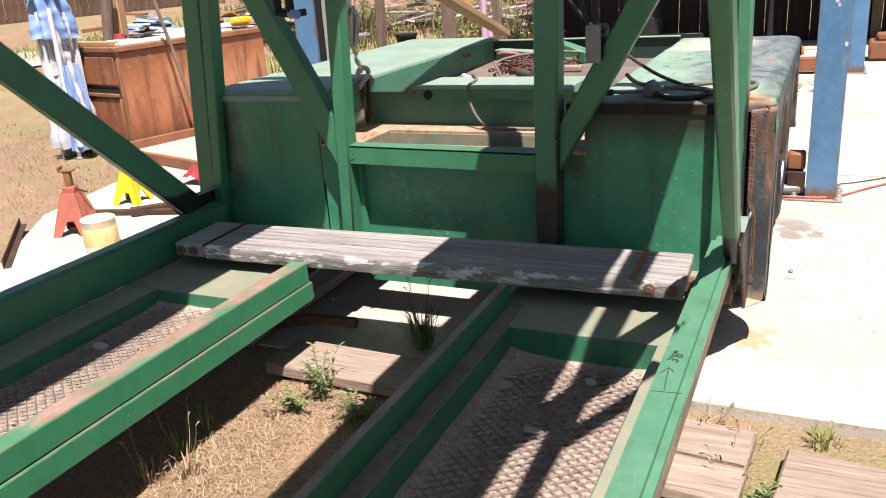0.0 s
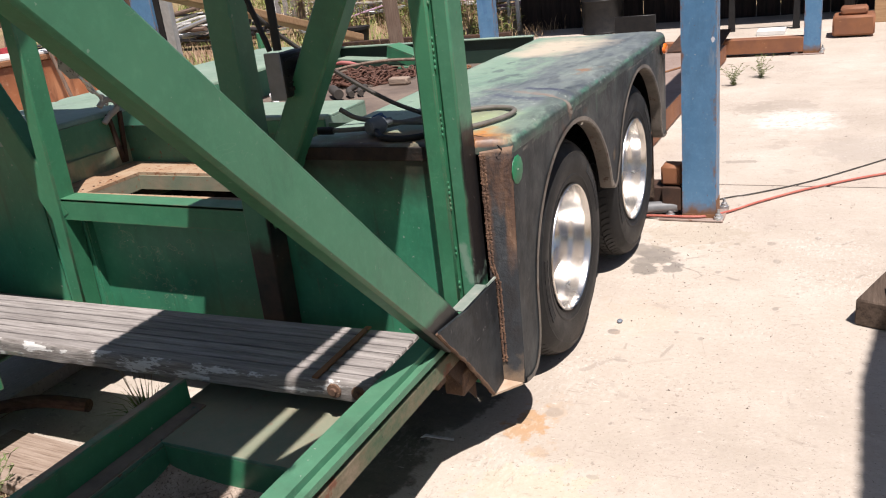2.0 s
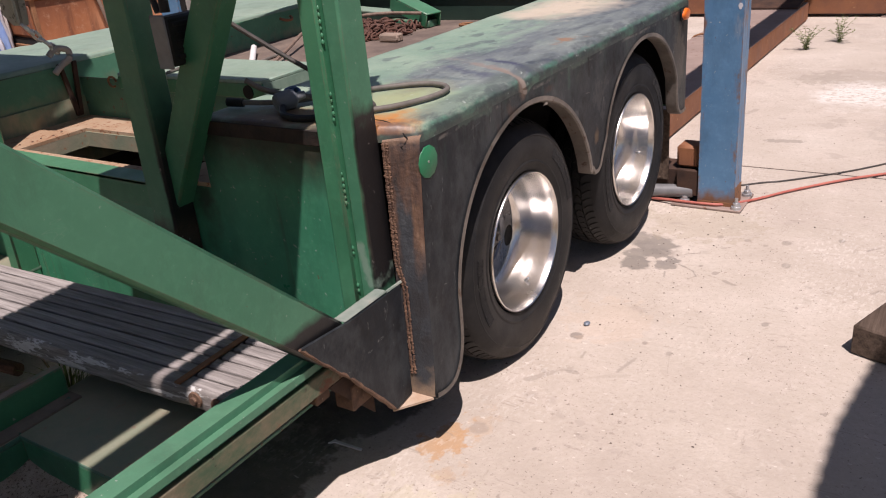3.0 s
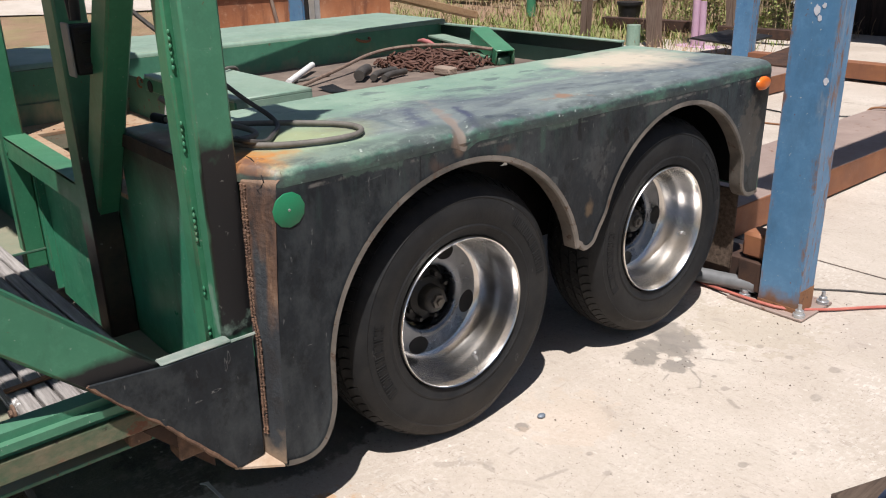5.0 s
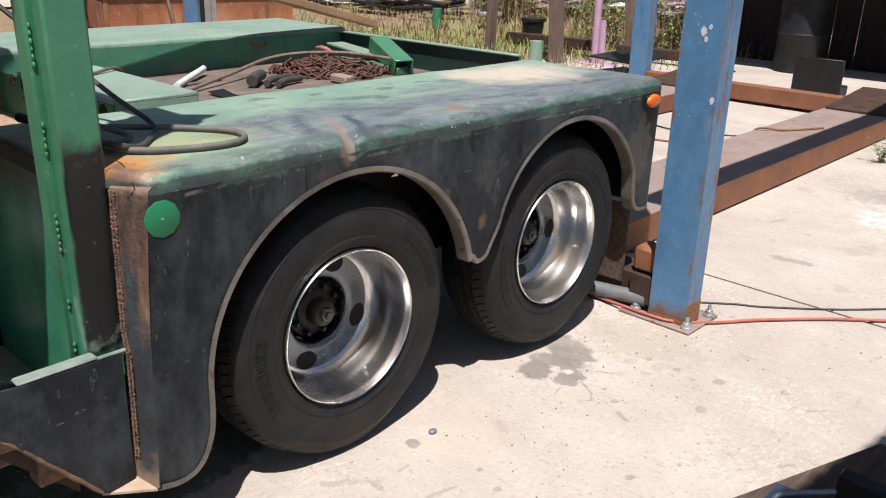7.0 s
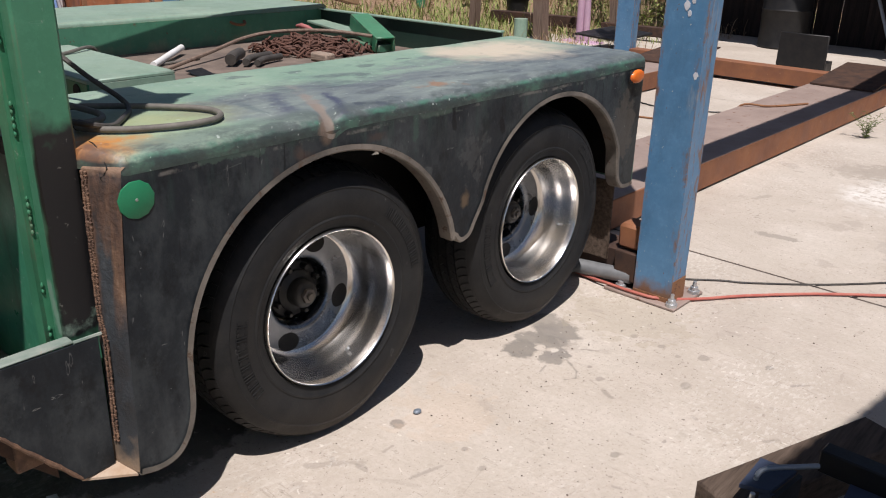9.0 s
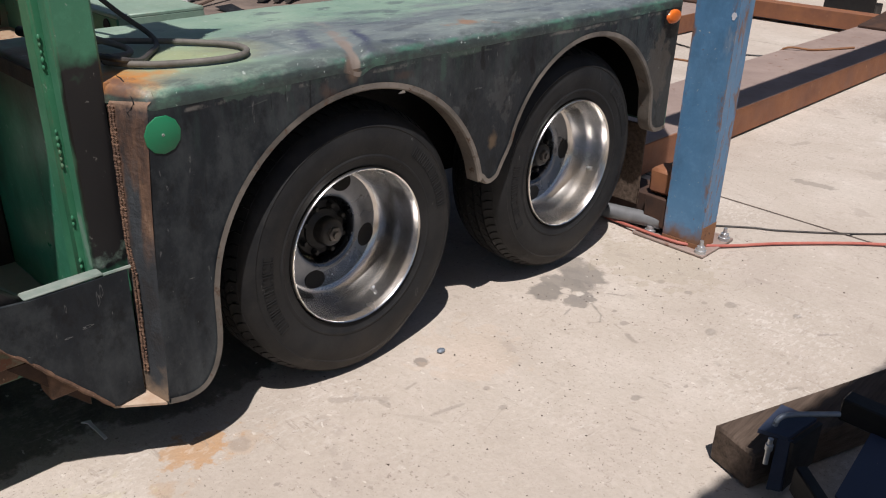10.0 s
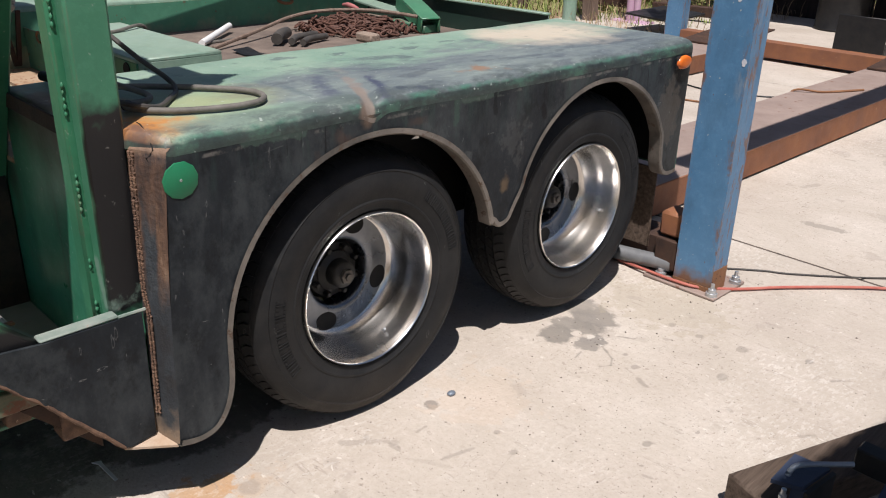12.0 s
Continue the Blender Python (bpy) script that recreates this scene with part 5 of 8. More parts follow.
part("back_wall", one_box(XL - 0.03, XR, BACK, BACK + 0.008, 0.56, 0.918, 0.002), BACK_DARK, trailer, "dark green-black back wall")
part("back_rail", one_box(XL - 0.03, XR, BACK - 0.018, BACK + 0.014, 0.917, 0.925, 0.002), GREEN_PALE, trailer)
bm = bmesh.new()
box(bm, -1.505, -0.800, 0.445, 0.72, 0.882, 0.896, 0.004)
hatch = part("hatch_lid", bm, GREEN_PALE, trailer, "pale green folded steel lid with hand holes")
part("lid_front", one_box(-1.505, -0.800, 0.445, 0.453, 0.838, 0.886, 0.003), GREEN, hatch)
part("lid_side", one_box(-0.808, -0.800, 0.45, 0.72, 0.838, 0.886, 0.003), GREEN_PALE, hatch)
# hand holes are flat discs, coloured as dark as their shaded inside
for x in (-1.450, -0.865):
    part("hand_hole", lathe(bmesh.new(), [(0.001, 0.003), (0.021, 0.003), (0.022, 0.0)], 20, Matrix.Translation((x, 0.4448, 0.858)) @ Matrix.Rotation(radians(90), 4, "X")), HOLE_SHADE, hatch)
# lower sill of the left box side
part("inner_sill", one_box(XL, XL + 0.004, 0.05, 0.47, 0.72, 0.80, 0.0), GREEN_CAKED, trailer)

# uprights, braces and gussets
Z_TOP = 2.05


def upright(x0, x1, y0, y1, z0=0.3, mat=None, lean=0.0):
    bm = bmesh.new()
    box(bm, x0, x1, y0, y1, z0, Z_TOP, 0.006)
    for v in bm.verts:
        v.co.x += lean * (v.co.z - 0.5)
    return part("upright", bm, mat or GREEN, trailer)


upright(-1.652, -1.594, -0.045, FW, 0.24, lean=0.036)
upright(-0.802, -0.713, -0.05, FW, 0.22, DARK_FLANK, lean=0.015)
for s in (1, -1):
    c = -1.2

    def X(v):
        return v if s > 0 else 2 * c - v
    a, b = (-0.186, -0.134) if s > 0 else (-2.335, -2.281)
    upright(a, b, -0.012, 0.06, 0.24, lean=0.0 if s > 0 else 0.10)
    a, b = (-0.1315, -0.086) if s > 0 else (-2.430, -2.338)
    u = upright(a, b, 0.004, 0.088, 0.24, SCORCHED if s > 0 else GREEN, lean=0.0 if s > 0 else 0.085)
    seam = -0.1325 if s > 0 else -2.3365
    bm = bmesh.new()
    for k in range(64):
        z = 0.50 + 0.0142 * k
        r = 0.0036 + 0.0016 * wob(k, 3, 7, 1.9)
        if not any(lo < z < hi for lo, hi in ((0.50, 0.535), (0.60, 0.64), (0.735, 0.815), (0.935, 1.0), (1.11, 1.19), (1.26, 1.33))) or r < 0.0016:
            continue
        bmesh.ops.create_icosphere(bm, subdivisions=1, radius=r, matrix=Matrix.Translation((seam + 0.0012 * wob(k, 6, 2, 1.3) + (0 if s > 0 else 0.09 * (z - 0.5)), -0.004 if s > 0 else -0.010, z)) @ Matrix.Diagonal((1, 1, 1.9, 1)))
    tagged(part("weld_bead", bm, GREEN, u), kind="stuff")
    # long brace running forward and up, 45 degrees
    bm = bmesh.new()
    beam(bm, (X(-0.092), -0.175, 0.466), (X(-0.028), -1.78, 2.010), 0.046, 0.108, 0.007)
    part("brace", bm, BRACE_PAINT, trailer, "green tube brace with a black oversprayed foot")
    # gusset at its foot
    bm = bmesh.new()
    prism(bm, [(X(-0.055), y, z) for y, z in ((-0.30, 0.528), (-0.142, 0.514), (0.060, 0.514), (0.056, 0.205), (-0.014, 0.198), (-0.161, 0.376))], (X(-0.063) - X(-0.055), 0, 0))
    g = part("gusset", bm, FENDER_SIDE, trailer, "black triangular gusset plate with rusty lower edge")
    bm = bmesh.new()
    tube(bm, [(X(-0.059 + 0.002 * wob(k, 1, 1, 2.1)), -0.30 + 0.139 * k / 14, 0.526 - 0.150 * k / 14 + 0.004 * wob(k, 2, 1, 1.9)) for k in range(15)], [0.0048 + 0.0028 * wob(k, 5, 1, 2.7) for k in range(15)], 7)
    tube(bm, [(X(-0.059 + 0.002 * wob(k, 3, 1, 2.1)), -0.161 + 0.147 * k / 16, 0.376 - 0.178 * k / 16 + 0.004 * wob(k, 7, 1, 1.9)) for k in range(17)], [0.0055 + 0.0032 * wob(k, 9, 1, 2.7) for k in range(17)], 8)
    part("gusset_edge", bm, WELD_RUST, g, "ragged rusty lower edge")
    part("gusset_flange", beam(bmesh.new(), (X(-0.076), -0.150, 0.517), (X(-0.076), 0.012, 0.519), 0.034, 0.007, 0.003), DUSTY_STEEL, g, "dusty pale flange")
    part("gusset_weld", tube(bmesh.new(), [(X(-0.060), 0.01 + 0.006 * k, 0.518 + 0.001 * wob(k, 1, 1, 2)) for k in range(11)], 0.004, 6), DUSTY_STEEL, g)
    part("corner_bracket", prism(bmesh.new(), [(X(-0.10), -0.20, 0.36), (X(-0.10), -0.05, 0.36), (X(-0.10), -0.05, 0.2)], (X(-0.095) - X(-0.10), 0, 0)), RUST_DARK, trailer)
# short diagonals in the plane of the uprights
part("diagonal", beam(bmesh.new(), (-1.60, -0.004, 0.66), (-2.29, -0.004, 1.92), 0.068, 0.098, 0.006, (1, 0, 0.55)), GREEN, trailer)
part("diagonal", beam(bmesh.new(), (-0.765, 0.0025, 0.655), (-0.190, 0.0025, 1.650), 0.062, 0.086, 0.006, (1, 0, -0.578)), GREEN, trailer)

# unseen overhead deck, added and outlined to cast the shade below
part("top_beam", one_box(-2.30, 0.02, 0.0, 0.07, Z_TOP, Z_TOP + 0.10, 0.006), GREEN, trailer)
part("shade_plate", prism(bmesh.new(), [(-2.12, -0.21, Z_TOP + 0.02), (-1.52, 0.15, Z_TOP + 0.02), (-1.40, 0.15, Z_TOP + 0.02), (-1.25, -0.60, Z_TOP + 0.02), (-2.12, -0.60, Z_TOP + 0.02)], (0, 0, 0.02)), GREEN_OLD, trailer)
part("shade_cap", prism(bmesh.new(), [(x, y, Z_TOP + 0.11) for x, y in ((-0.115, -0.127), (-0.13, 0.0), (-0.028, 0.132), (0.032, 0.017), (0.141, -0.138), (0.155, -0.21))], (0, 0, 0.02)), GREEN_OLD, trailer)
part("shade_runway_end", prism(bmesh.new(), [(0.0, -0.22, Z_TOP + 0.012), (0.092, -0.22, Z_TOP + 0.012), (0.105, -0.36, Z_TOP + 0.012), (0.128, -0.57, Z_TOP + 0.012), (0.0, -0.57, Z_TOP + 0.012)], (0, 0, 0.03)), GREEN_OLD, trailer)
part("shade_tie", beam(bmesh.new(), (0.33, -1.30, Z_TOP + 0.02), (0.15, -1.69, Z_TOP + 0.02), 0.04, 0.05, 0.004), GREEN, trailer)
part("upper_runway", one_box(-2.25, -1.40, -3.6, -0.605, Z_TOP + 0.01, Z_TOP + 0.04, 0.004), GREEN_OLD, trailer)
part("upper_runway", one_box(-0.60, 0.058, -3.6, -0.22, Z_TOP + 0.01, Z_TOP + 0.04, 0.004), GREEN_OLD, trailer)
part("upper_rail", prism(bmesh.new(), [(0.088, -0.56, Z_TOP), (0.100, -1.10, Z_TOP), (0.132, -1.90, Z_TOP), (0.140, -3.6, Z_TOP), (0.176, -3.6, Z_TOP), (0.172, -0.56, Z_TOP)], (0, 0, 0.05)), GREEN, trailer)

# lower tracks towards the coupling
FRONT = -5.2
part("outer_rail", one_box(-0.172, -0.088, FRONT, -0.03, 0.412, 0.466, 0.018, seg=6), GREEN_ROUND, trailer, "green rail with a rounded scuffed top", 30)
part("rail_web", one_box(-0.165, -0.092, FRONT, -0.05, 0.362, 0.4125, 0.003), RAIL_WEB, trailer, "tan and rust-scabbed lower web")
part("stub_tube", box(box(bmesh.new(), -0.24, -0.115, -0.225, -0.175, 0.318, 0.36, 0.004), -0.15, -0.092, -0.13, -0.02, 0.25, 0.32, 0.004), WELD_RUST, trailer, "rusty stub of square tube")
part("outer_rail", one_box(-2.325, -2.25, FRONT, -0.03, 0.31, 0.466, 0.012), GREEN, trailer)


def track(x_in, x_p0, x_p1, x_out, y_far, z_shelf, z_pit, s):
    """One lowered wheel track: shelf, pit walls, mesh floor."""
    a, b = sorted((x_in, x_out))
    p0, p1 = sorted((x_p0, x_p1))
    part("shelf", one_box(a, b, y_far, FW, z_shelf - 0.01, z_shelf, 0.002), GREEN_DUSTY, trailer, "dusty green shelf")
    bm = bmesh.new()
    box(bm, p0, p1, y_far, y_far + 0.006, z_pit - 0.02, z_shelf - 0.009, 0.001)
    part("pit_end", bm, GREEN, trailer)
    for q0, q1, w in ((a, p0, p0), (p1, b, p1)):
        part("pit_ledge", one_box(q0, q1, FRONT, y_far, z_shelf - 0.012, z_shelf, 0.003), GREEN_DUSTY, trailer)
        part("pit_wall", one_box(w - 0.003, w + 0.003, FRONT, y_far, z_pit - 0.02, z_shelf - 0.011, 0.0), GREEN, trailer)
    part("pit_dirt", sheet(bmesh.new(), lambda u, v: Vector((u, v, z_pit - 0.0035 + 0.004 * wob(u, v, 0, 14) + 0.002 * wob(u, v, 3, 60) + 0.026 * math.exp(-abs(u - x_p0) / (0.045 + 0.02 * wob(u, v, 8, 5))) + 0.010 * math.exp(-abs(u - x_p1) / 0.025) + 0.014 * math.exp((v - y_far) / 0.035))), span(p0, p1, 30), span(FRONT, y_far, 260)), DIRT, trailer, "grit and dirt under the mesh")
    # expanded metal
    bm = bmesh.new()
    pitch, cell = 0.0165, 0.042
    y = y_far - 0.01
    row = 0
    while y > FRONT:
        k0 = int((p1 - p0) / (cell / 2))
        pr = None
        for k in range(k0 + 1):
            x = p0 + cell / 2 * k
            up = (k + row) % 2
            yy = y + (pitch * 0.46 if up else -pitch * 0.46)
            zz = z_pit + (0.003 if up else -0.001) + 0.0015 * wob(x, y, 2, 9)
            cur = [bm.verts.new((x, yy + 0.0030, zz - 0.002)), bm.verts.new((x, yy, zz + 0.005)), bm.verts.new((x, yy - 0.0030, zz - 0.002))]
            if pr:
                bm.faces.new((pr[0], pr[1], cur[1], cur[0]))
                bm.faces.new((pr[1], pr[2], cur[2], cur[1]))
            pr = cur
        y -= pitch
        row += 1
    tagged(part("mesh_floor", bm, RUST_MESH, trailer, "rusty expanded-metal mesh floor"), kind="stuff")


GROOVE = plain("groove_dusty_brown", (0.13, 0.10, 0.08), (0.22, 0.175, 0.14), 8, 0.85, 0.0, 0.3, 60, 0.004, fleck=(0.05, 0.12, 0.09), fleck_at=0.62)
RUST_MESH = plain("mesh_rusty_steel", (0.17, 0.13, 0.105), (0.33, 0.265, 0.22), 30, 0.8, 0.0, 0.3, fleck=(0.12, 0.075, 0.055), fleck_at=0.58)
track(-0.80, -0.715, -0.25, -0.16, -0.605, 0.30, 0.20, 1)
track(-1.60, -1.70, -2.10, -2.26, -0.68, 0.312, 0.25, -1)
part("inner_rail", one_box(-0.803, -0.772, FRONT, -0.43, 0.215, 0.378, 0.003), GREEN_RAIL, trailer, "green rail with paint worn off its top")
part("rail_groove", one_box(-0.771, -0.722, FRONT, -0.43, 0.296, 0.306, 0.002), GROOVE, trailer)
part("inner_rail", one_box(-1.632, -1.563, FRONT, -0.452, 0.309, 0.386, 0.004), GREEN_RAIL, trailer, "green box rail with paint worn off its top")
part("inner_rail", one_box(-1.63, -1.557, FRONT, -0.440, 0.235, 0.306, 0.004), GREEN_RAIL, trailer)
# underside cross members, dark
part("cross_member", one_box(-2.00, -0.42, 0.075, 0.15, 0.2, 0.30, 0.004), RUST_DARK, trailer)
part("cross_member", one_box(-2.00, -0.42, 1.08, 1.16, 0.33, 0.45, 0.004), RUST_DARK, trailer)
for y in (0.678, 1.585):
    part("axle", cyl(bmesh.new(), (-2.2, y, 0.385), (-0.2, y, 0.385), 0.045, 14), BLACK_STEEL, trailer)
for x in (-1.62, -0.78):
    part("chassis_rail", one_box(x - 0.04, x + 0.04, 0.05, 2.08, 0.42, 0.56, 0.004), RUST_DARK, trailer)


def settle(bm, x_face, s, floor):
    """Presses the lowest part of a tyre onto the slab, so that its flank swells."""
    for v in bm.verts:
        k = max(0.0, 0.085 - v.co.z) / 0.085
        flank = max(0.0, 1.0 - abs(v.co.x - x_face) / 0.07)
        v.co.z = max(floor, v.co.z - 0.020 * k * flank)
        v.co.x += 0.010 * s * k * flank


def wheel(x_face, y, z, s, spin, hole):
    """A tyre on a deep-dished alloy wheel. x_face: plane of the rim's lip; s: 1 outwards is +x; hole: turn of the hand holes."""
    m = Matrix.Translation((x_face, y, z)) @ Matrix.Rotation(radians(90 * s), 4, "Y") @ Matrix.Rotation(radians(spin), 4, "Z")
    # local z points outwards: lip, stepped barrel, flat disc far inside
    rim = bmesh.new()
    prof = [(0.2150, -0.040), (0.2165, -0.010), (0.2185, -0.003), (0.2175, 0.003), (0.2150, 0.0055), (0.2125, 0.004), (0.2110, 0.0), (0.2095, -0.006), (0.2072, -0.012), (0.2058, -0.020), (0.2045, -0.034),
            (0.2010, -0.056), (0.1992, -0.064), (0.1966, -0.072), (0.1940, -0.084), (0.1905, -0.100), (0.1855, -0.116), (0.1800, -0.128), (0.1740, -0.136), (0.1670, -0.1395)]
    dished = [(0.1672, -0.1393), (0.1180, -0.1375), (0.1080, -0.1385), (0.1000, -0.142), (0.0960, -0.149), (0.0945, -0.158), (0.0945, -0.20), (0.19, -0.20)]
    lathe(rim, prof, 96, m, caps=False)
    w = part("wheel", rim, POLISHED, trailer, "deep-dished polished aluminium wheel", 60)
    part("wheel_disc", lathe(bmesh.new(), dished, 96, m, caps=False), DISC_REFLECTION, w, "wheel centre with a dark bluish reflection in its colour", 60)
    prof = [(0.2155, -0.05), (0.2165, -0.014), (0.2215, -0.005), (0.231, 0.000), (0.241, 0.002), (0.2445, 0.005), (0.249, 0.0055), (0.253, 0.0035), (0.270, 0.008), (0.291, 0.0105), (0.308, 0.009),
            (0.3225, 0.0045), (0.326, 0.0062), (0.3295, 0.003), (0.341, -0.004), (0.3505, -0.012), (0.3575, -0.0205), (0.3605, -0.027), (0.364, -0.040), (0.3675, -0.055), (0.3695, -0.08), (0.370, -0.11), (0.3695, -0.14), (0.366, -0.17), (0.3575, -0.20), (0.34, -0.217), (0.30, -0.23), (0.23, -0.22), (0.2155, -0.12)]
    ty = lathe(bmesh.new(), prof, 120, m, wrap=True)
    settle(ty, x_face, s, 0.004)
    part("tyre", ty, TYRE, w, "black tyre with worn tread and raised sidewall lettering", 30)
    # tread: stepped shoulder lugs and three zigzag ribs cut by cross grooves
    bm = bmesh.new()
    N = 74
    pitch = 2 * math.pi / N
    rows = (((-0.0235, 0.3600, 0.0), (-0.040, 0.3685, 0.0), (-0.056, 0.3745, 0.35)), ((-0.063, 0.3745, 0.42), (-0.076, 0.3770, 0.10), (-0.088, 0.3775, 0.42)),
            ((-0.095, 0.3778, 0.42), (-0.110, 0.3782, 0.10), (-0.125, 0.3778, 0.42)), ((-0.132, 0.3775, 0.42), (-0.144, 0.3770, 0.10), (-0.157, 0.3745, 0.42)),
            ((-0.164, 0.3745, 0.35), (-0.180, 0.3685, 0.0), (-0.1965, 0.3600, 0.0)))
    for row, rings in enumerate(rows):
        for k in range(N):
            a0 = pitch * (k + 0.5 * (row % 2))
            wide = pitch * (0.80 if row in (0, 4) else 0.86)
            q = []
            for h, r, skew in rings:
                for a, rr in ((a0 + pitch * skew, r - 0.011), (a0 + pitch * skew, r), (a0 + pitch * skew + wide, r), (a0 + pitch * skew + wide, r - 0.011)):
                    q.append(bm.verts.new(m @ Vector((rr * math.cos(a), rr * math.sin(a), h))))
            for i in (0, 4):
                for j in range(3):
                    bm.faces.new((q[i + j], q[i + j + 1], q[i + j + 5], q[i + j + 4]))
            bm.faces.new(q[0:4])
            bm.faces.new(q[8:12])
    settle(bm, x_face, s, 0.0015)
    tagged(part("tread", bm, TYRE, w, "zigzag tread blocks", 20), kind="stuff")
    # raised strokes where the maker's lettering stands, and fine moulding lines across the sidewall
    bm = bmesh.new()
    r = random.Random(int(spin))

    def stroke_on(a, r0, r1, half, lift):
        q = [bm.verts.new(m @ Vector((rr * math.cos(a + da), rr * math.sin(a + da), hh))) for hh in (0.004, lift) for rr, da in ((r0, -half), (r1, -half), (r1, half), (r0, half))]
        for f in ((4, 5, 6, 7), (0, 1, 5, 4), (1, 2, 6, 5), (2, 3, 7, 6), (3, 0, 4, 7)):
            bm.faces.new([q[i] for i in f])
    for c0 in (radians(258 - spin), radians(98 - spin)):
        for k in range(8):
            for j in range(3):
                a = c0 + 0.098 * k + 0.027 * j
                if r.random() < 0.72:
                    stroke_on(a, 0.279, 0.309, 0.0042, 0.0118)
                else:
                    stroke_on(a, 0.279, 0.286, 0.011, 0.0112)
                    stroke_on(a, 0.302, 0.309, 0.011, 0.0118)
    tagged(part("sidewall_bar", bm, TYRE, w), kind="stuff")
    # hub, hand holes, valve
    hub = bmesh.new()
    lathe(hub, [(0.001, -0.112), (0.029, -0.112), (0.035, -0.115), (0.039, -0.122), (0.041, -0.150), (0.058, -0.160), (0.060, -0.166), (0.080, -0.172), (0.090, -0.19)], 36, m)
    h = part("hub", hub, GREASY, w, "greasy black hub")
    part("axle_nut", lathe(bmesh.new(), [(0.001, -0.094), (0.011, -0.094), (0.0115, -0.101), (0.021, -0.102), (0.0225, -0.114)], 6, m), HUBNUT, h)
    for k in range(8):
        a = 2 * math.pi * k / 8
        part("stud", lathe(bmesh.new(), [(0.001, -0.148), (0.006, -0.148), (0.009, -0.153), (0.009, -0.170)], 6, m @ Matrix.Translation((0.070 * math.cos(a), 0.070 * math.sin(a), 0))), GREASY, h)
    # hand holes are flat discs; the shade inside them is in the colour
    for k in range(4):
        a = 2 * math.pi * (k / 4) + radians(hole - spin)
        part("hand_hole", lathe(bmesh.new(), [(0.001, 0.0015), (0.0290, 0.0015), (0.0310, 0.0025), (0.0325, 0.0)], 28, m @ Matrix.Translation((0.142 * math.cos(a), 0.142 * math.sin(a), -0.1390)) @ Matrix.Rotation(a, 4, "Z") @ Matrix.Diagonal((0.86, 1.1, 1, 1))), HOLE_SHADE, w)
    part("valve", cyl(bmesh.new(), m @ Vector((0.200, 0.02, -0.060)), m @ Vector((0.186, 0.02, -0.045)), 0.004, 8), GALV, w)


def tyre_mat():
    m, n, l, p = nodes_of("tyre_rubber_dusty")
    c = ramp(n, l, noise_node(n, l, 7.0, 7.0, 0.7), [(0.32, (0.0095, 0.010, 0.011)), (0.68, (0.0225, 0.0225, 0.0228))])
    c = mix(n, l, ramp(n, l, noise_node(n, l, 17.0, 7.0, 0.75, (1, 1, 1), (4, 2, 1)), [(0.50, 0.0), (0.68, 0.5)]), c, (0.027, 0.026, 0.024))
    # brown dust low down where the tread meets the ground
    low = calc(n, l, "SUBTRACT", 1.0, band(n, l, 2, 0.03, 0.15, 0.05, 11.0))
    c = mix(n, l, calc(n, l, "MULTIPLY", low, 0.40), c, (0.050, 0.038, 0.028))
    tick = ramp(n, l, noise_node(n, l, 30.0, 2.0, 0.5, (1, 1.6, 0.5), (7, 7, 2)), [(0.728, 0.0), (0.736, 0.7), (0.744, 0.0)])
    c = mix(n, l, tick, c, (0.16, 0.155, 0.15))
    finish(n, l, p, c, 0.55, 0.0, 0.2, 160.0, 0.003, spec=0.22)
    return m


TYRE = tyre_mat()
# darker copy of the wheel's metal, a dark bluish reflection put into the colour
DISC_REFLECTION = plain("aluminium_dark_reflection", (0.13, 0.145, 0.17), (0.25, 0.265, 0.29), 9, 0.28, 0.95, 0.05, 60, 0.003)
GREASY = plain("greasy_black_hub", (0.010, 0.0095, 0.009), (0.028, 0.025, 0.021), 20, 0.5, 0.2, 0.3)
HUBNUT = plain("greasy_nut", (0.10, 0.09, 0.08), (0.16, 0.145, 0.13), 30, 0.45, 0.6, 0.2)
wheel(-0.032, 0.6735, 0.3795, 1, 20, 69)
wheel(-0.032, 1.5815, 0.3950, 1, 63, 84)
for y in (0.678, 1.583):
    wheel(-2.368, y, 0.385, -1, 10 + 30 * y, 20 + 40 * y)

# ---------- walkway plank across the tracks ----------
plank = thing("walkway_plank", (-1.2, -0.3, 0.38), "weathered grooved grey timber plank laid across the trailer tracks", "plank")
PM = Matrix.Translation((-1.2, -0.278, 0.391)) @ Matrix.Rotation(radians(2.0), 4, "Z")
NS = 7
for k in range(NS):
    w = 0.280 / NS
    y0 = -0.140 + w * k
    bm = bmesh.new()
    box(bm, -0.842 + 0.006 * wob(k, 1, 0), 0.822, y0 + 0.0036, y0 + w - 0.0032, -0.020, 0.024 + 0.002 * wob(k, 3, 1, 2.2), 0.0035, PM)
    part("slat", bm, PLANK, plank)
    bm = bmesh.new()
    box(bm, 0.832, 0.985 + 0.004 * wob(k, 8, 2), y0 + 0.0036, y0 + w - 0.0032, -0.020, 0.023 + 0.002 * wob(k, 5, 7, 2.2), 0.004, PM)
    part("slat", bm, PLANK, plank)
# core coloured dark to deepen the shade in the grooves between slats
part("plank_core", one_box(-0.835, 0.98, -0.132, 0.135, -0.026, -0.010, 0.003, PM), TIE_DARK, plank)
bm = bmesh.new()
EDGE_RING = ((-0.131, -0.034), (-0.143, -0.032), (-0.147, -0.014), (-0.147, 0.010), (-0.144, 0.020), (-0.137, 0.0225), (-0.131, 0.018))


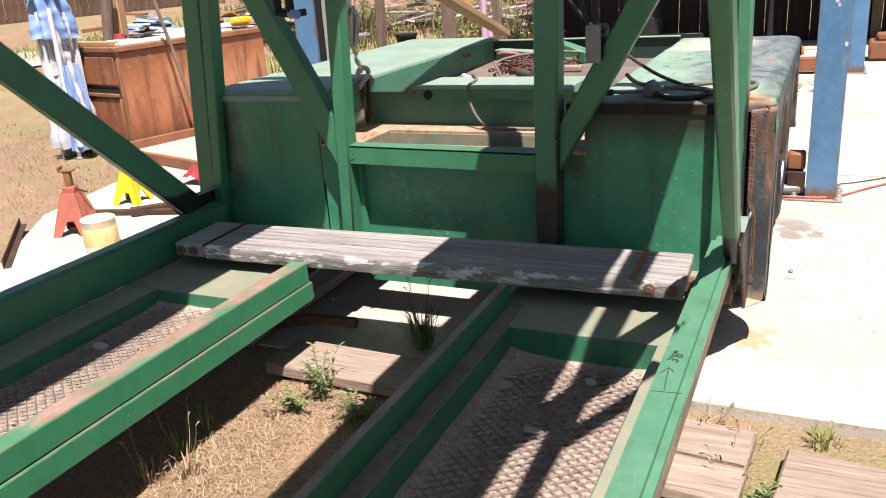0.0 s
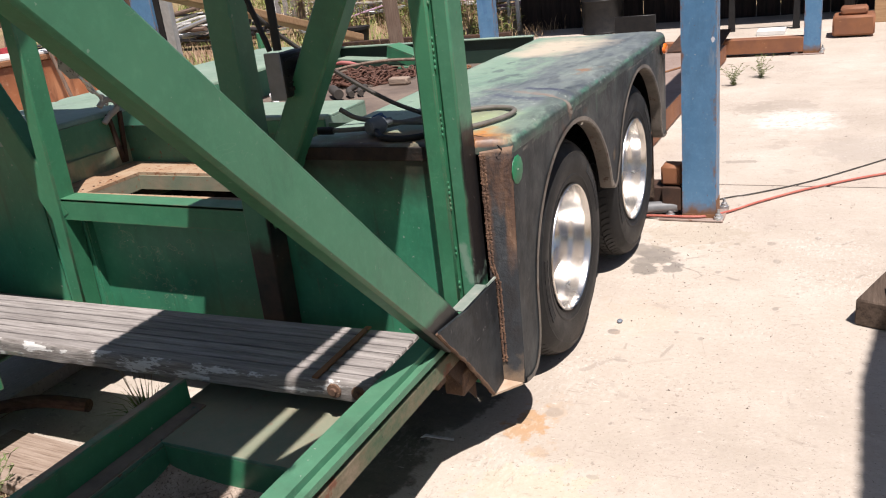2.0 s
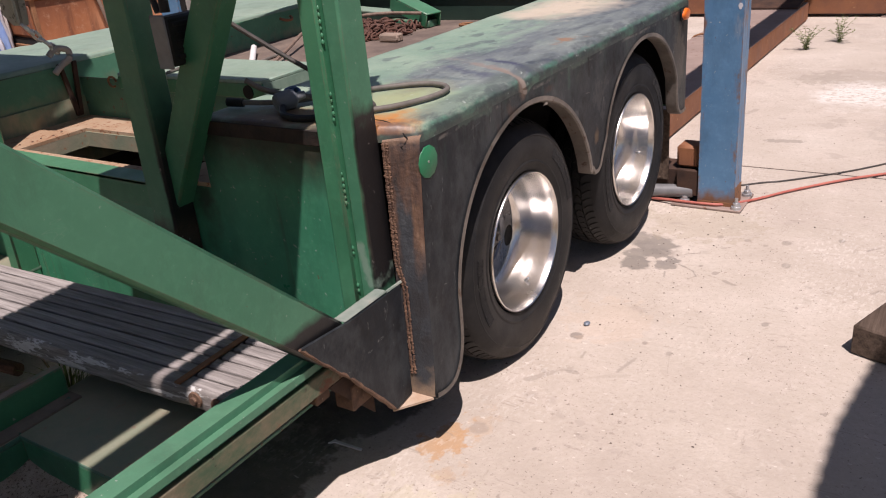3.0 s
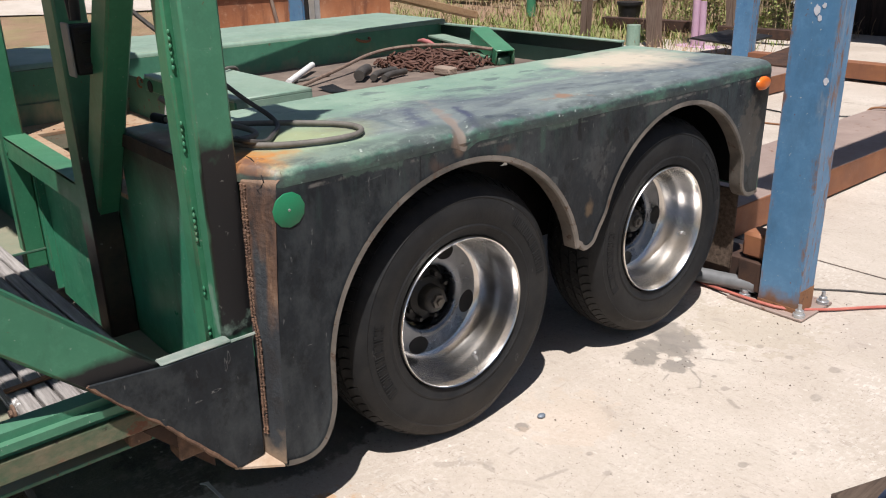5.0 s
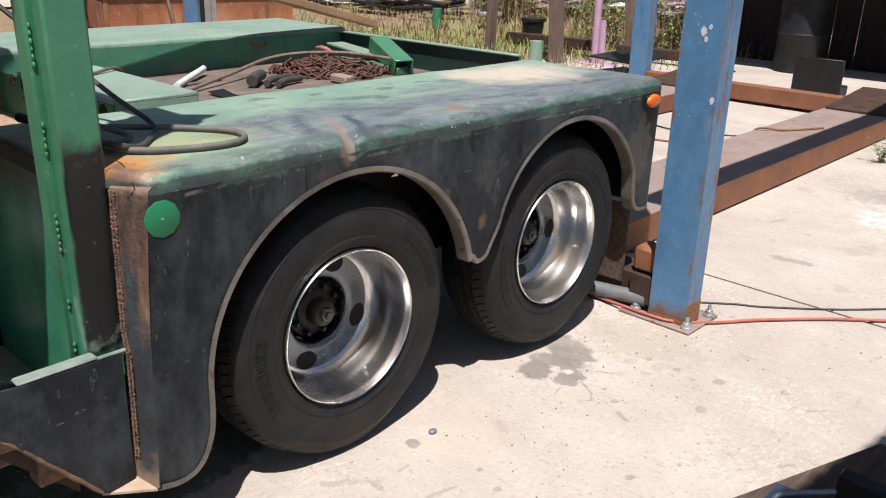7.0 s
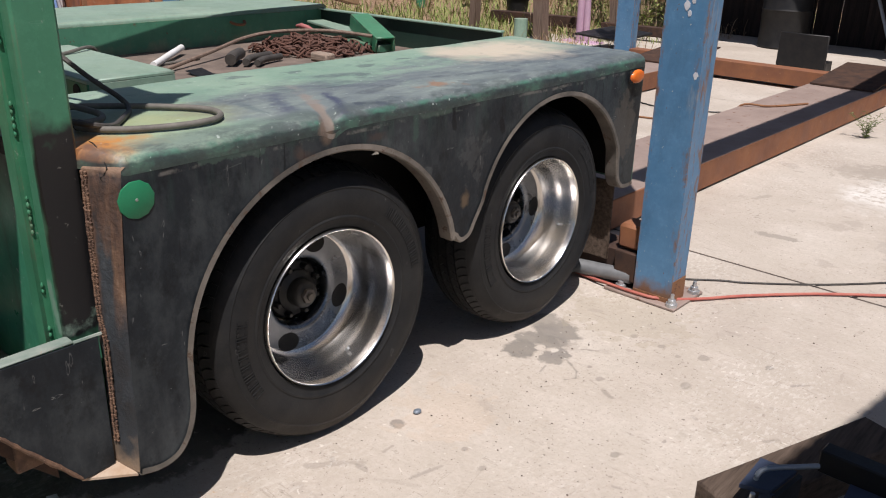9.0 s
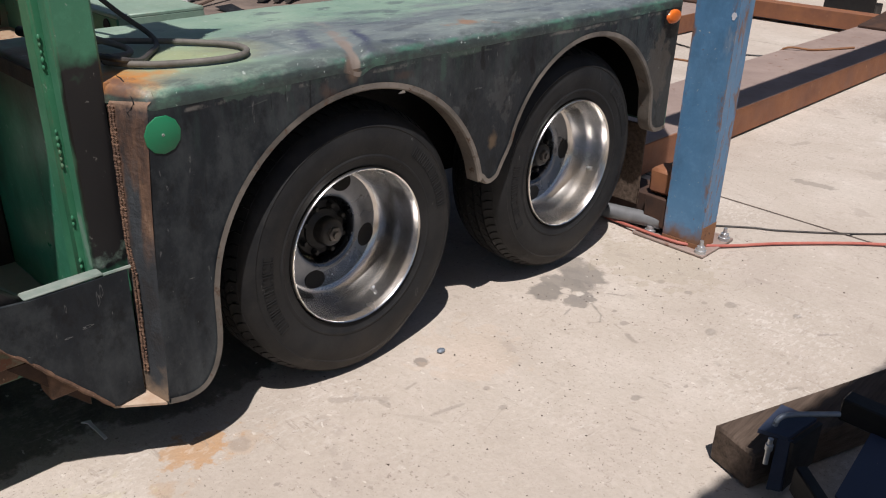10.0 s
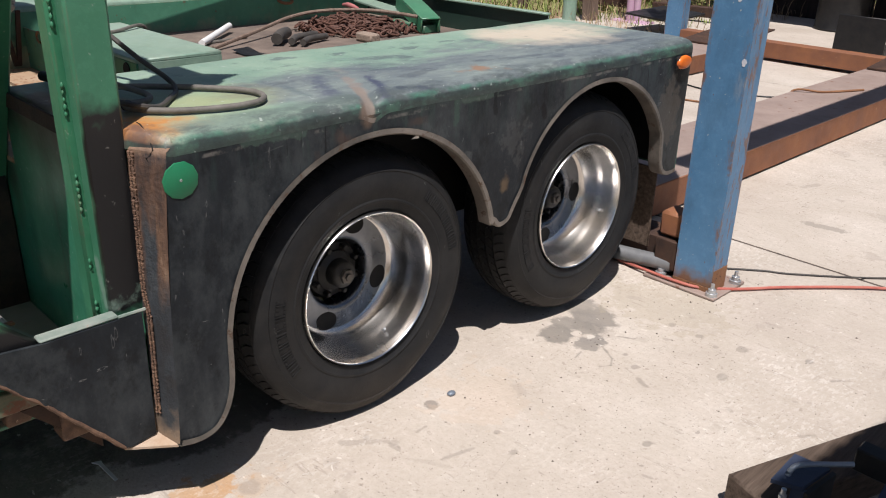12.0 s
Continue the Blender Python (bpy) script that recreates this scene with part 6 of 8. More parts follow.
def edge_at(u, v):
    y, z = EDGE_RING[v]
    return PM @ Vector((u, y + 0.0035 * wob(u, v, 1.0, 17) + 0.003 * wob(u, v, 4.0, 5), z + 0.003 * wob(u, v, 2.0, 9)))


sheet(bm, edge_at, span(-0.845, 0.984, 150), range(len(EDGE_RING)))
part("front_edge", bm, PLANK_EDGE, plank, "split edge with flaking white paint", 60)
end = part("end_block", one_box(-0.995, -0.850, -0.146, 0.141, -0.030, 0.026, 0.008, PM), PLANK, plank)
part("strap", one_box(-0.852, -0.843, -0.15, 0.145, 0.020, 0.0275, 0.001, PM), RUST_DARK, plank)
part("rust_strap", one_box(0.818, 0.836, -0.149, 0.142, 0.0245, 0.031, 0.002, PM), RUST, plank, "thin rusted steel strip")
for x in (0.880, 0.950, -0.900, -0.962):
    m = PM @ Matrix.Translation((x, -0.150, -0.002)) @ Matrix.Rotation(radians(90), 4, "X")
    b = part("bolt", lathe(bmesh.new(), [(0.001, 0.010), (0.009, 0.010), (0.010, 0.004), (0.019, 0.003), (0.020, -0.002)], 14, m), WELD_RUST, plank)

# ---------- marker writing on the near rail ----------
note = thing("rail_marking", (-0.13, -1.1, 0.4665), "handwritten black marker note reading 3'8 with an arrow", "writing")


def stroke(name, pts, r=0.0011):
    part(name, tube(bmesh.new(), [(x, y, 0.4668) for x, y in pts], r, 5), INK, note)


stroke("line", [(-0.161, -1.172), (-0.094, -1.165)])
stroke("arrow_shaft", [(-0.134, -1.160), (-0.139, -1.10), (-0.142, -1.05)])
stroke("arrow_head", [(-0.155, -1.080), (-0.142, -1.05), (-0.128, -1.070)])
txt = bpy.data.curves.new("measure_text", "FONT")
txt.body = "3'8\""
txt.size = 0.040
txt.extrude = 0.0004
to = new("figures", txt)
to.data.materials.append(INK)
to.parent = note
to.matrix_parent_inverse = WORLD_OF[note].inverted()
to.matrix_basis = Matrix.Translation((-0.128, -1.022, 0.4672)) @ Matrix.Rotation(radians(78), 4, "Z")

# ---------- things on the trailer ----------
# air hose loop on the fender
ctrl = [(-0.50, 0.10, 0.99), (-0.47, 0.14, 0.955), (-0.40, 0.20, 0.93), (-0.30, 0.235, 0.918), (-0.245, 0.215, 0.916), (-0.235, 0.16, 0.915), (-0.19, 0.16, 0.914), (-0.125, 0.225, 0.914), (-0.088, 0.325, 0.914), (-0.092, 0.40, 0.914),
        (-0.135, 0.442, 0.914), (-0.205, 0.44, 0.914), (-0.30, 0.37, 0.914), (-0.38, 0.27, 0.916), (-0.43, 0.19, 0.918), (-0.50, 0.15, 0.920), (-0.56, 0.13, 0.922)]
hose = thing("air_hose", (-0.2, 0.3, 0.905), "looped grey rubber hose lying on the fender", "hose")
part("tube", tube(bmesh.new(), curve_points(ctrl, 8), 0.0072, 10), HOSE, hose)
part("coupling", tube(bmesh.new(), [(-0.555, 0.131, 0.922), (-0.60, 0.118, 0.924)], [0.012, 0.012], 10), BLACK_STEEL, hose, "black hose coupling")
part("clamp", tube(bmesh.new(), [(-0.236, 0.165, 0.915), (-0.225, 0.155, 0.915)], 0.011, 10), BLACK_STEEL, hose)
hose2 = thing("electric_cable", (-0.5, 0.3, 0.9), "black cable hanging from the frame onto the fender", "cable")
part("lead", tube(bmesh.new(), curve_points([(-0.72, 0.035, 1.30), (-0.66, 0.12, 1.19), (-0.56, 0.22, 1.07), (-0.45, 0.29, 0.975), (-0.37, 0.325, 0.930), (-0.31, 0.315, 0.913), (-0.25, 0.27, 0.912), (-0.19, 0.215, 0.912), (-0.165, 0.16, 0.926), (-0.20, 0.13, 0.932)], 7), 0.0065, 8), CABLE, hose2)
knot = thing("cable_connector", (-0.42, 0.15, 0.905), "blue-grey rubber trailer connector lying among the cables", "connector")
part("body", lathe(bmesh.new(), [(0.001, -0.034), (0.018, -0.034), (0.024, -0.028), (0.026, 0.012), (0.021, 0.020), (0.012, 0.026), (0.010, 0.048), (0.001, 0.050)], 18, Matrix.Translation((-0.415, 0.150, 0.932)) @ Matrix.Rotation(radians(62), 4, "Z") @ Matrix.Rotation(radians(84), 4, "Y")), CONNECTOR, knot)
part("cord", tube(bmesh.new(), curve_points([(-0.40, 0.185, 0.93), (-0.43, 0.21, 0.945), (-0.455, 0.20, 0.935), (-0.44, 0.175, 0.950), (-0.42, 0.19, 0.955), (-0.445, 0.22, 0.935)], 4), 0.0045, 7), BLUE_CORD, knot, "knotted blue cord")
part("lead", tube(bmesh.new(), curve_points([(-0.40, 0.115, 0.922), (-0.36, 0.075, 0.915), (-0.30, 0.070, 0.912), (-0.25, 0.10, 0.912), (-0.235, 0.14, 0.914)], 6), 0.009, 9), BLACK_STEEL, knot)
# thin grey line draped over the hatch lid
line = thing("grey_line", (-1.2, 0.5, 0.9), "thin grey rope draped over the hatch lid onto the ledge", "rope")
part("strand", tube(bmesh.new(), curve_points([(-1.45, 1.20, 0.807), (-1.41, 0.95, 0.807), (-1.37, 0.78, 0.83), (-1.35, 0.73, 0.902), (-1.28, 0.60, 0.902), (-1.255, 0.445, 0.895), (-1.24, 0.415, 0.84), (-1.19, 0.38, 0.77), (-1.12, 0.36, 0.735), (-1.0, 0.37, 0.731), (-0.86, 0.38, 0.731)], 7), 0.006, 8), HOSE, line)
single("brass_clip", tube(bmesh.new(), [(-1.53 + 0.022 * math.cos(a), 0.438, 0.865 + 0.018 * math.sin(a)) for a in span(0, 5.2, 12)], 0.004, 6), RUST, "small rusty ring clip hooked on the hatch lid", "clip")

# chain pile
LINK = plain("rusty_chain", (0.060, 0.028, 0.021), (0.15, 0.070, 0.048), 30, 0.75, 0.2, 0.3)


def link_mesh():
    pts = []
    for k in range(14):
        a = 2 * math.pi * k / 14
        pts.append((0.017 * math.cos(a) + (0.008 if math.cos(a) > 0 else -0.008), 0.0105 * math.sin(a), 0))
    return tube(bmesh.new(), pts, 0.0045, 6, closed=True)


link_data = mesh_of("link", link_mesh(), LINK)
rnd = random.Random(7)
for c in range(3):
    ch = thing("chain", (-1.37, 1.68, 0.80), "heap of heavy rusty steel chain on the deck", "chain", "chains on the deck")
    for k in range(98):
        a = k * 0.29 + c * 2.1
        r = 0.05 + 0.12 * ((k * 0.618 + c * 0.31) % 1.0)
        x = -1.35 + 0.05 * (c - 1) + 1.05 * r * math.cos(a) + rnd.uniform(-0.02, 0.02)
        y = 1.68 + 0.05 * (c - 1) + 1.15 * r * math.sin(a) + rnd.uniform(-0.02, 0.02)
        h = 0.065 * max(0.05, 1 - (r / 0.18) ** 1.6)
        ob = new("link", link_data)
        ob.parent = ch
        ob.matrix_parent_inverse = WORLD_OF[ch].inverted()
        ob.matrix_basis = Matrix.LocRotScale((x, y, 0.809 + rnd.random() * h), Euler((rnd.uniform(-1.2, 1.2), rnd.uniform(-0.6, 0.6), a + 1.57 + rnd.uniform(-0.5, 0.5))), None)

# green bracket, hoses, tubes and scrap on the deck
br = thing("green_bracket", (-1.25, 1.92, 0.80), "loose green steel channel bracket with a chain lying on the deck", "bracket")
DM = Matrix.Translation((-1.24, 1.93, 0.868)) @ Matrix.Rotation(radians(-18), 4, "Z") @ Matrix.Rotation(radians(15), 4, "Y")
part("channel", box(box(box(bmesh.new(), -0.14, 0.14, -0.045, 0.045, 0.028, 0.036, 0.003, DM), -0.14, 0.14, -0.045, -0.037, -0.03, 0.030, 0.003, DM), -0.14, 0.14, 0.037, 0.045, -0.03, 0.03, 0.003, DM), GREEN, br)
part("foot", one_box(-1.42, -1.12, 1.86, 1.96, 0.801, 0.835, 0.004, None), GREEN_OLD, br)
part("ring", tube(bmesh.new(), [(-0.94 + 0.035 * math.cos(a), 1.90 + 0.03 * math.sin(a), 0.812) for a in span(0, 2 * math.pi - 0.5, 12)], 0.006, 6), RUST, br, "small rusty ring")
part("plate", beam(bmesh.new(), (-1.70, 1.99, 0.875), (-1.34, 1.93, 0.86), 0.09, 0.010, 0.002), GREEN_PALE, br)
for ctrl, r in (([(-1.225, 1.195, 0.828), (-1.27, 1.24, 0.832), (-1.33, 1.31, 0.830)], 0.022), ([(-1.185, 1.235, 0.820), (-1.24, 1.30, 0.824), (-1.27, 1.41, 0.822)], 0.014), ([(-1.155, 1.265, 0.818), (-1.20, 1.33, 0.820), (-1.23, 1.43, 0.818)], 0.013)):
    pts = curve_points(ctrl, 5)
    mouth = [pts[0] + (pts[1] - pts[0]) * 0.8, pts[0] + (pts[1] - pts[0]) * 0.02, pts[0]]
    bm = tube(bmesh.new(), mouth + pts[1:], [r * 0.7, r * 0.78, r] + [r] * (len(pts) - 1), 14)
    single("rubber_pipe", bm, CABLE, "short length of black rubber pipe on the deck", "pipe", "rubber pipes on the deck")
single("white_tube", tube(bmesh.new(), [(-1.37, 0.96, 0.815), (-1.607, 1.218, 0.83)], 0.013, 12), WHITE, "white plastic tube lying on the deck", "tube")
single("iron_bar", tube(bmesh.new(), curve_points([(-1.27, 0.95, 0.812), (-1.40, 1.22, 0.835), (-1.52, 1.48, 0.86), (-1.45, 1.62, 0.88), (-1.30, 1.75, 0.885), (-1.15, 1.85, 0.87)], 6), 0.0075, 8), POST_WOOD, "long bent brown rod resting on the chain heap", "bar")
single("rubber_flap", sheet(bmesh.new(), lambda u, v: Vector((-1.13 + u, 1.02 + v, 0.804 + 0.05 * abs(u) * 8 * (0.5 + v * 3) * 0.6)), span(-0.08, 0.06, 6), span(-0.03, 0.04, 4)), RUBBER, "curled scrap of black rubber", "scrap")
single("pink_tool", tube(bmesh.new(), [(-1.65, 1.84, 0.868), (-1.60, 1.83, 0.874), (-1.55, 1.82, 0.872), (-1.49, 1.81, 0.865)], [0.006, 0.011, 0.011, 0.005], 10), FADED_RED, "faded red handled tool lying on the chains", "tool")
single("wood_chip", one_box(-1.16, -1.06, 1.52, 1.57, 0.801, 0.835, 0.006), TIE, "broken wood offcut among the chains", "offcut")
# pull ring on the inner wall
single("pull_ring", tube(bmesh.new(), [(XL + 0.008 + 0.03 * math.sin(a), 1.59 + 0.035 * math.cos(a), 0.895 - 0.012 * math.sin(a)) for a in span(0, math.pi, 10)], 0.0065, 8), RUST, "rusty pull ring on the inner fender wall", "ring")
GREY_SHEET = plain("dull_grey_sheet", (0.30, 0.31, 0.30), (0.46, 0.47, 0.46), 9, 0.42, 0.5, 0.4, 25, 0.01, fleck=(0.16, 0.17, 0.16), fleck_at=0.56)
BRIGHT_CHAIN = plain("bright_chain_steel", (0.62, 0.62, 0.60), (0.75, 0.75, 0.73), 40, 0.35, 0.6, 0.1, fleck=(0.30, 0.27, 0.24), fleck_at=0.60)
# tie-down hook with ratchet strap
tie = thing("tie_down", (-1.74, 0.41, 0.72), "ratchet strap with a steel hook clipped to a rusty bracket", "ratchet strap")
part("bracket", prism(prism(bmesh.new(), [(XL + 0.005, 0.385, 0.93), (XL + 0.005, 0.40, 0.93), (XL + 0.005, 0.425, 0.735), (XL + 0.005, 0.41, 0.735)], (0.012, 0, 0)), [(XL + 0.005, 0.445, 0.93), (XL + 0.005, 0.46, 0.93), (XL + 0.005, 0.435, 0.735), (XL + 0.005, 0.42, 0.735)], (0.012, 0, 0)), RUST_DARK, tie)
part("hook", tube(bmesh.new(), curve_points([(-1.752, 0.37, 0.90), (-1.745, 0.40, 0.925), (-1.735, 0.43, 0.945), (-1.735, 0.43, 0.975), (-1.742, 0.39, 0.985), (-1.745, 0.36, 0.965)], 5), 0.0115, 10), STONE, tie, "worn steel hook")
for k, (a, b) in enumerate((((-1.750, 0.405, 0.968), (-1.741, 0.372, 1.005)), ((-1.744, 0.380, 0.996), (-1.732, 0.338, 1.034)), ((-1.735, 0.345, 1.026), (-1.712, 0.300, 1.062)), ((-1.716, 0.308, 1.056), (-1.690, 0.262, 1.092)))):
    a, b = Vector(a), Vector(b)
    d = (b - a).normalized()
    s = d.cross(Vector((0.3, 1, 0.2) if k % 2 else (1, 0.2, 0.4))).normalized()
    c = (a + b) / 2
    hl = (b - a).length / 2
    part("chain_link", tube(bmesh.new(), [c + d * hl * math.cos(q) + s * 0.013 * math.sin(q) for q in span(0, 2 * math.pi * 11 / 12, 11)], 0.0055, 7, closed=True), BRIGHT_CHAIN, tie)
part("ratchet_plate", prism(bmesh.new(), [(-1.787, 0.255, 1.247), (-1.762, 0.262, 1.262), (-1.722, 0.25, 1.222), (-1.684, 0.255, 1.257), (-1.664, 0.258, 1.205), (-1.690, 0.268, 1.110), (-1.701, 0.27, 1.088), (-1.752, 0.268, 1.088), (-1.785, 0.258, 1.130), (-1.762, 0.25, 1.178)], (0.008, 0.018, 0)), GREY_SHEET, tie, "dull grey folded ratchet body")
part("ratchet_rib", beam(bmesh.new(), (-1.676, 0.245, 1.25), (-1.700, 0.258, 1.10), 0.010, 0.014, 0.003), GALV, tie)
part("ratchet_handle", beam(bmesh.new(), (-1.765, 0.243, 1.215), (-1.735, 0.243, 1.265), 0.03, 0.012, 0.003), WHITE, tie)
part("strap", beam(bmesh.new(), (-1.690, 0.245, 1.225), (-1.585, 0.01, 1.75), 0.050, 0.004, 0.001, (1, 0, 0)), GALV, tie)
part("strap_tail", beam(bmesh.new(), (-1.640, 0.20, 1.36), (-1.555, 0.0, 1.75), 0.022, 0.004, 0.001, (1, 0, 0)), STRAP, tie, "orange strap end")

# work lamp on the left diagonal
wl = thing("work_light", (-1.775, -0.12, 1.30), "dusty black rectangular work light on the frame", "work light")
LM = Matrix.Translation((-1.765, -0.13, 1.385)) @ Matrix.Rotation(radians(-6), 4, "Z")
bm = bmesh.new()
box(bm, -0.098, 0.098, -0.03, 0.055, -0.062, 0.062, 0.024, LM, 4)
part("housing", bm, BLACK_STEEL, wl)
part("lens", one_box(-0.086, 0.086, -0.040, -0.018, -0.052, 0.052, 0.010, LM, 3), GLASS_LENS, wl, "grimy clear lens")
part("bracket", one_box(-0.03, -0.016, -0.01, 0.03, -0.13, -0.06, 0.003, LM), BLACK_STEEL, wl)
part("bracket", one_box(0.03, 0.044, -0.01, 0.03, -0.12, -0.06, 0.003, LM), BLACK_STEEL, wl)
part("arm", tube(bmesh.new(), [(-1.79, -0.12, 1.265), (-1.74, -0.10, 1.255), (-1.70, -0.06, 1.26)], 0.014, 10), BLACK_STEEL, wl)
part("knob", tube(bmesh.new(), [(-1.73, -0.125, 1.26), (-1.69, -0.13, 1.255)], 0.017, 10), TARP_BLUE, wl, "blue wire connector")
# small lamp box on the right diagonal
sl = thing("flood_lamp", (-0.57, -0.05, 1.06), "small black lamp box clamped to the frame with a steel cover", "lamp")
part("housing", one_box(-0.597, -0.552, -0.064, 0.060, 1.056, 1.172, 0.006), BLACK_STEEL, sl)
part("face", one_box(-0.602, -0.550, -0.070, -0.0645, 1.052, 1.178, 0.003), GREY_CAST, sl, "dull grey cover plate")
for z in (1.072, 1.148):
    part("window_rim", one_box(-0.552, -0.547, -0.048, 0.046, z, z + 0.011, 0.002), BLACK_STEEL, sl)
for k in range(3):
    part("fin", one_box(-0.552, -0.548, -0.044, 0.042, 1.092 + 0.018 * k, 1.097 + 0.018 * k, 0.001), BLACK_STEEL, sl)
part("hinge_arm", one_box(-0.557, -0.48, 0.0, 0.018, 1.10, 1.12, 0.003), BLACK_STEEL, sl)
part("stalk", tube(bmesh.new(), [(-0.575, -0.04, 1.18), (-0.585, -0.02, 1.45), (-0.58, 0.0, 1.75)], 0.012, 10), BLACK_STEEL, sl)
part("stalk", tube(bmesh.new(), [(-0.60, -0.04, 1.18), (-0.68, -0.03, 1.40), (-0.74, -0.02, 1.6)], 0.008, 8), BLACK_STEEL, sl)

# lumber leaning on the back corner
single("leaning_board", beam(bmesh.new(), (-1.77, 2.30, 0.945), (-1.485, 0.02, 1.478), 0.075, 0.036, 0.004), LUMBER, "long yellow lumber board leaning from the back rail to an upright", "board")

# ---------- four-post lift ----------
lift = thing("four_post_lift", (-1.4, 4.5, 0), "blue four-post vehicle lift with rusty runways", "vehicle lift")


def rusty_blue(x0, x1):
    m, n, l, p = nodes_of("blue_lift_enamel_streaked")
    c = enamel(n, l, (0.06, 0.165, 0.30), (0.095, 0.215, 0.36), 0.665, 0.12, 1.0, 0.8, 0.014)
    dark = ramp(n, l, noise_node(n, l, 7.0, 6.0, 0.7, (1, 1, 0.3), (2, 5, 1)), [(0.56, 0.0), (0.66, 0.5)])
    c = mix(n, l, dark, c, (0.03, 0.09, 0.22))
    near = calc(n, l, "ADD", band(n, l, 0, x1 - 0.030, x1 - 0.002, 0.010, 18.0), calc(n, l, "SUBTRACT", 1.0, band(n, l, 0, x0 + 0.004, x0 + 0.02, 0.010, 18.0)), clamp=True)
    streak = ramp(n, l, noise_node(n, l, 30.0, 6.0, 0.72, (1, 1, 0.22), (5, 5, 2)), [(0.54, 0.0), (0.60, 0.9)])
    c = mix(n, l, calc(n, l, "MULTIPLY", near, streak), c, (0.17, 0.085, 0.05))
    pale = ramp(n, l, noise_node(n, l, 12.0, 6.0, 0.7, (1, 1, 0.2), (9, 5, 6)), [(0.55, 0.0), (0.63, 0.55)])
    c = mix(n, l, calc(n, l, "MULTIPLY", band(n, l, 0, x1 - 0.05, x1 - 0.02, 0.004, 18.0), pale), c, (0.24, 0.29, 0.35))
    c = mix(n, l, calc(n, l, "SUBTRACT", 1.0, band(n, l, 2, 0.03, 0.10, 0.03, 22.0)), c, (0.16, 0.085, 0.05))
    finish(n, l, p, c, 0.45, 0.0, 0.2, 45.0, 0.004)
    return m


def column(x0, x1, y0, y1, s):
    t = 0.008
    out = [(x0 + 0.05, y1), (x0, y1), (x0, y0), (x1, y0), (x1, y1), (x1 - 0.05, y1), (x1 - 0.05, y1 - t), (x1 - t, y1 - t), (x1 - t, y0 + t), (x0 + t, y0 + t), (x0 + t, y1 - t), (x0 + 0.05, y1 - t)]
    bm = prism(bmesh.new(), [(x, y, 0.012) for x, y in out], (0, 0, 2.6))
    c = part("column", bm, rusty_blue(x0, x1), lift, "chipped sky-blue enamelled steel column")
    part("column_foot", box(box(bmesh.new(), x0 - 0.001, x1 + 0.001, y0 - 0.002, y0, 0.012, 0.03 + 0.0, 0.0), x1, x1 + 0.002, y0, y1, 0.012, 0.10, 0.0), RUST, c)
    part("base_plate", one_box(x0 - 0.11, x1 + 0.035, y0 - 0.035, y1 + 0.10, 0.001, 0.012, 0.003), RUNWAY, c, "worn steel base plate")
    for bx, by in ((x0 - 0.06, y0 + 0.012), (x1 + 0.012, y0 - 0.012), (x1 + 0.015, y1 + 0.06), (x0 - 0.06, y1 + 0.06)):
        part("anchor_bolt", lathe(bmesh.new(), [(0.001, 0.048), (0.007, 0.048), (0.008, 0.028), (0.015, 0.026), (0.016, 0.013), (0.022, 0.012), (0.022, 0.0)], 10, Matrix.Translation((bx, by, 0.012))), GALV, c)
    return c


column(0.08, 0.238, 2.065, 2.165, 1)
c = column(-3.20, -3.04, 2.05, 2.16, 1)
part("lock_ladder", one_box(-3.03, -2.985, 2.06, 2.075, 0.02, 2.6, 0.002), BLACK_STEEL, c, "dark slotted lock ladder")
part("ladder_rail", one_box(-2.98, -2.91, 2.06, 2.10, 0.02, 2.6, 0.004), GALV, c)
column(-3.05, -2.86, 6.95, 7.06, 1)
c = column(0.33, 0.48, 6.95, 7.06, 1)
# white splatter where paint has flaked
bm = bmesh.new()
for cx, cz, s in ((0.160, 1.085, 0.9), (0.183, 1.10, 0.55), (0.172, 1.06, 0.6), (0.222, 0.86, 0.75)):
    prism(bm, [(cx + 0.011 * s * math.cos(a) * (1 + 0.6 * wob(a, cz * 9, 0, 2)), 2.0635, cz + 0.018 * s * math.sin(a) * (1 + 0.6 * wob(a, 5, cx * 9, 2))) for a in span(0, 5.9, 13)], (0, 0.001, 0))
tagged(part("paint_scar", bm, TARP_GREY, lift, "pale bare scars in the paint"), kind="stuff")
for x0, x1, y1 in ((-0.87, -0.355, 6.75), (-2.53, -2.015, 6.75)):
    r = part("runway", one_box(x0, x1, 2.35, y1, 0.146, 0.160, 0.003), RUNWAY, lift, "worn steel runway deck")
    part("runway_side", one_box(x1 - 0.006, x1 + 0.004, 2.35, y1, 0.012, 0.158, 0.003), RUST_BEAM, r, "orange rusty side channel")
    part("runway_side", one_box(x0 - 0.004, x0 + 0.006, 2.35, y1, 0.012, 0.158, 0.003), RUST_BEAM, r)
    part("end_stop", one_box(x0, x1, 2.34, 2.352, 0.02, 0.162, 0.003), RUST, r)
    ramp_bm = prism(bmesh.new(), [(x0 + 0.02, 6.35, 0.165), (x1 - 0.01, 6.35, 0.165), (x1 - 0.01, 7.2, 0.24), (x0 + 0.02, 7.2, 0.24)], (0, 0, 0.012))
    part("ramp", ramp_bm, RUST_DARK, lift, "dark rusty folded ramp plate")
part("cross_beam", one_box(-2.86, 0.33, 6.93, 7.08, 0.03, 0.17, 0.004), RUST_BEAM, lift, "rusty cross beam")
part("cross_beam", one_box(-3.03, 0.06, 2.10, 2.24, 0.03, 0.15, 0.004), RUST_DARK, lift)
# unseen bar added overhead to cast the shadow band along the runway
part("runway_shade_bar", one_box(0.23, 0.40, 2.15, 6.97, 2.58, 2.62, 0.003), BLUE, lift)
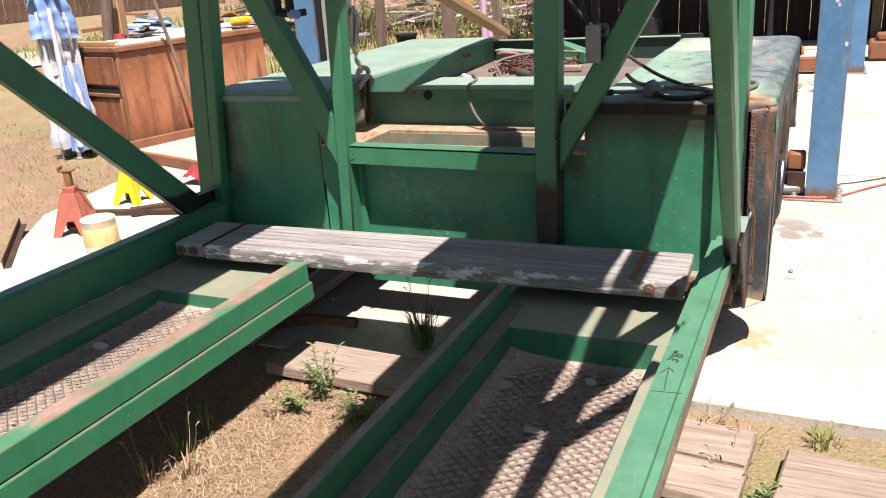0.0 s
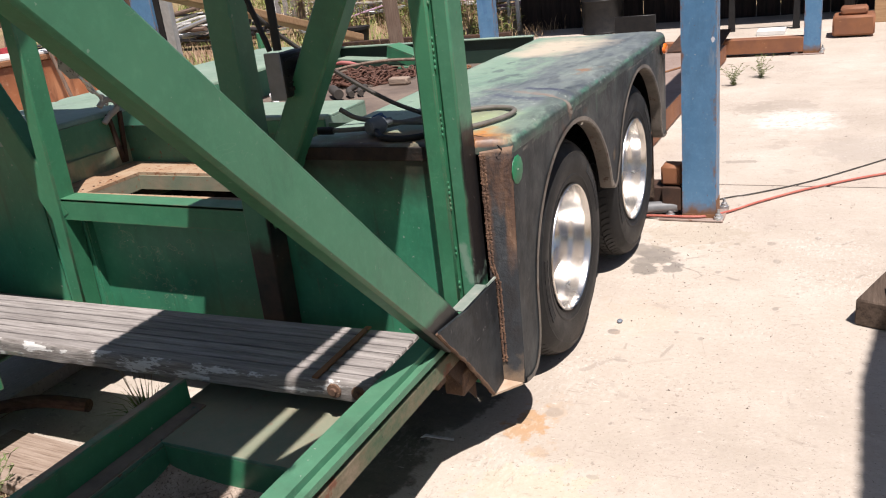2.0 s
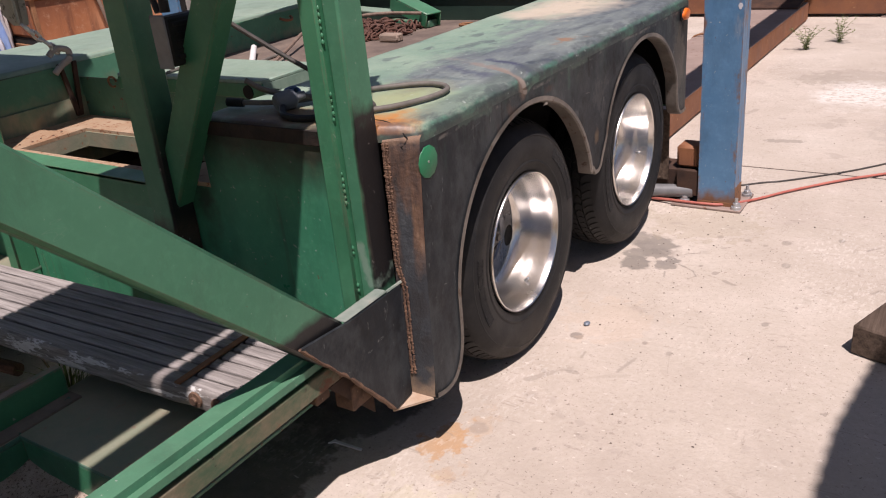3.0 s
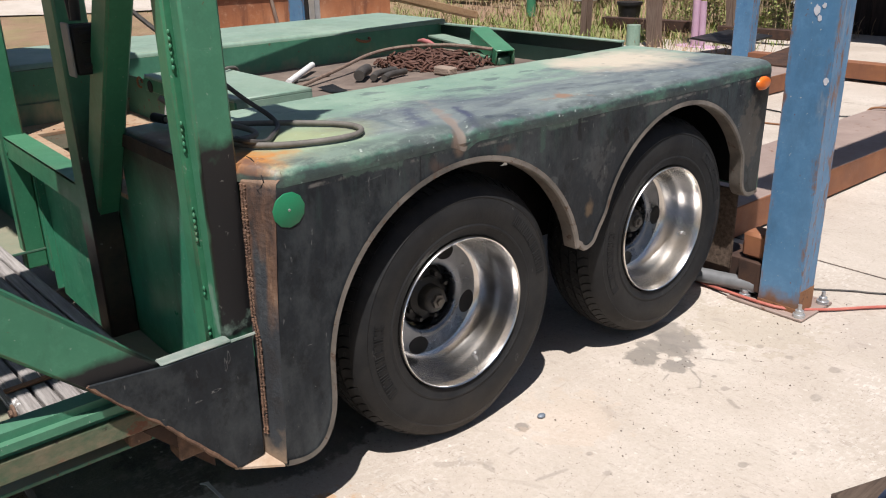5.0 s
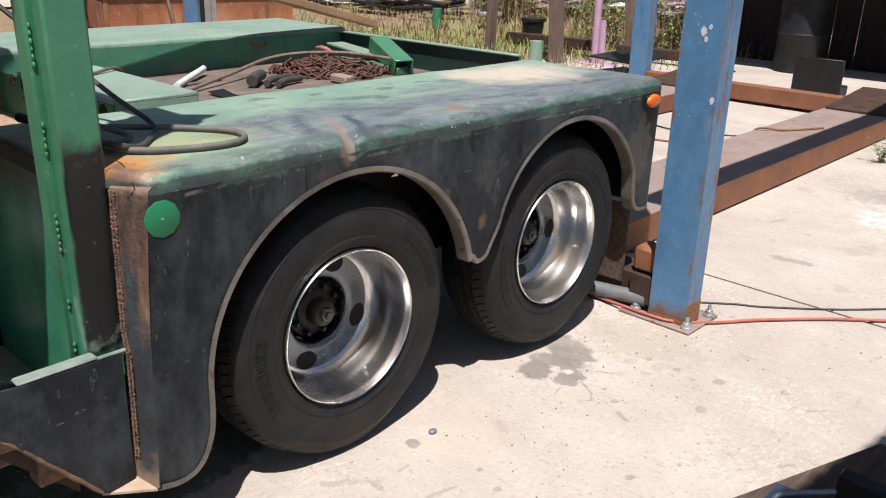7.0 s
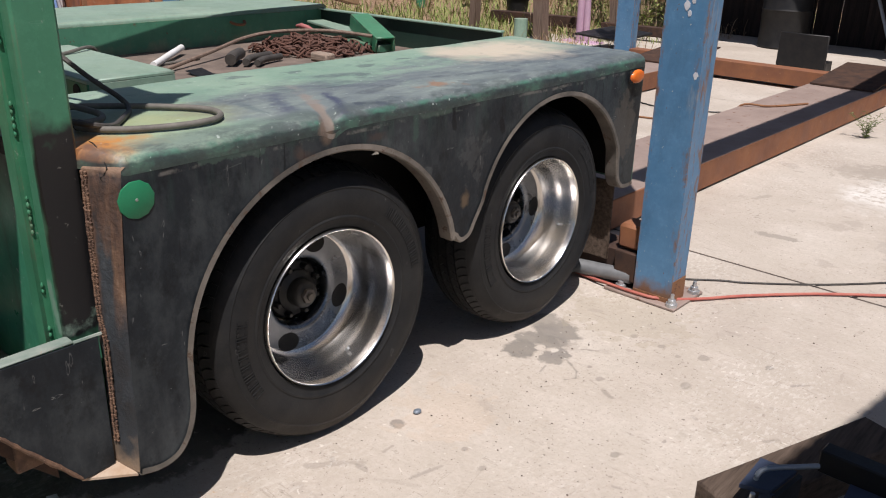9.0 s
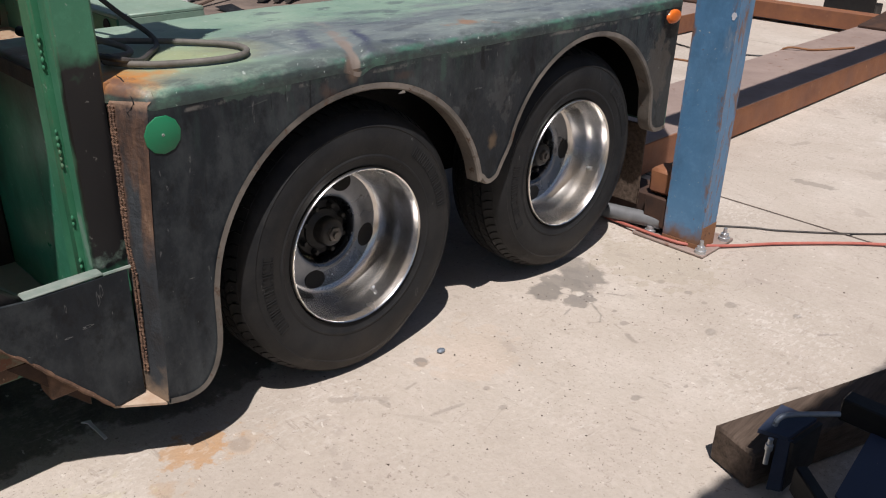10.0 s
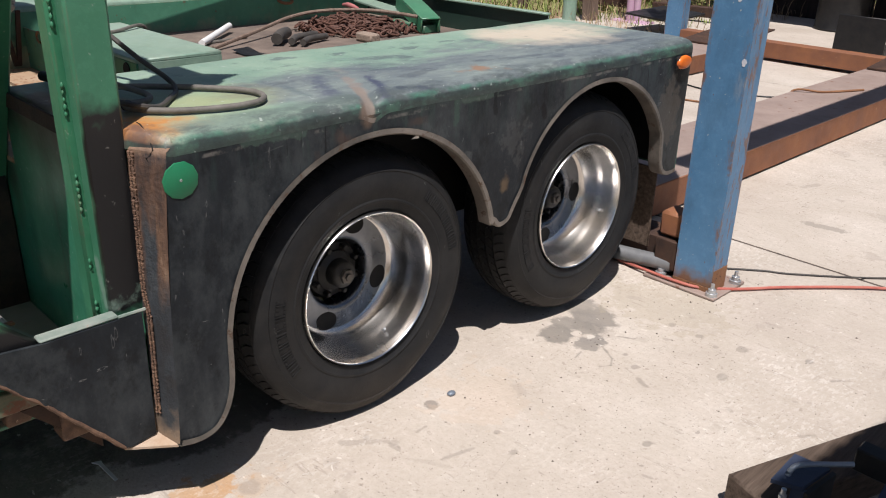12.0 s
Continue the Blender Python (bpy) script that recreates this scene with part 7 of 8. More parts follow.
part("slide_block", one_box(-0.03, 0.07, 2.10, 2.20, 0.16, 0.26, 0.012), RUST_BEAM, lift)
part("slide_plate", one_box(-0.02, 0.075, 2.075, 2.098, 0.04, 0.158, 0.004), RUST_DARK, lift)
part("pulley_arm", tube(bmesh.new(), [(-0.25, 2.06, 0.04), (0.05, 2.10, 0.055)], 0.030, 12), GREY_CAST, lift)
single("mud_flap", one_box(-0.36, -0.06, 2.085, 2.095, 0.10, 0.42, 0.003), TIE_DARK, "brown weathered board hung behind the rear wheel", "board")
# cords between the runways
cord = thing("lift_cord", (-1.3, 5.5, 0.01), "thin brown cord lying across runway and slab", "cord")
part("cord_run", tube(bmesh.new(), curve_points([(-1.9, 4.8, 0.008), (-1.4, 4.9, 0.008), (-0.95, 5.05, 0.012), (-0.86, 5.08, 0.168), (-0.7, 5.2, 0.168), (-0.55, 5.5, 0.168)], 6), 0.008, 6), RUST, cord)
part("cord_run", tube(bmesh.new(), curve_points([(-1.95, 5.4, 0.008), (-1.5, 5.3, 0.008), (-1.0, 5.6, 0.008)], 6), 0.006, 6), BLACK_STEEL, cord)

# ---------- hoses and litter on the slab ----------
rh = thing("red_air_hose", (0.3, 2.2, 0.01), "red rubber air line lying across the concrete", "hose")
part("line", tube(bmesh.new(), curve_points([(-0.30, 2.10, 0.012), (-0.171, 2.07, 0.012), (-0.044, 2.05, 0.02), (0.10, 2.045, 0.022), (0.194, 2.07, 0.02), (0.293, 2.193, 0.010), (0.429, 2.374, 0.010), (0.68, 2.639, 0.010), (1.1, 2.95, 0.010), (1.8, 3.2, 0.010)], 7), 0.006, 8), RED_HOSE, rh)
bc = thing("black_cable", (0.4, 2.5, 0.005), "thin black cable on the concrete", "cable")
part("lead", tube(bmesh.new(), curve_points([(0.15, 2.33, 0.006), (0.27, 2.43, 0.006), (0.374, 2.499, 0.006), (0.642, 2.751, 0.006), (1.0, 3.2, 0.006)], 6), 0.0035, 6), CABLE, bc)
# thin white shape in place of a sunlit sliver on the ground
bm = prism(bmesh.new(), [(-0.320, -0.012, 0.002), (-0.312, 0.010, 0.002), (-0.300, 0.008, 0.002), (-0.217, 0.010, 0.002), (-0.215, 0.002, 0.002), (-0.304, -0.001, 0.002)], (0, 0, 0.004))
single("sun_sliver", bm, WHITE, "bent sliver of sunlight on the ground, made as a white strip", "plastic strip")
bm = bmesh.new()
bmesh.ops.create_icosphere(bm, subdivisions=2, radius=0.011, matrix=Matrix.Translation((0.064, 0.891, 0.006)) @ Matrix.Diagonal((1, 1.3, 0.6, 1)))
single("blue_chip", bm, STEEL_BLUE, "small blue-grey chip on the concrete", "chip")
bm = bmesh.new()
rnd = random.Random(11)
for k in range(900):
    x, y = rnd.uniform(-0.1, 0.95), rnd.uniform(-0.3, 4.5)
    if k % 3 == 0:
        x, y = rnd.gauss(0.30, 0.17), rnd.gauss(1.05, 0.30)
    elif k % 3 == 1:
        x, y = rnd.gauss(0.18, 0.14), rnd.gauss(1.75, 0.25)
    s = 0.0005 + 0.0036 * rnd.random() ** 5
    a = rnd.random() * 6.28
    q = [bm.verts.new((x + s * math.cos(a + b) * rnd.uniform(0.6, 1.6), y + s * math.sin(a + b), 0.0008)) for b in (0, 2.1, 4.2)] + [bm.verts.new((x, y, 0.0008 + s * 0.9))]
    for f in ((0, 1, 3), (1, 2, 3), (2, 0, 3)):
        bm.faces.new([q[i] for i in f])
tagged(single("grit", bm, DARK_GRIT, "dark grit and crumbs scattered on the concrete", "grit", kind="stuff"))

# ---------- timber block with clamp, and an unseen roof added to shade it ----
TB = Matrix.Translation((0.905, 1.02, 0.0)) @ Matrix.Rotation(radians(-19), 4, "Z")
single("timber_block", one_box(-0.06, 0.07, 0.0, 0.62, 0.002, 0.10, 0.006, TB), TIE_DARK, "dark weathered timber sleeper on the concrete", "timber")
clampt = thing("implement", (1.1, 1.05, 0.1), "black steel implement frame with a hook pin resting on the timber", "implement frame")
part("plate", prism(bmesh.new(), [(0.965, 0.995, 0.176), (1.025, 1.017, 0.176), (1.042, 1.125, 0.180), (0.962, 1.118, 0.180)], (0, 0, -0.010)), STEEL_NAVY_PLAIN, clampt, "navy steel plate")
part("plate_side", prism(bmesh.new(), [(1.006, 1.009, 0.166), (1.030, 1.018, 0.166), (1.036, 1.012, 0.03), (1.010, 1.0, 0.03)], (0.004, 0.012, 0)), STEEL_NAVY_PLAIN, clampt)
part("hook_pin", tube(bmesh.new(), curve_points([(0.985, 1.035, 0.176), (0.988, 1.040, 0.192), (0.997, 1.055, 0.200), (1.020, 1.082, 0.202), (1.050, 1.114, 0.202), (1.080, 1.147, 0.202)], 5), 0.0062, 12), STEEL_BLUE, clampt, "blue-grey steel hook pin")
part("bolt", lathe(bmesh.new(), [(0.0005, 0.170), (0.006, 0.170), (0.006, 0.155), (0.009, 0.154), (0.009, 0.140), (0.006, 0.139), (0.006, 0.101)], 10, Matrix.Translation((0.998, 0.992, 0.0))), GALV, clampt, "bright worn bolt")
part("bracket_side", prism(bmesh.new(), [(1.030, 1.020, 0.165), (1.046, 1.130, 0.172), (1.046, 1.130, 0.06), (1.030, 1.020, 0.03)], (0.010, -0.002, 0)), BLACK_STEEL, clampt)
part("side_beam", beam(bmesh.new(), (1.07, 1.0, 0.10), (1.45, 0.66, 0.10), 0.03, 0.07, 0.004), BLACK_STEEL, clampt)
part("side_beam", beam(bmesh.new(), (1.06, 1.24, 0.17), (1.62, 1.24, 0.17), 0.05, 0.06, 0.004), BLACK_STEEL, clampt)
part("deck_sheet", prism(bmesh.new(), [(1.16, 0.96, 0.13), (1.14, 1.20, 0.15), (1.60, 1.20, 0.15), (1.60, 0.66, 0.13)], (0, 0, 0.006)), STEEL_NAVY, clampt)
part("foot", one_box(1.40, 1.46, 0.62, 0.70, 0.001, 0.12, 0.004), BLACK_STEEL, clampt)
part("foot", one_box(1.56, 1.62, 1.2, 1.28, 0.001, 0.16, 0.004), BLACK_STEEL, clampt)
# carport stays out of view; its eave is slanted to place the shadow's edge
carport = thing("carport", (2.4, -0.5, 0), "unseen lean-to roof added to cast shade on the slab", "carport")
bm = bmesh.new()


def eave(v):
    return 1.80 if v < -0.35 else 1.80 + 0.11 * (v + 0.35)


sheet(bm, lambda u, v: Vector((eave(v) if u < 2 else u, v, 3.0 + 0.12 * (u - 1.80) + 0.012 * math.cos(v * 2 * math.pi / 0.076))), [1.80, 2.4, 3.0], span(-5.0, 1.6, 320))
part("roof", bm, GALV, carport, "corrugated steel roof", 80)
for x, y in ((1.98, -4.8), (1.98, 1.5), (2.9, -4.8), (2.9, 1.5)):
    part("post", one_box(x - 0.05, x + 0.05, y - 0.05, y + 0.05, -0.05, 3.0 + 0.12 * (x - 1.8), 0.004), POST_WOOD, carport)

# ---------- boards and weeds by the slab's edge ----------
for m, dims, lab in (
        (Matrix.Translation((-1.42, -0.485, -0.035)) @ Matrix.Rotation(radians(-2), 4, "Z"), (-0.30, 0.34, -0.115, 0.115, 0.0, 0.05), "weathered timber board lying on the soil"),
        (Matrix.Translation((-0.085, -0.585, -0.05)) @ Matrix.Rotation(radians(-4), 4, "Z"), (-0.12, 0.115, -0.095, 0.09, 0.0, 0.055), "short split timber board by the slab"),
        (Matrix.Translation((-0.085, -0.775, -0.05)) @ Matrix.Rotation(radians(-5), 4, "Z"), (-0.12, 0.105, -0.085, 0.09, 0.0, 0.045), "short split timber board by the slab"),
        (Matrix.Translation((0.36, -0.72, -0.05)) @ Matrix.Rotation(radians(-6), 4, "Z"), (-0.25, 0.60, -0.14, 0.13, 0.0, 0.055), "reddish grained timber board by the slab")):
    b = single("timber_board", box(bmesh.new(), *dims, 0.008, m), TIE, lab, "board", "timber boards by the slab")
OLD_BRANCH = wood("old_red_brown_branch", (0.09, 0.05, 0.035), (0.17, 0.10, 0.07), (0.03, 0.02, 0.015))
single("old_log", tube(bmesh.new(), curve_points([(-1.95, -0.28, 0.0), (-1.75, -0.22, 0.03), (-1.55, -0.18, 0.02)], 5), [0.024 + 0.012 * wob(k, 1, 1, 3) for k in range(11)], 9), OLD_BRANCH, "reddish broken branch under the trailer", "branch")


def leaf(bm, base, d, length, width, up):
    s = d.cross(Vector((0, 0, 1)))
    if s.length < 0.01:
        s = Vector((1, 0, 0))
    s.normalize()
    mid = base + d * length * 0.5 + Vector((0, 0, up * 0.5))
    tip = base + d * length + Vector((0, 0, up * 0.2))
    a, b, c, e = (bm.verts.new(p) for p in (base, mid + s * width, tip, mid - s * width))
    bm.faces.new((a, b, c))
    bm.faces.new((a, c, e))


def weed(x, y, z, h, n, seed, spread=0.12, mat=LEAF):
    r = random.Random(seed)
    w = thing("weed", (x, y, z), "leafy green weed growing by the slab's edge", "weed", "weeds")
    stems, leaves = bmesh.new(), bmesh.new()
    for k in range(n):
        a = r.random() * 6.28
        tip = Vector((x + spread * r.uniform(0.2, 1) * math.cos(a), y + spread * r.uniform(0.2, 1) * math.sin(a), z + h * r.uniform(0.4, 1)))
        pts = curve_points([(x, y, z - 0.01), ((x * 2 + tip.x) / 3, (y * 2 + tip.y) / 3, z + (tip.z - z) * 0.55), tip], 3)
        tube(stems, pts, 0.0013, 4)
        for i in range(1, len(pts)):
            for j in range(3):
                b = r.random() * 6.28
                leaf(leaves, Vector(pts[i]), Vector((math.cos(b), math.sin(b), r.uniform(-0.1, 0.5))).normalized(), r.uniform(0.014, 0.036), r.uniform(0.002, 0.0048), 0.008)
    part("stem", stems, mat, w)
    tagged(part("foliage", leaves, mat, w), kind="stuff")


def tuft(x, y, z, h, n, seed, mat, lab, heads=0):
    r = random.Random(seed)
    w = thing("grass_tuft", (x, y, z), lab, "grass", "grass tufts")
    bm = bmesh.new()
    for k in range(n):
        a, o = r.random() * 6.28, r.random() * 0.05
        lean = r.uniform(0.1, 0.75)
        hh = h * r.uniform(0.4, 1.0)
        p = Vector((x + o * math.cos(a), y + o * math.sin(a), z - 0.01))
        d = Vector((math.cos(a), math.sin(a), 0))
        s = Vector((-d.y, d.x, 0)) * 0.0028
        q1 = p + d * hh * lean * 0.35 + Vector((0, 0, hh * 0.6))
        q2 = p + d * hh * lean + Vector((0, 0, hh * (1 - 0.4 * lean)))
        v = [bm.verts.new(u) for u in (p + s, p - s, q1 - s * 0.8, q1 + s * 0.8, q2)]
        bm.faces.new((v[0], v[1], v[2], v[3]))
        bm.faces.new((v[3], v[2], v[4]))
    tagged(part("foliage", bm, mat, w), kind="stuff")
    for k in range(heads):
        a = r.random() * 6.28
        top = Vector((x + 0.05 * math.cos(a), y + 0.05 * math.sin(a), z + h * r.uniform(1.1, 1.6)))
        pts = curve_points([(x, y, z), (x + 0.04 * math.cos(a), y + 0.04 * math.sin(a), z + h * 0.9), top, top + Vector((0.012 * math.cos(a), 0.012 * math.sin(a), 0.015))], 4)
        part("seed_stalk", tube(bmesh.new(), pts, [0.0009] * 9 + [0.0024] * (len(pts) - 9), 4), STRAW, w)


weed(-1.41, -0.68, -0.04, 0.20, 16, 3, 0.10)
weed(-1.22, -0.76, -0.05, 0.10, 14, 4, 0.13)
weed(-1.46, -0.78, -0.05, 0.08, 12, 8, 0.10)
tuft(0.22, -0.43, -0.05, 0.07, 60, 5, GRASS, "sparse tuft of short grass by the slab")
weed(0.06, -0.80, -0.05, 0.06, 14, 6, 0.09)
tuft(-1.24, -0.20, -0.02, 0.22, 120, 21, BLADE, "dark green tuft of long grass with dry seed heads", 7)
for k, (x, y) in enumerate(((-1.66, -1.28), (-1.68, -1.12), (-1.58, -1.2), (-1.52, -1.45), (-1.3, -1.6), (-1.72, -0.95))):
    tuft(x, y, -0.05, 0.12, 26, 40 + k, GRASS if k % 2 else STRAW, "small tuft of half-dry grass", 2 if k < 3 else 0)
for k, (x, y) in enumerate(((-0.15, -0.48), (-0.10, -0.44), (-0.04, -0.66), (0.02, -0.50), (-0.02, -0.74))):
    tuft(x, y, -0.05, 0.06, 8, 60 + k, STRAW, "thin dry weed stalks with seed heads", 3)

# ---------- left side of the yard ----------


def jack_stand(x, y, z, h, mat, turn, lab):
    t = thing("jack_stand", (x, y, z), lab, "jack stand", "jack stands")
    m = Matrix.Translation((x, y, z)) @ Matrix.Rotation(radians(turn), 4, "Z")
    w, n = h * 0.27, h * 0.11
    for k in range(4):
        r = m @ Matrix.Rotation(radians(90 * k), 4, "Z")
        hh = h * 0.62
        pts = [(-w, w, 0), (-w * 0.55, w, 0), (-0.02, w * 0.72, hh * 0.35), (0.02, w * 0.72, hh * 0.35), (w * 0.55, w, 0), (w, w, 0), (n, n, hh), (-n, n, hh)]
        part("leg_panel", prism(bmesh.new(), [r @ Vector(p) for p in pts], r.to_3x3() @ Vector((0, -0.004, 0))), mat, t)
    part("collar", one_box(-n * 0.8, n * 0.8, -n * 0.8, n * 0.8, h * 0.58, h * 0.70, 0.004, m), mat, t)
    part("post", one_box(-n * 0.4, n * 0.4, -n * 0.5, n * 0.5, h * 0.5, h * 0.92, 0.003, m), RUST, t)
    part("saddle", box(box(bmesh.new(), -n, n, -n * 0.6, n * 0.6, h * 0.92, h * 0.95, 0.003, m), -n, -n * 0.7, -n * 0.6, n * 0.6, h * 0.95, h, 0.003, m), RUST, t)
    part("lever", tube(bmesh.new(), [m @ Vector((n * 0.8, 0, h * 0.66)), m @ Vector((n * 2.2, 0, h * 0.60))], 0.006, 8), RUST_DARK, t)


jack_stand(-3.93, 0.57, 0.0, 0.41, RED_PAINT, 22, "faded red steel jack stand on the concrete")
jack_stand(-4.10, 1.20, 0.0, 0.36, YELLOW_PAINT, 12, "bright yellow steel jack stand on the concrete")
can = thing("paint_can", (-3.53, 0.37, 0), "dented cream and yellow paint can on the concrete", "paint can")
CANM = Matrix.Translation((-3.53, 0.37, 0.0))
part("body", lathe(bmesh.new(), [(0.092, 0.0), (0.095, 0.006), (0.093, 0.012), (0.093, 0.165), (0.096, 0.172), (0.093, 0.178), (0.082, 0.174), (0.080, 0.168)], 28, CANM), CREAM, can)
part("label", lathe(bmesh.new(), [(0.0935, 0.03), (0.0942, 0.032), (0.0942, 0.13), (0.0935, 0.132)], 28, CANM), CANLABEL, can, "stained yellow paper label")
single("square_tube", beam(bmesh.new(), (-3.83, 0.90, 0.03), (-3.35, 1.35, 0.03), 0.055, 0.055, 0.004), RUST_DARK, "length of dark square steel tube on the concrete", "steel tube", "steel tubes")
single("square_tube", beam(bmesh.new(), (-4.35, 0.80, 0.02), (-3.55, 1.02, 0.02), 0.04, 0.035, 0.004), RUST_DARK, "length of dark square steel tube on the concrete", "steel tube", "steel tubes")
single("angle_iron", box(box(bmesh.new(), -0.02, 0.02, -0.45, 0.45, 0.002, 0.008, 0.001, Matrix.Translation((-4.12, 0.27, 0)) @ Matrix.Rotation(radians(45), 4, "Z")), -0.02, -0.014, -0.45, 0.45, 0.008, 0.05, 0.001, Matrix.Translation((-4.12, 0.27, 0)) @ Matrix.Rotation(radians(45), 4, "Z")), RUST_DARK, "rusty angle iron lying on the slab's edge", "angle iron")
single("red_cloth", sheet(bmesh.new(), lambda u, v: Vector((-3.98 + u * 0.8, 1.72 + v * 0.8, 0.02 + 0.12 * (1 - (u * u + v * v) / 0.03) * (0.7 + 0.5 * wob(u, v, 1, 18)))), span(-0.11, 0.11, 10), span(-0.11, 0.11, 10)), RED_CLOTH, "crumpled red cloth on the ground", "cloth")
tray = thing("steel_tray", (-4.6, 2.4, 0), "large flat steel pan with a rusty raised rim", "steel pan")
TM = Matrix.Translation((-4.75, 2.75, 0.0)) @ Matrix.Rotation(radians(-16), 4, "Z")
part("floor", one_box(-0.55, 1.1, -0.55, 0.6, 0.003, 0.012, 0.001, TM), CONCRETE_PINK, tray)
for a in ((-0.58, 1.1, 0.60, 0.64), (-0.58, 1.1, -0.59, -0.55)):
    part("rim", one_box(a[0], a[1], a[2], a[3], 0.003, 0.085, 0.003, TM), RUST_BEAM, tray)
part("rim", one_box(-0.60, -0.55, -0.59, 0.64, 0.003, 0.085, 0.003, TM), RUST_BEAM, tray)

cab = thing("rusty_cabinet", (-5.8, 3.4, 0), "long rust-brown steel workshop cabinet standing in the yard", "cabinet")
KM = Matrix.Translation((-5.45, 2.60, -0.05)) @ Matrix.Rotation(math.atan2(1.688, 0.316) - math.pi / 2, 4, "Z")
# local x: across (minus is away), local y: along
part("carcass", one_box(-0.80, 0.0, 0.0, 1.72, 0.0, 0.90, 0.008, KM), CABINET, cab)
part("top", one_box(-0.83, 0.025, -0.025, 1.74, 0.90, 0.945, 0.006, KM), RUST, cab)
for z0, z1 in ((0.62, 0.86),):
    part("drawer", one_box(-0.72, -0.03, -0.018, 0.0, z0, z1, 0.004, KM), CABINET, cab)
# the slot is a raised strip with its inner shade in the colour
part("slot", one_box(-0.70, -0.02, -0.006, 0.0, 0.52, 0.60, 0.001, KM), HOLE_SHADE, cab)
part("drawer", one_box(-0.55, -0.03, -0.03, -0.004, 0.515, 0.545, 0.004, KM), RUST, cab)
part("end_door", one_box(-0.72, -0.03, -0.016, 0.0, 0.05, 0.50, 0.004, KM), CABINET, cab)
part("corner_strip", one_box(-0.02, 0.006, -0.006, 0.03, 0.0, 0.90, 0.002, KM), RUST, cab)
# things on the cabinet
single("white_board", one_box(-0.55, -0.02, 0.08, 1.35, 0.946, 0.968, 0.003, KM), WHITE, "white laminated board lying on the cabinet", "board")
single("white_board", one_box(-0.72, -0.2, 0.95, 1.75, 0.970, 0.990, 0.003, KM), WHITE, "white laminated board lying on the cabinet", "board")
single("brown_board", one_box(-0.80, -0.1, 0.03, 0.12, 0.946, 0.985, 0.004, KM), LUMBER, "rough brown board on the cabinet's end", "board")
single("red_cup", lathe(bmesh.new(), [(0.001, 0.05), (0.05, 0.045), (0.06, 0.0)], 20, KM @ Matrix.Translation((-0.55, 0.45, 0.968))), RED_CLOTH, "small red plastic cup on the cabinet", "cup")
single("dark_gloves", sheet(bmesh.new(), lambda u, v: KM @ Vector((-0.42 + u, 0.62 + v, 0.985 + 0.05 * abs(wob(u, v, 2, 14)))), span(-0.12, 0.12, 10), span(-0.16, 0.16, 10)), CABLE, "dark crumpled work gloves on the cabinet", "gloves")
pail = thing("white_pail", (-5.4, 4.2, 0.95), "white plastic pail standing on the cabinet", "pail")
part("tub", lathe(bmesh.new(), [(0.09, 0.0), (0.115, 0.23), (0.122, 0.235), (0.118, 0.245), (0.105, 0.24)], 24, KM @ Matrix.Translation((-0.45, 1.45, 0.99))), WHITE, pail)
part("label_bars", lathe(bmesh.new(), [(0.1005, 0.06), (0.1025, 0.062), (0.111, 0.15), (0.109, 0.152)], 24, KM @ Matrix.Translation((-0.45, 1.45, 0.99))), TARP_GREY, pail)
single("yellow_tool", one_box(-0.25, -0.12, 1.5, 1.72, 0.99, 1.06, 0.02, KM), YELLOW_PAINT, "yellow power tool case on the cabinet", "tool")
single("extension_lead", tube(bmesh.new(), curve_points([KM @ Vector(p) for p in ((-0.3, 1.3, 1.0), (-0.2, 1.5, 1.12), (-0.15, 1.65, 1.0), (-0.05, 1.7, 0.98))], 5), 0.008, 6), STRAP, "orange extension lead on the cabinet", "extension lead")
single("steel_pipe", tube(bmesh.new(), [KM @ Vector((0.22, 0.62, 0.05)), KM @ Vector((0.035, 0.40, 1.55))], 0.016, 10), POST_WOOD, "thin brown pole leaning on the cabinet", "pole")
single("yard_post", tube(bmesh.new(), [(-7.0, 3.9, -0.05), (-6.78, 3.95, 1.45)], 0.06, 10), POST_WOOD, "leaning brown wooden post behind the cabinet", "post")
single("yard_post", one_box(-6.95, -6.83, 4.1, 4.2, -0.05, 1.25, 0.006), LUMBER, "short square wooden post behind the cabinet", "post")

# folded canopy
canopy = thing("folded_canopy", (-6.0, 2.50, -0.05), "folded pop-up canopy with blue and silver cloth", "canopy")
CX, CY = -6.0, 2.50


def cloth(name, mat, z0, z1, r0, r1, seed, a0=0.0, a1=2 * math.pi, fold=0.35, k=9, parent=canopy):
    bm = bmesh.new()

    def at(u, v):
        a = a0 + (a1 - a0) * u
        r = (r0 + (r1 - r0) * v) * (1 + fold * math.sin(k * a + seed + 2.2 * v) + 0.25 * wob(u * 3, v * 3, seed, 2.0))
        return Vector((CX + r * math.cos(a), CY + r * math.sin(a), z0 + (z1 - z0) * v + 0.03 * wob(u * 4, v * 2, seed + 5, 1.5)))
    sheet(bm, at, span(0, 1, 72), span(0, 1, 14))
    part(name, bm, mat, parent, "", 60)


cloth("lower_cloth", TARP_GREY, 0.06, 0.80, 0.185, 0.120, 1.0, fold=0.24, k=9)
cloth("mid_cloth", TARP_GREY, 0.70, 1.22, 0.115, 0.12, 2.0, fold=0.18, k=15)
cloth("blue_fold", TARP_BLUE, 0.03, 0.78, 0.235, 0.138, 4.0, -1.0, 0.25, 0.16, 7)
cloth("blue_fold", TARP_BLUE, 0.55, 1.15, 0.135, 0.13, 6.0, 3.4, 4.0, 0.12, 6)
cloth("blue_top", TARP_BLUE, 1.00, 1.32, 0.165, 0.125, 3.0, fold=0.26, k=7)
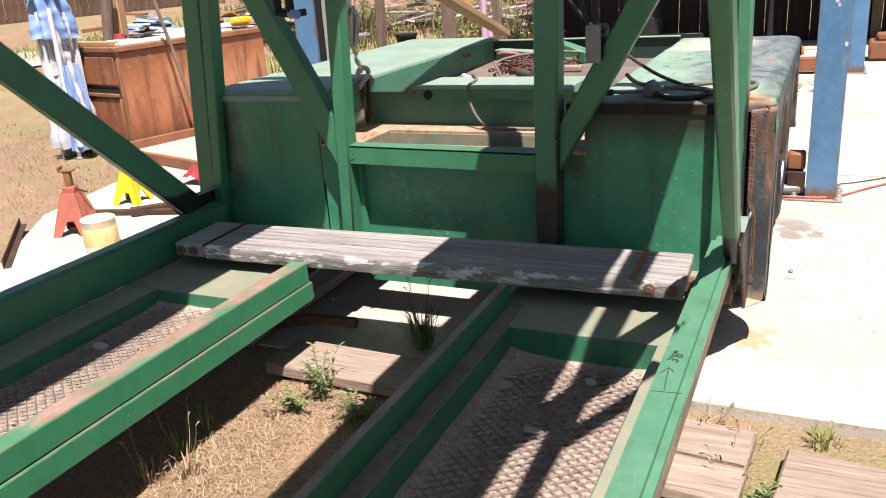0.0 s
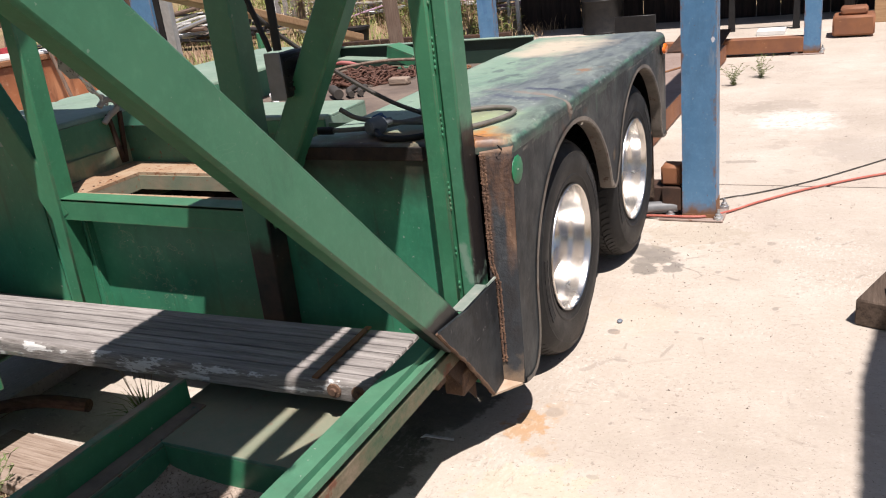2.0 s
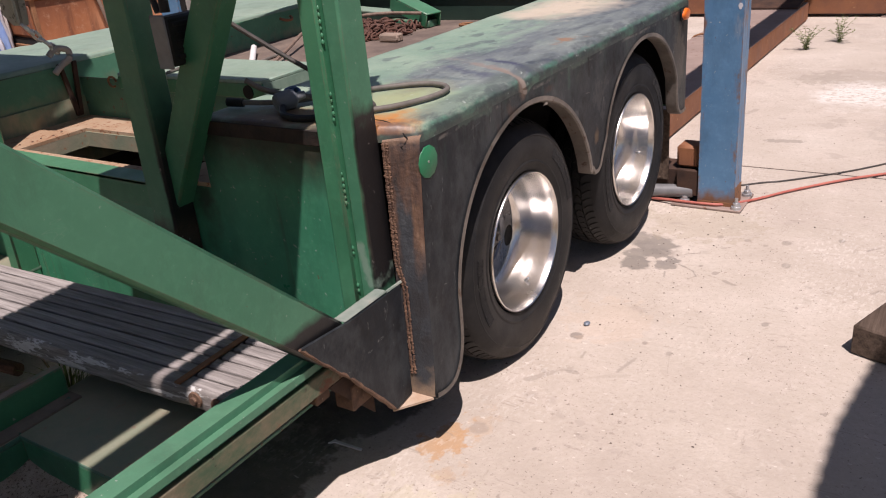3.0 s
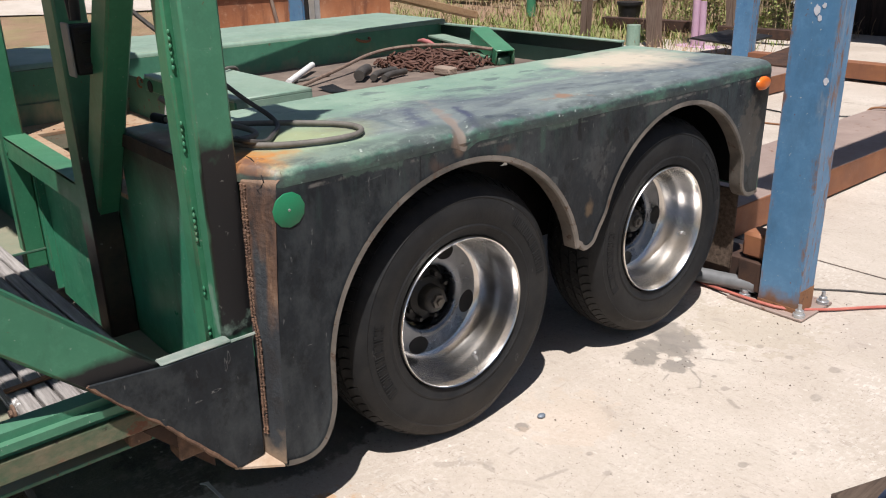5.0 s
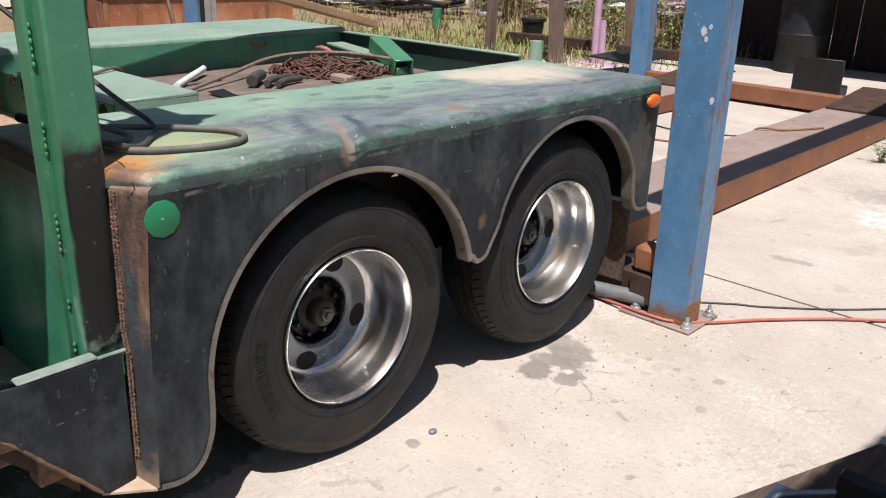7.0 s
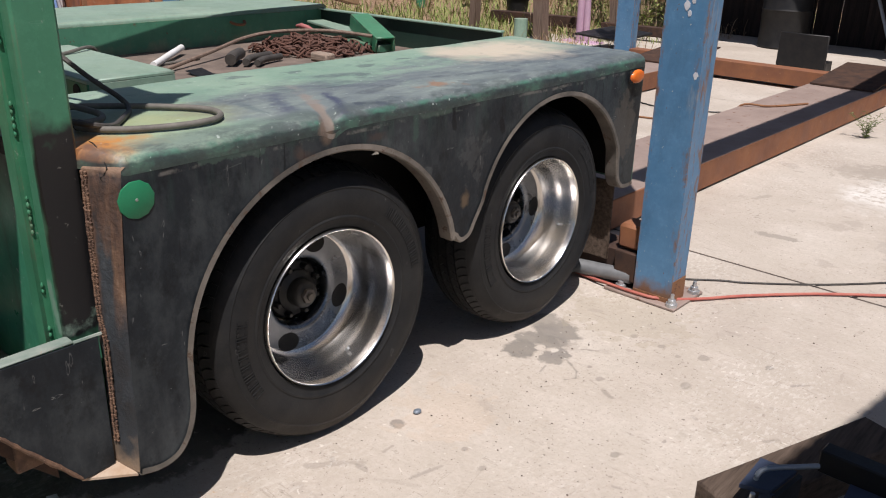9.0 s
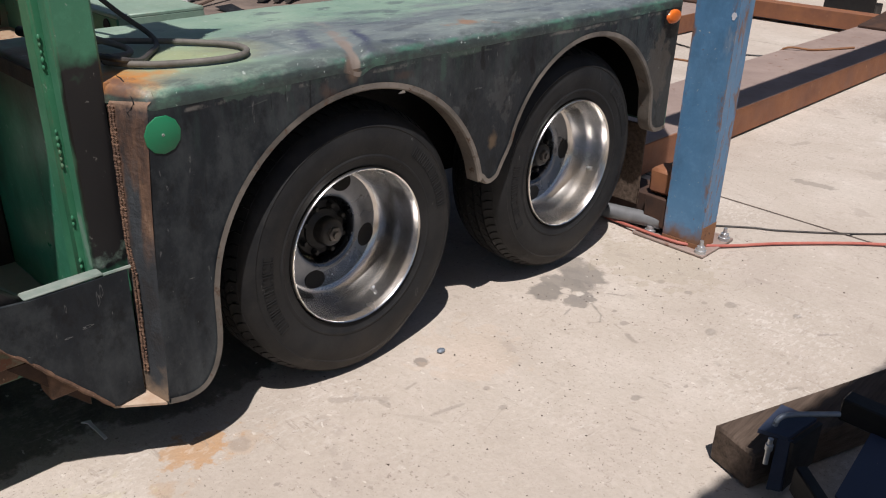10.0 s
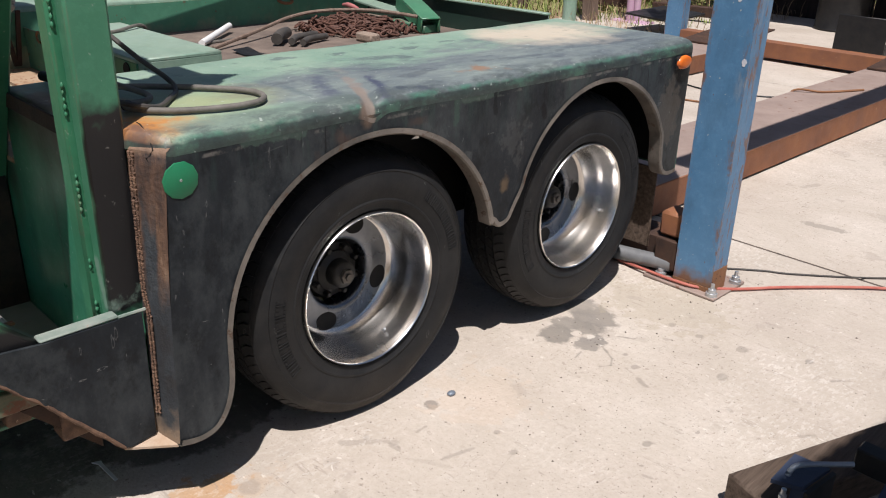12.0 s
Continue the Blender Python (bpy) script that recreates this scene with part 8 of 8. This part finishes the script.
cloth("blue_top", TARP_BLUE, 1.32, 1.37, 0.135, 0.02, 3.0, fold=0.3, k=4)
for k, (dx, dy) in enumerate(((-0.10, -0.10), (0.11, -0.11), (0.10, 0.11), (-0.10, 0.10))):
    lg = part("leg", one_box(CX + dx - 0.014, CX + dx + 0.014, CY + dy - 0.014, CY + dy + 0.014, -0.03, 1.25, 0.003), WHITE, canopy, "white square canopy leg")
    part("foot_plate", one_box(CX + dx - 0.035, CX + dx + 0.035, CY + dy - 0.035, CY + dy + 0.035, -0.05, -0.03, 0.003), GALV, lg)
    part("clasp", one_box(CX + dx - 0.022, CX + dx + 0.022, CY + dy - 0.022, CY + dy + 0.022, 0.42, 0.46, 0.004), BLACK_STEEL, lg)

# concrete walk across the yard
bm = bmesh.new()
sheet(bm, lambda u, v: Vector((-13.2 + 4.2 * u - 1.3 * v, 3.5 + 7.5 * u + 0.9 * v, ground_z(-13.2 + 4.2 * u - 1.3 * v, 3.5 + 7.5 * u + 0.9 * v) + 0.03)), span(-0.8, 1.15, 12), [0, 0.5, 1.0, 1.05])
single("yard_walk", bm, CONCRETE, "pale concrete walk across the yard", "path", kind="structure")

# board fence beyond the yard
fence = thing("board_fence", (-17, 9.5, 1.0), "tall brown weathered board fence beyond the yard", "fence")
fence_board = mesh_of("fence_board", one_box(-0.07, 0.07, -0.011, 0.011, 0.0, 1.9, 0.004), FENCE_WOOD)
rnd = random.Random(5)
A, B = Vector((-23, 1.0, 0)), Vector((-10.5, 20.0, 0))
FL = (B - A).length
fa = math.atan2((B - A).y, (B - A).x)
for k in range(int(FL / 0.148)):
    p = A + (B - A) * (k * 0.148 / FL)
    o = new("fence_board", fence_board)
    o.parent = fence
    o.matrix_parent_inverse = WORLD_OF[fence].inverted()
    o.matrix_basis = Matrix.LocRotScale((p.x, p.y, ground_z(p.x, p.y) - 0.05 + rnd.uniform(-0.02, 0.02)), Euler((0, rnd.uniform(-0.012, 0.012), fa)), None)
for z in (0.4, 1.5):
    part("fence_rail", beam(bmesh.new(), (A.x - 0.04, A.y, ground_z(A.x, A.y) + z), (B.x - 0.04, B.y, ground_z(B.x, B.y) + z), 0.04, 0.09, 0.003), FENCE_WOOD, fence)

# ---------- shed behind the lift ----------
shed = thing("shed", (1.5, 10.5, 0), "open dark shed of brown boards", "shed")
shed_board = mesh_of("wall_board", one_box(-0.148, 0.148, -0.012, 0.012, -0.02, 2.9, 0.004), SHED_WOOD)
rnd = random.Random(9)
for k in range(38):
    o = new("wall_board", shed_board)
    o.parent = shed
    o.matrix_parent_inverse = WORLD_OF[shed].inverted()
    o.matrix_basis = Matrix.LocRotScale((-3.62 + 0.302 * k, 10.3 + rnd.uniform(-0.01, 0.01), 0), None, None)
part("roof", one_box(-3.9, 8.2, 8.6, 11.2, 2.85, 2.95, 0.005), SHED_WOOD, shed)
part("white_trim", one_box(-3.86, -3.80, 10.24, 10.27, 0.0, 2.9, 0.003), WHITE, shed, "white corner trim")
part("white_trim", one_box(-4.0, -3.95, 10.24, 10.27, 0.0, 2.9, 0.003), GALV, shed)
part("shed_post", one_box(-1.35, -1.15, 10.1, 10.25, 0.0, 2.85, 0.005), POST_WOOD, shed, "grey wooden shed post")
part("shed_post", one_box(0.62, 0.74, 10.1, 10.25, 0.0, 2.85, 0.005), POST_WOOD, shed)
part("bench", one_box(-0.7, 2.4, 9.5, 10.2, 0.62, 0.68, 0.004), SHED_WOOD, shed)
part("side_wall", one_box(-3.80, -3.76, 10.3, 11.2, 0, 2.85, 0.003), SHED_WOOD, shed)
part("side_wall", one_box(8.0, 8.05, 8.8, 11.2, 0, 2.85, 0.003), SHED_WOOD, shed)
single("steel_rail", tube(bmesh.new(), [(-0.75, 8.9, 0.72), (0.36, 8.9, 0.74)], 0.028, 10), GALV, "grey steel pipe laid on trestles before the shed", "pipe")
for x in (-0.62, 0.10):
    single("trestle", prism(bmesh.new(), [(x, 8.86, 0), (x + 0.08, 8.86, 0), (x + 0.06, 8.88, 0.69), (x + 0.02, 8.88, 0.69)], (0, 0.05, 0)), BLACK_STEEL, "black steel trestle before the shed", "trestle", "trestles")
single("black_case", box(box(bmesh.new(), -1.78, -1.30, 8.0, 8.03, 0.02, 0.36, 0.006), -1.78, -1.30, 8.03, 8.22, 0.0, 0.10, 0.006), BLACK_STEEL, "open black steel case on the slab", "case")
single("leaning_pipe", tube(bmesh.new(), [(-1.02, 9.3, 0.0), (-1.52, 9.85, 0.78)], 0.018, 10), GALV, "pale steel pipe leaning in the shed", "pipe")
single("orange_machine", box(box(bmesh.new(), 0.55, 0.95, 7.9, 8.3, 0.02, 0.22, 0.02), 0.62, 0.88, 7.98, 8.22, 0.22, 0.30, 0.02), RUST_BEAM, "small rust-orange machine housing on the slab", "machine")
drum = lathe(bmesh.new(), [(0.28, 0.0), (0.29, 0.02), (0.28, 0.04), (0.28, 0.42), (0.29, 0.44), (0.28, 0.46), (0.28, 0.85), (0.27, 0.86)], 32, Matrix.Translation((-2.35, 9.6, 0.0)))
single("black_drum", drum, BLACK_STEEL, "tall black steel drum before the shed", "drum")
single("white_carton", one_box(-0.25, 0.05, 8.4, 8.7, 0.001, 0.05, 0.004), WHITE, "flat white carton on the slab", "carton")
single("crate", box(box(bmesh.new(), 0.95, 1.35, 9.0, 9.4, 0.0, 0.30, 0.005), 0.98, 1.32, 9.03, 9.37, 0.30, 0.34, 0.003), LUMBER, "small brown crate by the shed", "crate")

# ---------- far scrap, posts and timber ----------


def at_ground(x, y):
    return ground_z(x, y)


for x, y, h, w, tilt, mat, lab in ((-5.75, 7.9, 1.9, 0.11, 0.03, POST_WOOD, "dark brown wooden post in the grass"), (-4.55, 7.75, 1.9, 0.14, -0.06, POST_WOOD, "thick brown wooden post in the grass"), (-4.35, 9.1, 1.9, 0.10, -0.10, POST_WOOD, "grey brown wooden post in the grass"), (-7.3, 9.6, 1.8, 0.10, 0.0, POST_WOOD, "dark brown wooden post in the grass")):
    z = at_ground(x, y)
    single("fence_post", beam(bmesh.new(), (x, y, z - 0.1), (x + tilt * h, y, z + h), w, w, 0.008, (0, 1, 0)), mat, lab, "post", "posts in the grass")
pk = thing("pink_stand", (-4.2, 8.05, at_ground(-4.2, 8.05)), "tall faded pink plastic stand in the grass", "stand")
PZ = at_ground(-4.2, 8.05)
part("pole", tube(bmesh.new(), [(-4.2, 8.05, PZ), (-4.22, 8.05, PZ + 1.5)], 0.045, 12), PINK, pk)
part("pole", tube(bmesh.new(), [(-4.12, 8.08, PZ), (-4.14, 8.08, PZ + 0.55)], 0.04, 12), PINK, pk)
part("base", one_box(-4.42, -3.92, 7.95, 8.18, PZ, PZ + 0.05, 0.015), PINK, pk)
pot = thing("black_pot", (-5.9, 9.0, at_ground(-5.9, 9.0)), "black plastic plant pot in the grass", "pot")
part("pot", lathe(bmesh.new(), [(0.13, 0.0), (0.16, 0.26), (0.175, 0.26), (0.175, 0.30), (0.15, 0.30)], 22, Matrix.Translation((-5.9, 9.0, at_ground(-5.9, 9.0)))), BLACK_STEEL, pot)
single("timber_rail", beam(bmesh.new(), (-6.0, 8.6, 0.13), (-4.5, 8.55, 0.16), 0.12, 0.14, 0.008), RUST_DARK, "reddish brown timber lying in the grass", "timber")
single("timber_rail", beam(bmesh.new(), (-4.3, 8.7, 0.12), (-3.4, 8.8, 0.12), 0.10, 0.12, 0.008), RUST_DARK, "reddish brown timber lying in the grass", "timber")
single("green_pipe_stub", cyl(bmesh.new(), (-7.4, 8.6, 0.0), (-7.4, 8.6, 0.42), 0.07, 14), GREEN, "short upright green pipe in the grass", "pipe")
single("green_pipe_stub", cyl(bmesh.new(), (-4.6, 7.4, 0.0), (-4.6, 7.4, 0.28), 0.08, 14), GREEN_PALE, "short upright green pipe in the grass", "pipe")
single("flat_sheet", prism(bmesh.new(), [(-3.9, 7.5, 0.16), (-3.2, 7.3, 0.16), (-3.15, 7.9, 0.2), (-3.8, 8.1, 0.2)], (0, 0, 0.02)), BLACK_STEEL, "black sheet of metal lying beside the lift", "metal sheet")
rnd = random.Random(31)


def pile(cx, cy, n, r, h, mats, name, lab, cat, long=1.0, thick=0.04):
    z = at_ground(cx, cy)
    for k in range(n):
        a = rnd.random() * 3.14
        x, y = cx + rnd.gauss(0, r * 0.5), cy + rnd.gauss(0, r * 0.35)
        zz = z + thick + h * rnd.random() * max(0.1, 1 - abs(x - cx) / r)
        d = Vector((math.cos(a * 0.5 - 0.4), math.sin(a * 0.5 - 0.4) * 0.6, rnd.uniform(-0.12, 0.3))) * long * rnd.uniform(0.3, 0.7)
        c = Vector((x, y, zz))
        p, q = c - d * 0.5, c + d * 0.5
        p.z, q.z = max(p.z, z + thick * 0.6), max(q.z, z + thick * 0.6)
        m = mats[k % len(mats)]
        if k % 3 == 0:
            bm = tube(bmesh.new(), [p, q], thick * 0.6, 8)
        else:
            bm = beam(bmesh.new(), p, q, thick * rnd.uniform(1.5, 4.5), thick * rnd.uniform(0.4, 1.0), 0.004)
        single(name, bm, m, lab, cat, lab)


pile(-9.2, 9.4, 46, 1.5, 0.55, [BLACK_STEEL, WHITE, GALV, BLACK_STEEL, POST_WOOD], "scrap_piece", "black and white scrap piece heaped in the grass", "scrap", 1.3, 0.06)
pile(-6.6, 11.6, 46, 1.7, 0.7, [WHITE, TIE, GALV, PLANK, LUMBER, PINK], "stacked_board", "pale board in a loose heap behind the posts", "board", 2.0, 0.05)
pile(-4.6, 11.8, 26, 1.2, 0.5, [TIE, WHITE, PINK, LUMBER], "stacked_board", "pale board in a loose heap behind the posts", "board", 2.0, 0.05)
pile(-10.6, 8.2, 22, 1.0, 0.7, [BLACK_STEEL, GALV, WHITE, RUST_BEAM], "scrap_piece", "black and white scrap piece heaped in the grass", "scrap", 1.2, 0.06)
pal = thing("pallet", (-8.6, 10.6, 0.35), "grey weathered wooden pallet standing upright", "pallet")
PZ = at_ground(-8.6, 10.6)
for k in range(5):
    part("pallet_slat", one_box(-8.52 + 0.165 * k, -8.42 + 0.165 * k, 10.58, 10.60, PZ, PZ + 0.92, 0.004), PLANK, pal)
for z in (0.10, 0.76):
    part("pallet_rail", one_box(-8.54, -7.74, 10.60, 10.68, PZ + z, PZ + z + 0.10, 0.004), PLANK, pal)
single("panel", prism(bmesh.new(), [(-8.35, 11.4, 0.3), (-7.45, 11.4, 0.3), (-7.45, 11.7, 2.2), (-8.35, 11.7, 2.2)], (0, 0.03, 0)), PINKISH, "faded pinkish brown panel leaning behind the pallet", "panel")
single("panel", prism(bmesh.new(), [(-9.10, 10.9, 0.2), (-8.86, 10.9, 0.2), (-8.55, 11.05, 1.6), (-8.80, 11.05, 1.6)], (0, 0.03, 0)), WHITE, "white sheet panel leaning among the scrap", "panel")
single("panel", prism(bmesh.new(), [(-10.6, 9.6, 0.3), (-10.1, 9.5, 0.3), (-10.1, 9.7, 2.1), (-10.6, 9.8, 2.1)], (0, 0.03, 0)), WHITE, "white sheet panel leaning among the scrap", "panel")
single("blue_tarp", sheet(bmesh.new(), lambda u, v: Vector((-11.6 + u, 9.6 + v, at_ground(-11.6, 9.6) + 0.45 * max(0, 1 - (u / 0.6) ** 2 - (v / 0.5) ** 2) + 0.05 * wob(u, v, 1, 6))), span(-0.6, 0.6, 14), span(-0.5, 0.5, 12)), TARP_BLUE, "blue tarp heaped in the grass", "tarp")
wall_far = thing("far_wall", (-8, 14.5, 0.5), "low weathered wall of sheets and boards behind the scrap", "wall")
for k in range(26):
    x = -15.0 + 0.46 * k
    h = 1.5 + 0.4 * wob(k, 3, 1, 0.7)
    part("sheet", one_box(x, x + 0.44, 14.4 + 0.05 * wob(k, 1, 1, 2.2), 14.46 + 0.05 * wob(k, 1, 1, 2.2), at_ground(x, 14.4) - 0.05, at_ground(x, 14.4) + h, 0.004), (PLANK, GALV, POST_WOOD, PINKISH, FENCE_WOOD)[k % 5], wall_far)


def bush(x, y, h, r0, n, seed):
    r = random.Random(seed)
    z = at_ground(x, y)
    b = thing("bush", (x, y, z), "rough green and straw coloured weeds behind the trailer", "bush", "tall weeds")
    st, lv = bmesh.new(), bmesh.new()
    for k in range(n):
        a, q = r.random() * 6.28, r.random() ** 0.5
        bx, by = x + r0 * q * math.cos(a), y + r0 * q * math.sin(a)
        hh = h * r.uniform(0.4, 1.0)
        tip = Vector((bx + r.gauss(0, 0.08), by + r.gauss(0, 0.08), z + hh))
        tube(st, [(bx, by, z), tip], [0.006, 0.002], 4)
        for j in range(7):
            t = r.uniform(0.25, 1.0)
            p = Vector((bx, by, z)).lerp(tip, t)
            c = r.random() * 6.28
            leaf(lv, p, Vector((math.cos(c), math.sin(c), r.uniform(0, 0.8))).normalized(), r.uniform(0.05, 0.11), r.uniform(0.008, 0.02), 0.02)
    part("stalk", st, STRAW, b)
    tagged(part("foliage", lv, GRASS, b), kind="stuff")


bush(-7.25, 9.9, 0.95, 0.5, 110, 71)
bush(-7.0, 10.2, 0.7, 0.5, 80, 72)
bush(-5.2, 9.6, 0.6, 0.45, 60, 73)
bush(-4.8, 10.8, 0.9, 0.5, 80, 74)
bush(-6.2, 10.9, 0.7, 0.5, 70, 75)
bush(-3.9, 9.4, 0.55, 0.3, 40, 76)
for k, (x, y) in enumerate(((0.066, 5.79), (-0.12, 5.47))):
    weed(x, y, 0.0, 0.20, 14, 90 + k, 0.13)


def lawn(name, lab, mat, n, where, h0, h1, seed, flat=0.5, wid=0.003):
    r = random.Random(seed)
    bm = bmesh.new()
    for k in range(n):
        x, y, z = where(r)
        a = r.random() * 6.28
        h = r.uniform(h0, h1)
        d = Vector((math.cos(a), math.sin(a), 0))
        s = Vector((-d.y, d.x, 0)) * wid
        t = r.uniform(flat * 0.5, flat)
        p = Vector((x, y, z))
        q = p + d * h * t * 0.6 + Vector((0, 0, h * (1 - t) * 0.7 + 0.004))
        e = p + d * h * t * 1.3 + Vector((0, 0, h * (1 - t) + 0.003))
        v = [bm.verts.new(u) for u in (p + s, p - s, q - s * 0.8, q + s * 0.8, e)]
        bm.faces.new((v[0], v[1], v[2], v[3]))
        bm.faces.new((v[3], v[2], v[4]))
    single(name, bm, mat, lab, "grass", kind="stuff")


def area(x0, x1, y0, y1, clump=0.0, avoid=None):
    def w(r):
        while True:
            x, y = r.uniform(x0, x1), r.uniform(y0, y1)
            if clump and wob(x, y, 3.0, clump) < r.uniform(-0.4, 0.3):
                continue
            if avoid and avoid(x, y):
                continue
            return x, y, ground_z(x, y) - 0.004
    return w


lawn("dry_straw", "flattened dry straw on the soil between the tracks", STRAW, 16000, area(-1.75, -0.72, -2.5, -0.60, 2.5), 0.012, 0.055, 101, 0.96, 0.0013)
lawn("dry_straw", "dry straw and stubble beside the slab", STRAW, 2500, area(-0.2, 0.9, -1.3, -0.42, 3.0), 0.015, 0.05, 102, 0.95, 0.0011)
lawn("yard_grass", "short dry grass of the yard", STRAW, 22000, area(-11, -4.7, -1.5, 7.0, 1.2), 0.012, 0.045, 103, 0.85, 0.0022)
lawn("yard_grass", "short half-green grass of the yard", GRASS, 12000, area(-13, -4.7, -1.0, 9.0, 0.8), 0.015, 0.06, 104, 0.7, 0.0026)
lawn("tall_grass", "rough green grass behind the trailer", GRASS, 11000, area(-13, -3.1, 6.9, 14.3, 0.5, lambda x, y: x > -4.9 and y < 7.4), 0.10, 0.32, 105, 0.55, 0.006)
lawn("tall_grass", "straw coloured seeding grass behind the trailer", STRAW, 5000, area(-13, -3.1, 7.0, 14.3, 0.7), 0.12, 0.36, 106, 0.45, 0.004)
# chips and gravel on the mesh floors
bm = bmesh.new()
rnd = random.Random(77)
for k in range(420):
    if k % 3:
        x, y, z = rnd.uniform(-0.70, -0.26), -0.62 - abs(rnd.gauss(0, 0.09 if k % 2 else 0.6)), 0.206
    else:
        x, y, z = rnd.uniform(-2.09, -1.71), -0.70 - abs(rnd.gauss(0, 0.6)), 0.256
    s = rnd.uniform(0.0015, 0.0055)
    bmesh.ops.create_icosphere(bm, subdivisions=1, radius=s, matrix=Matrix.Translation((x, y, z)) @ Euler((rnd.random(), rnd.random(), rnd.random() * 6)).to_matrix().to_4x4() @ Matrix.Diagonal((1, 1.5, 0.6, 1)))
single("gravel", bm, DIRT, "grit and small stones on the mesh floors", "gravel", kind="stuff")
for k, (x, y, z, s) in enumerate(((-0.66, -0.82, 0.208, 0.035), (-0.66, -0.76, 0.208, 0.022), (-0.50, -1.02, 0.208, 0.03), (-2.02, -1.05, 0.258, 0.03), (-0.42, -0.72, 0.208, 0.018))):
    pts = [(x + s * math.cos(a) * (1 + 0.5 * wob(a, k, 0, 3)), y + 0.7 * s * math.sin(a) * (1 + 0.5 * wob(k, a, 4, 3)), z + 0.25 * s * math.cos(a + k)) for a in span(0, 5.2, 5)]
    single("stone_flake", prism(bmesh.new(), pts, (0.001, 0.001, 0.004)), STONE, "pale stone flake lying on the mesh", "stone", "stone flakes")
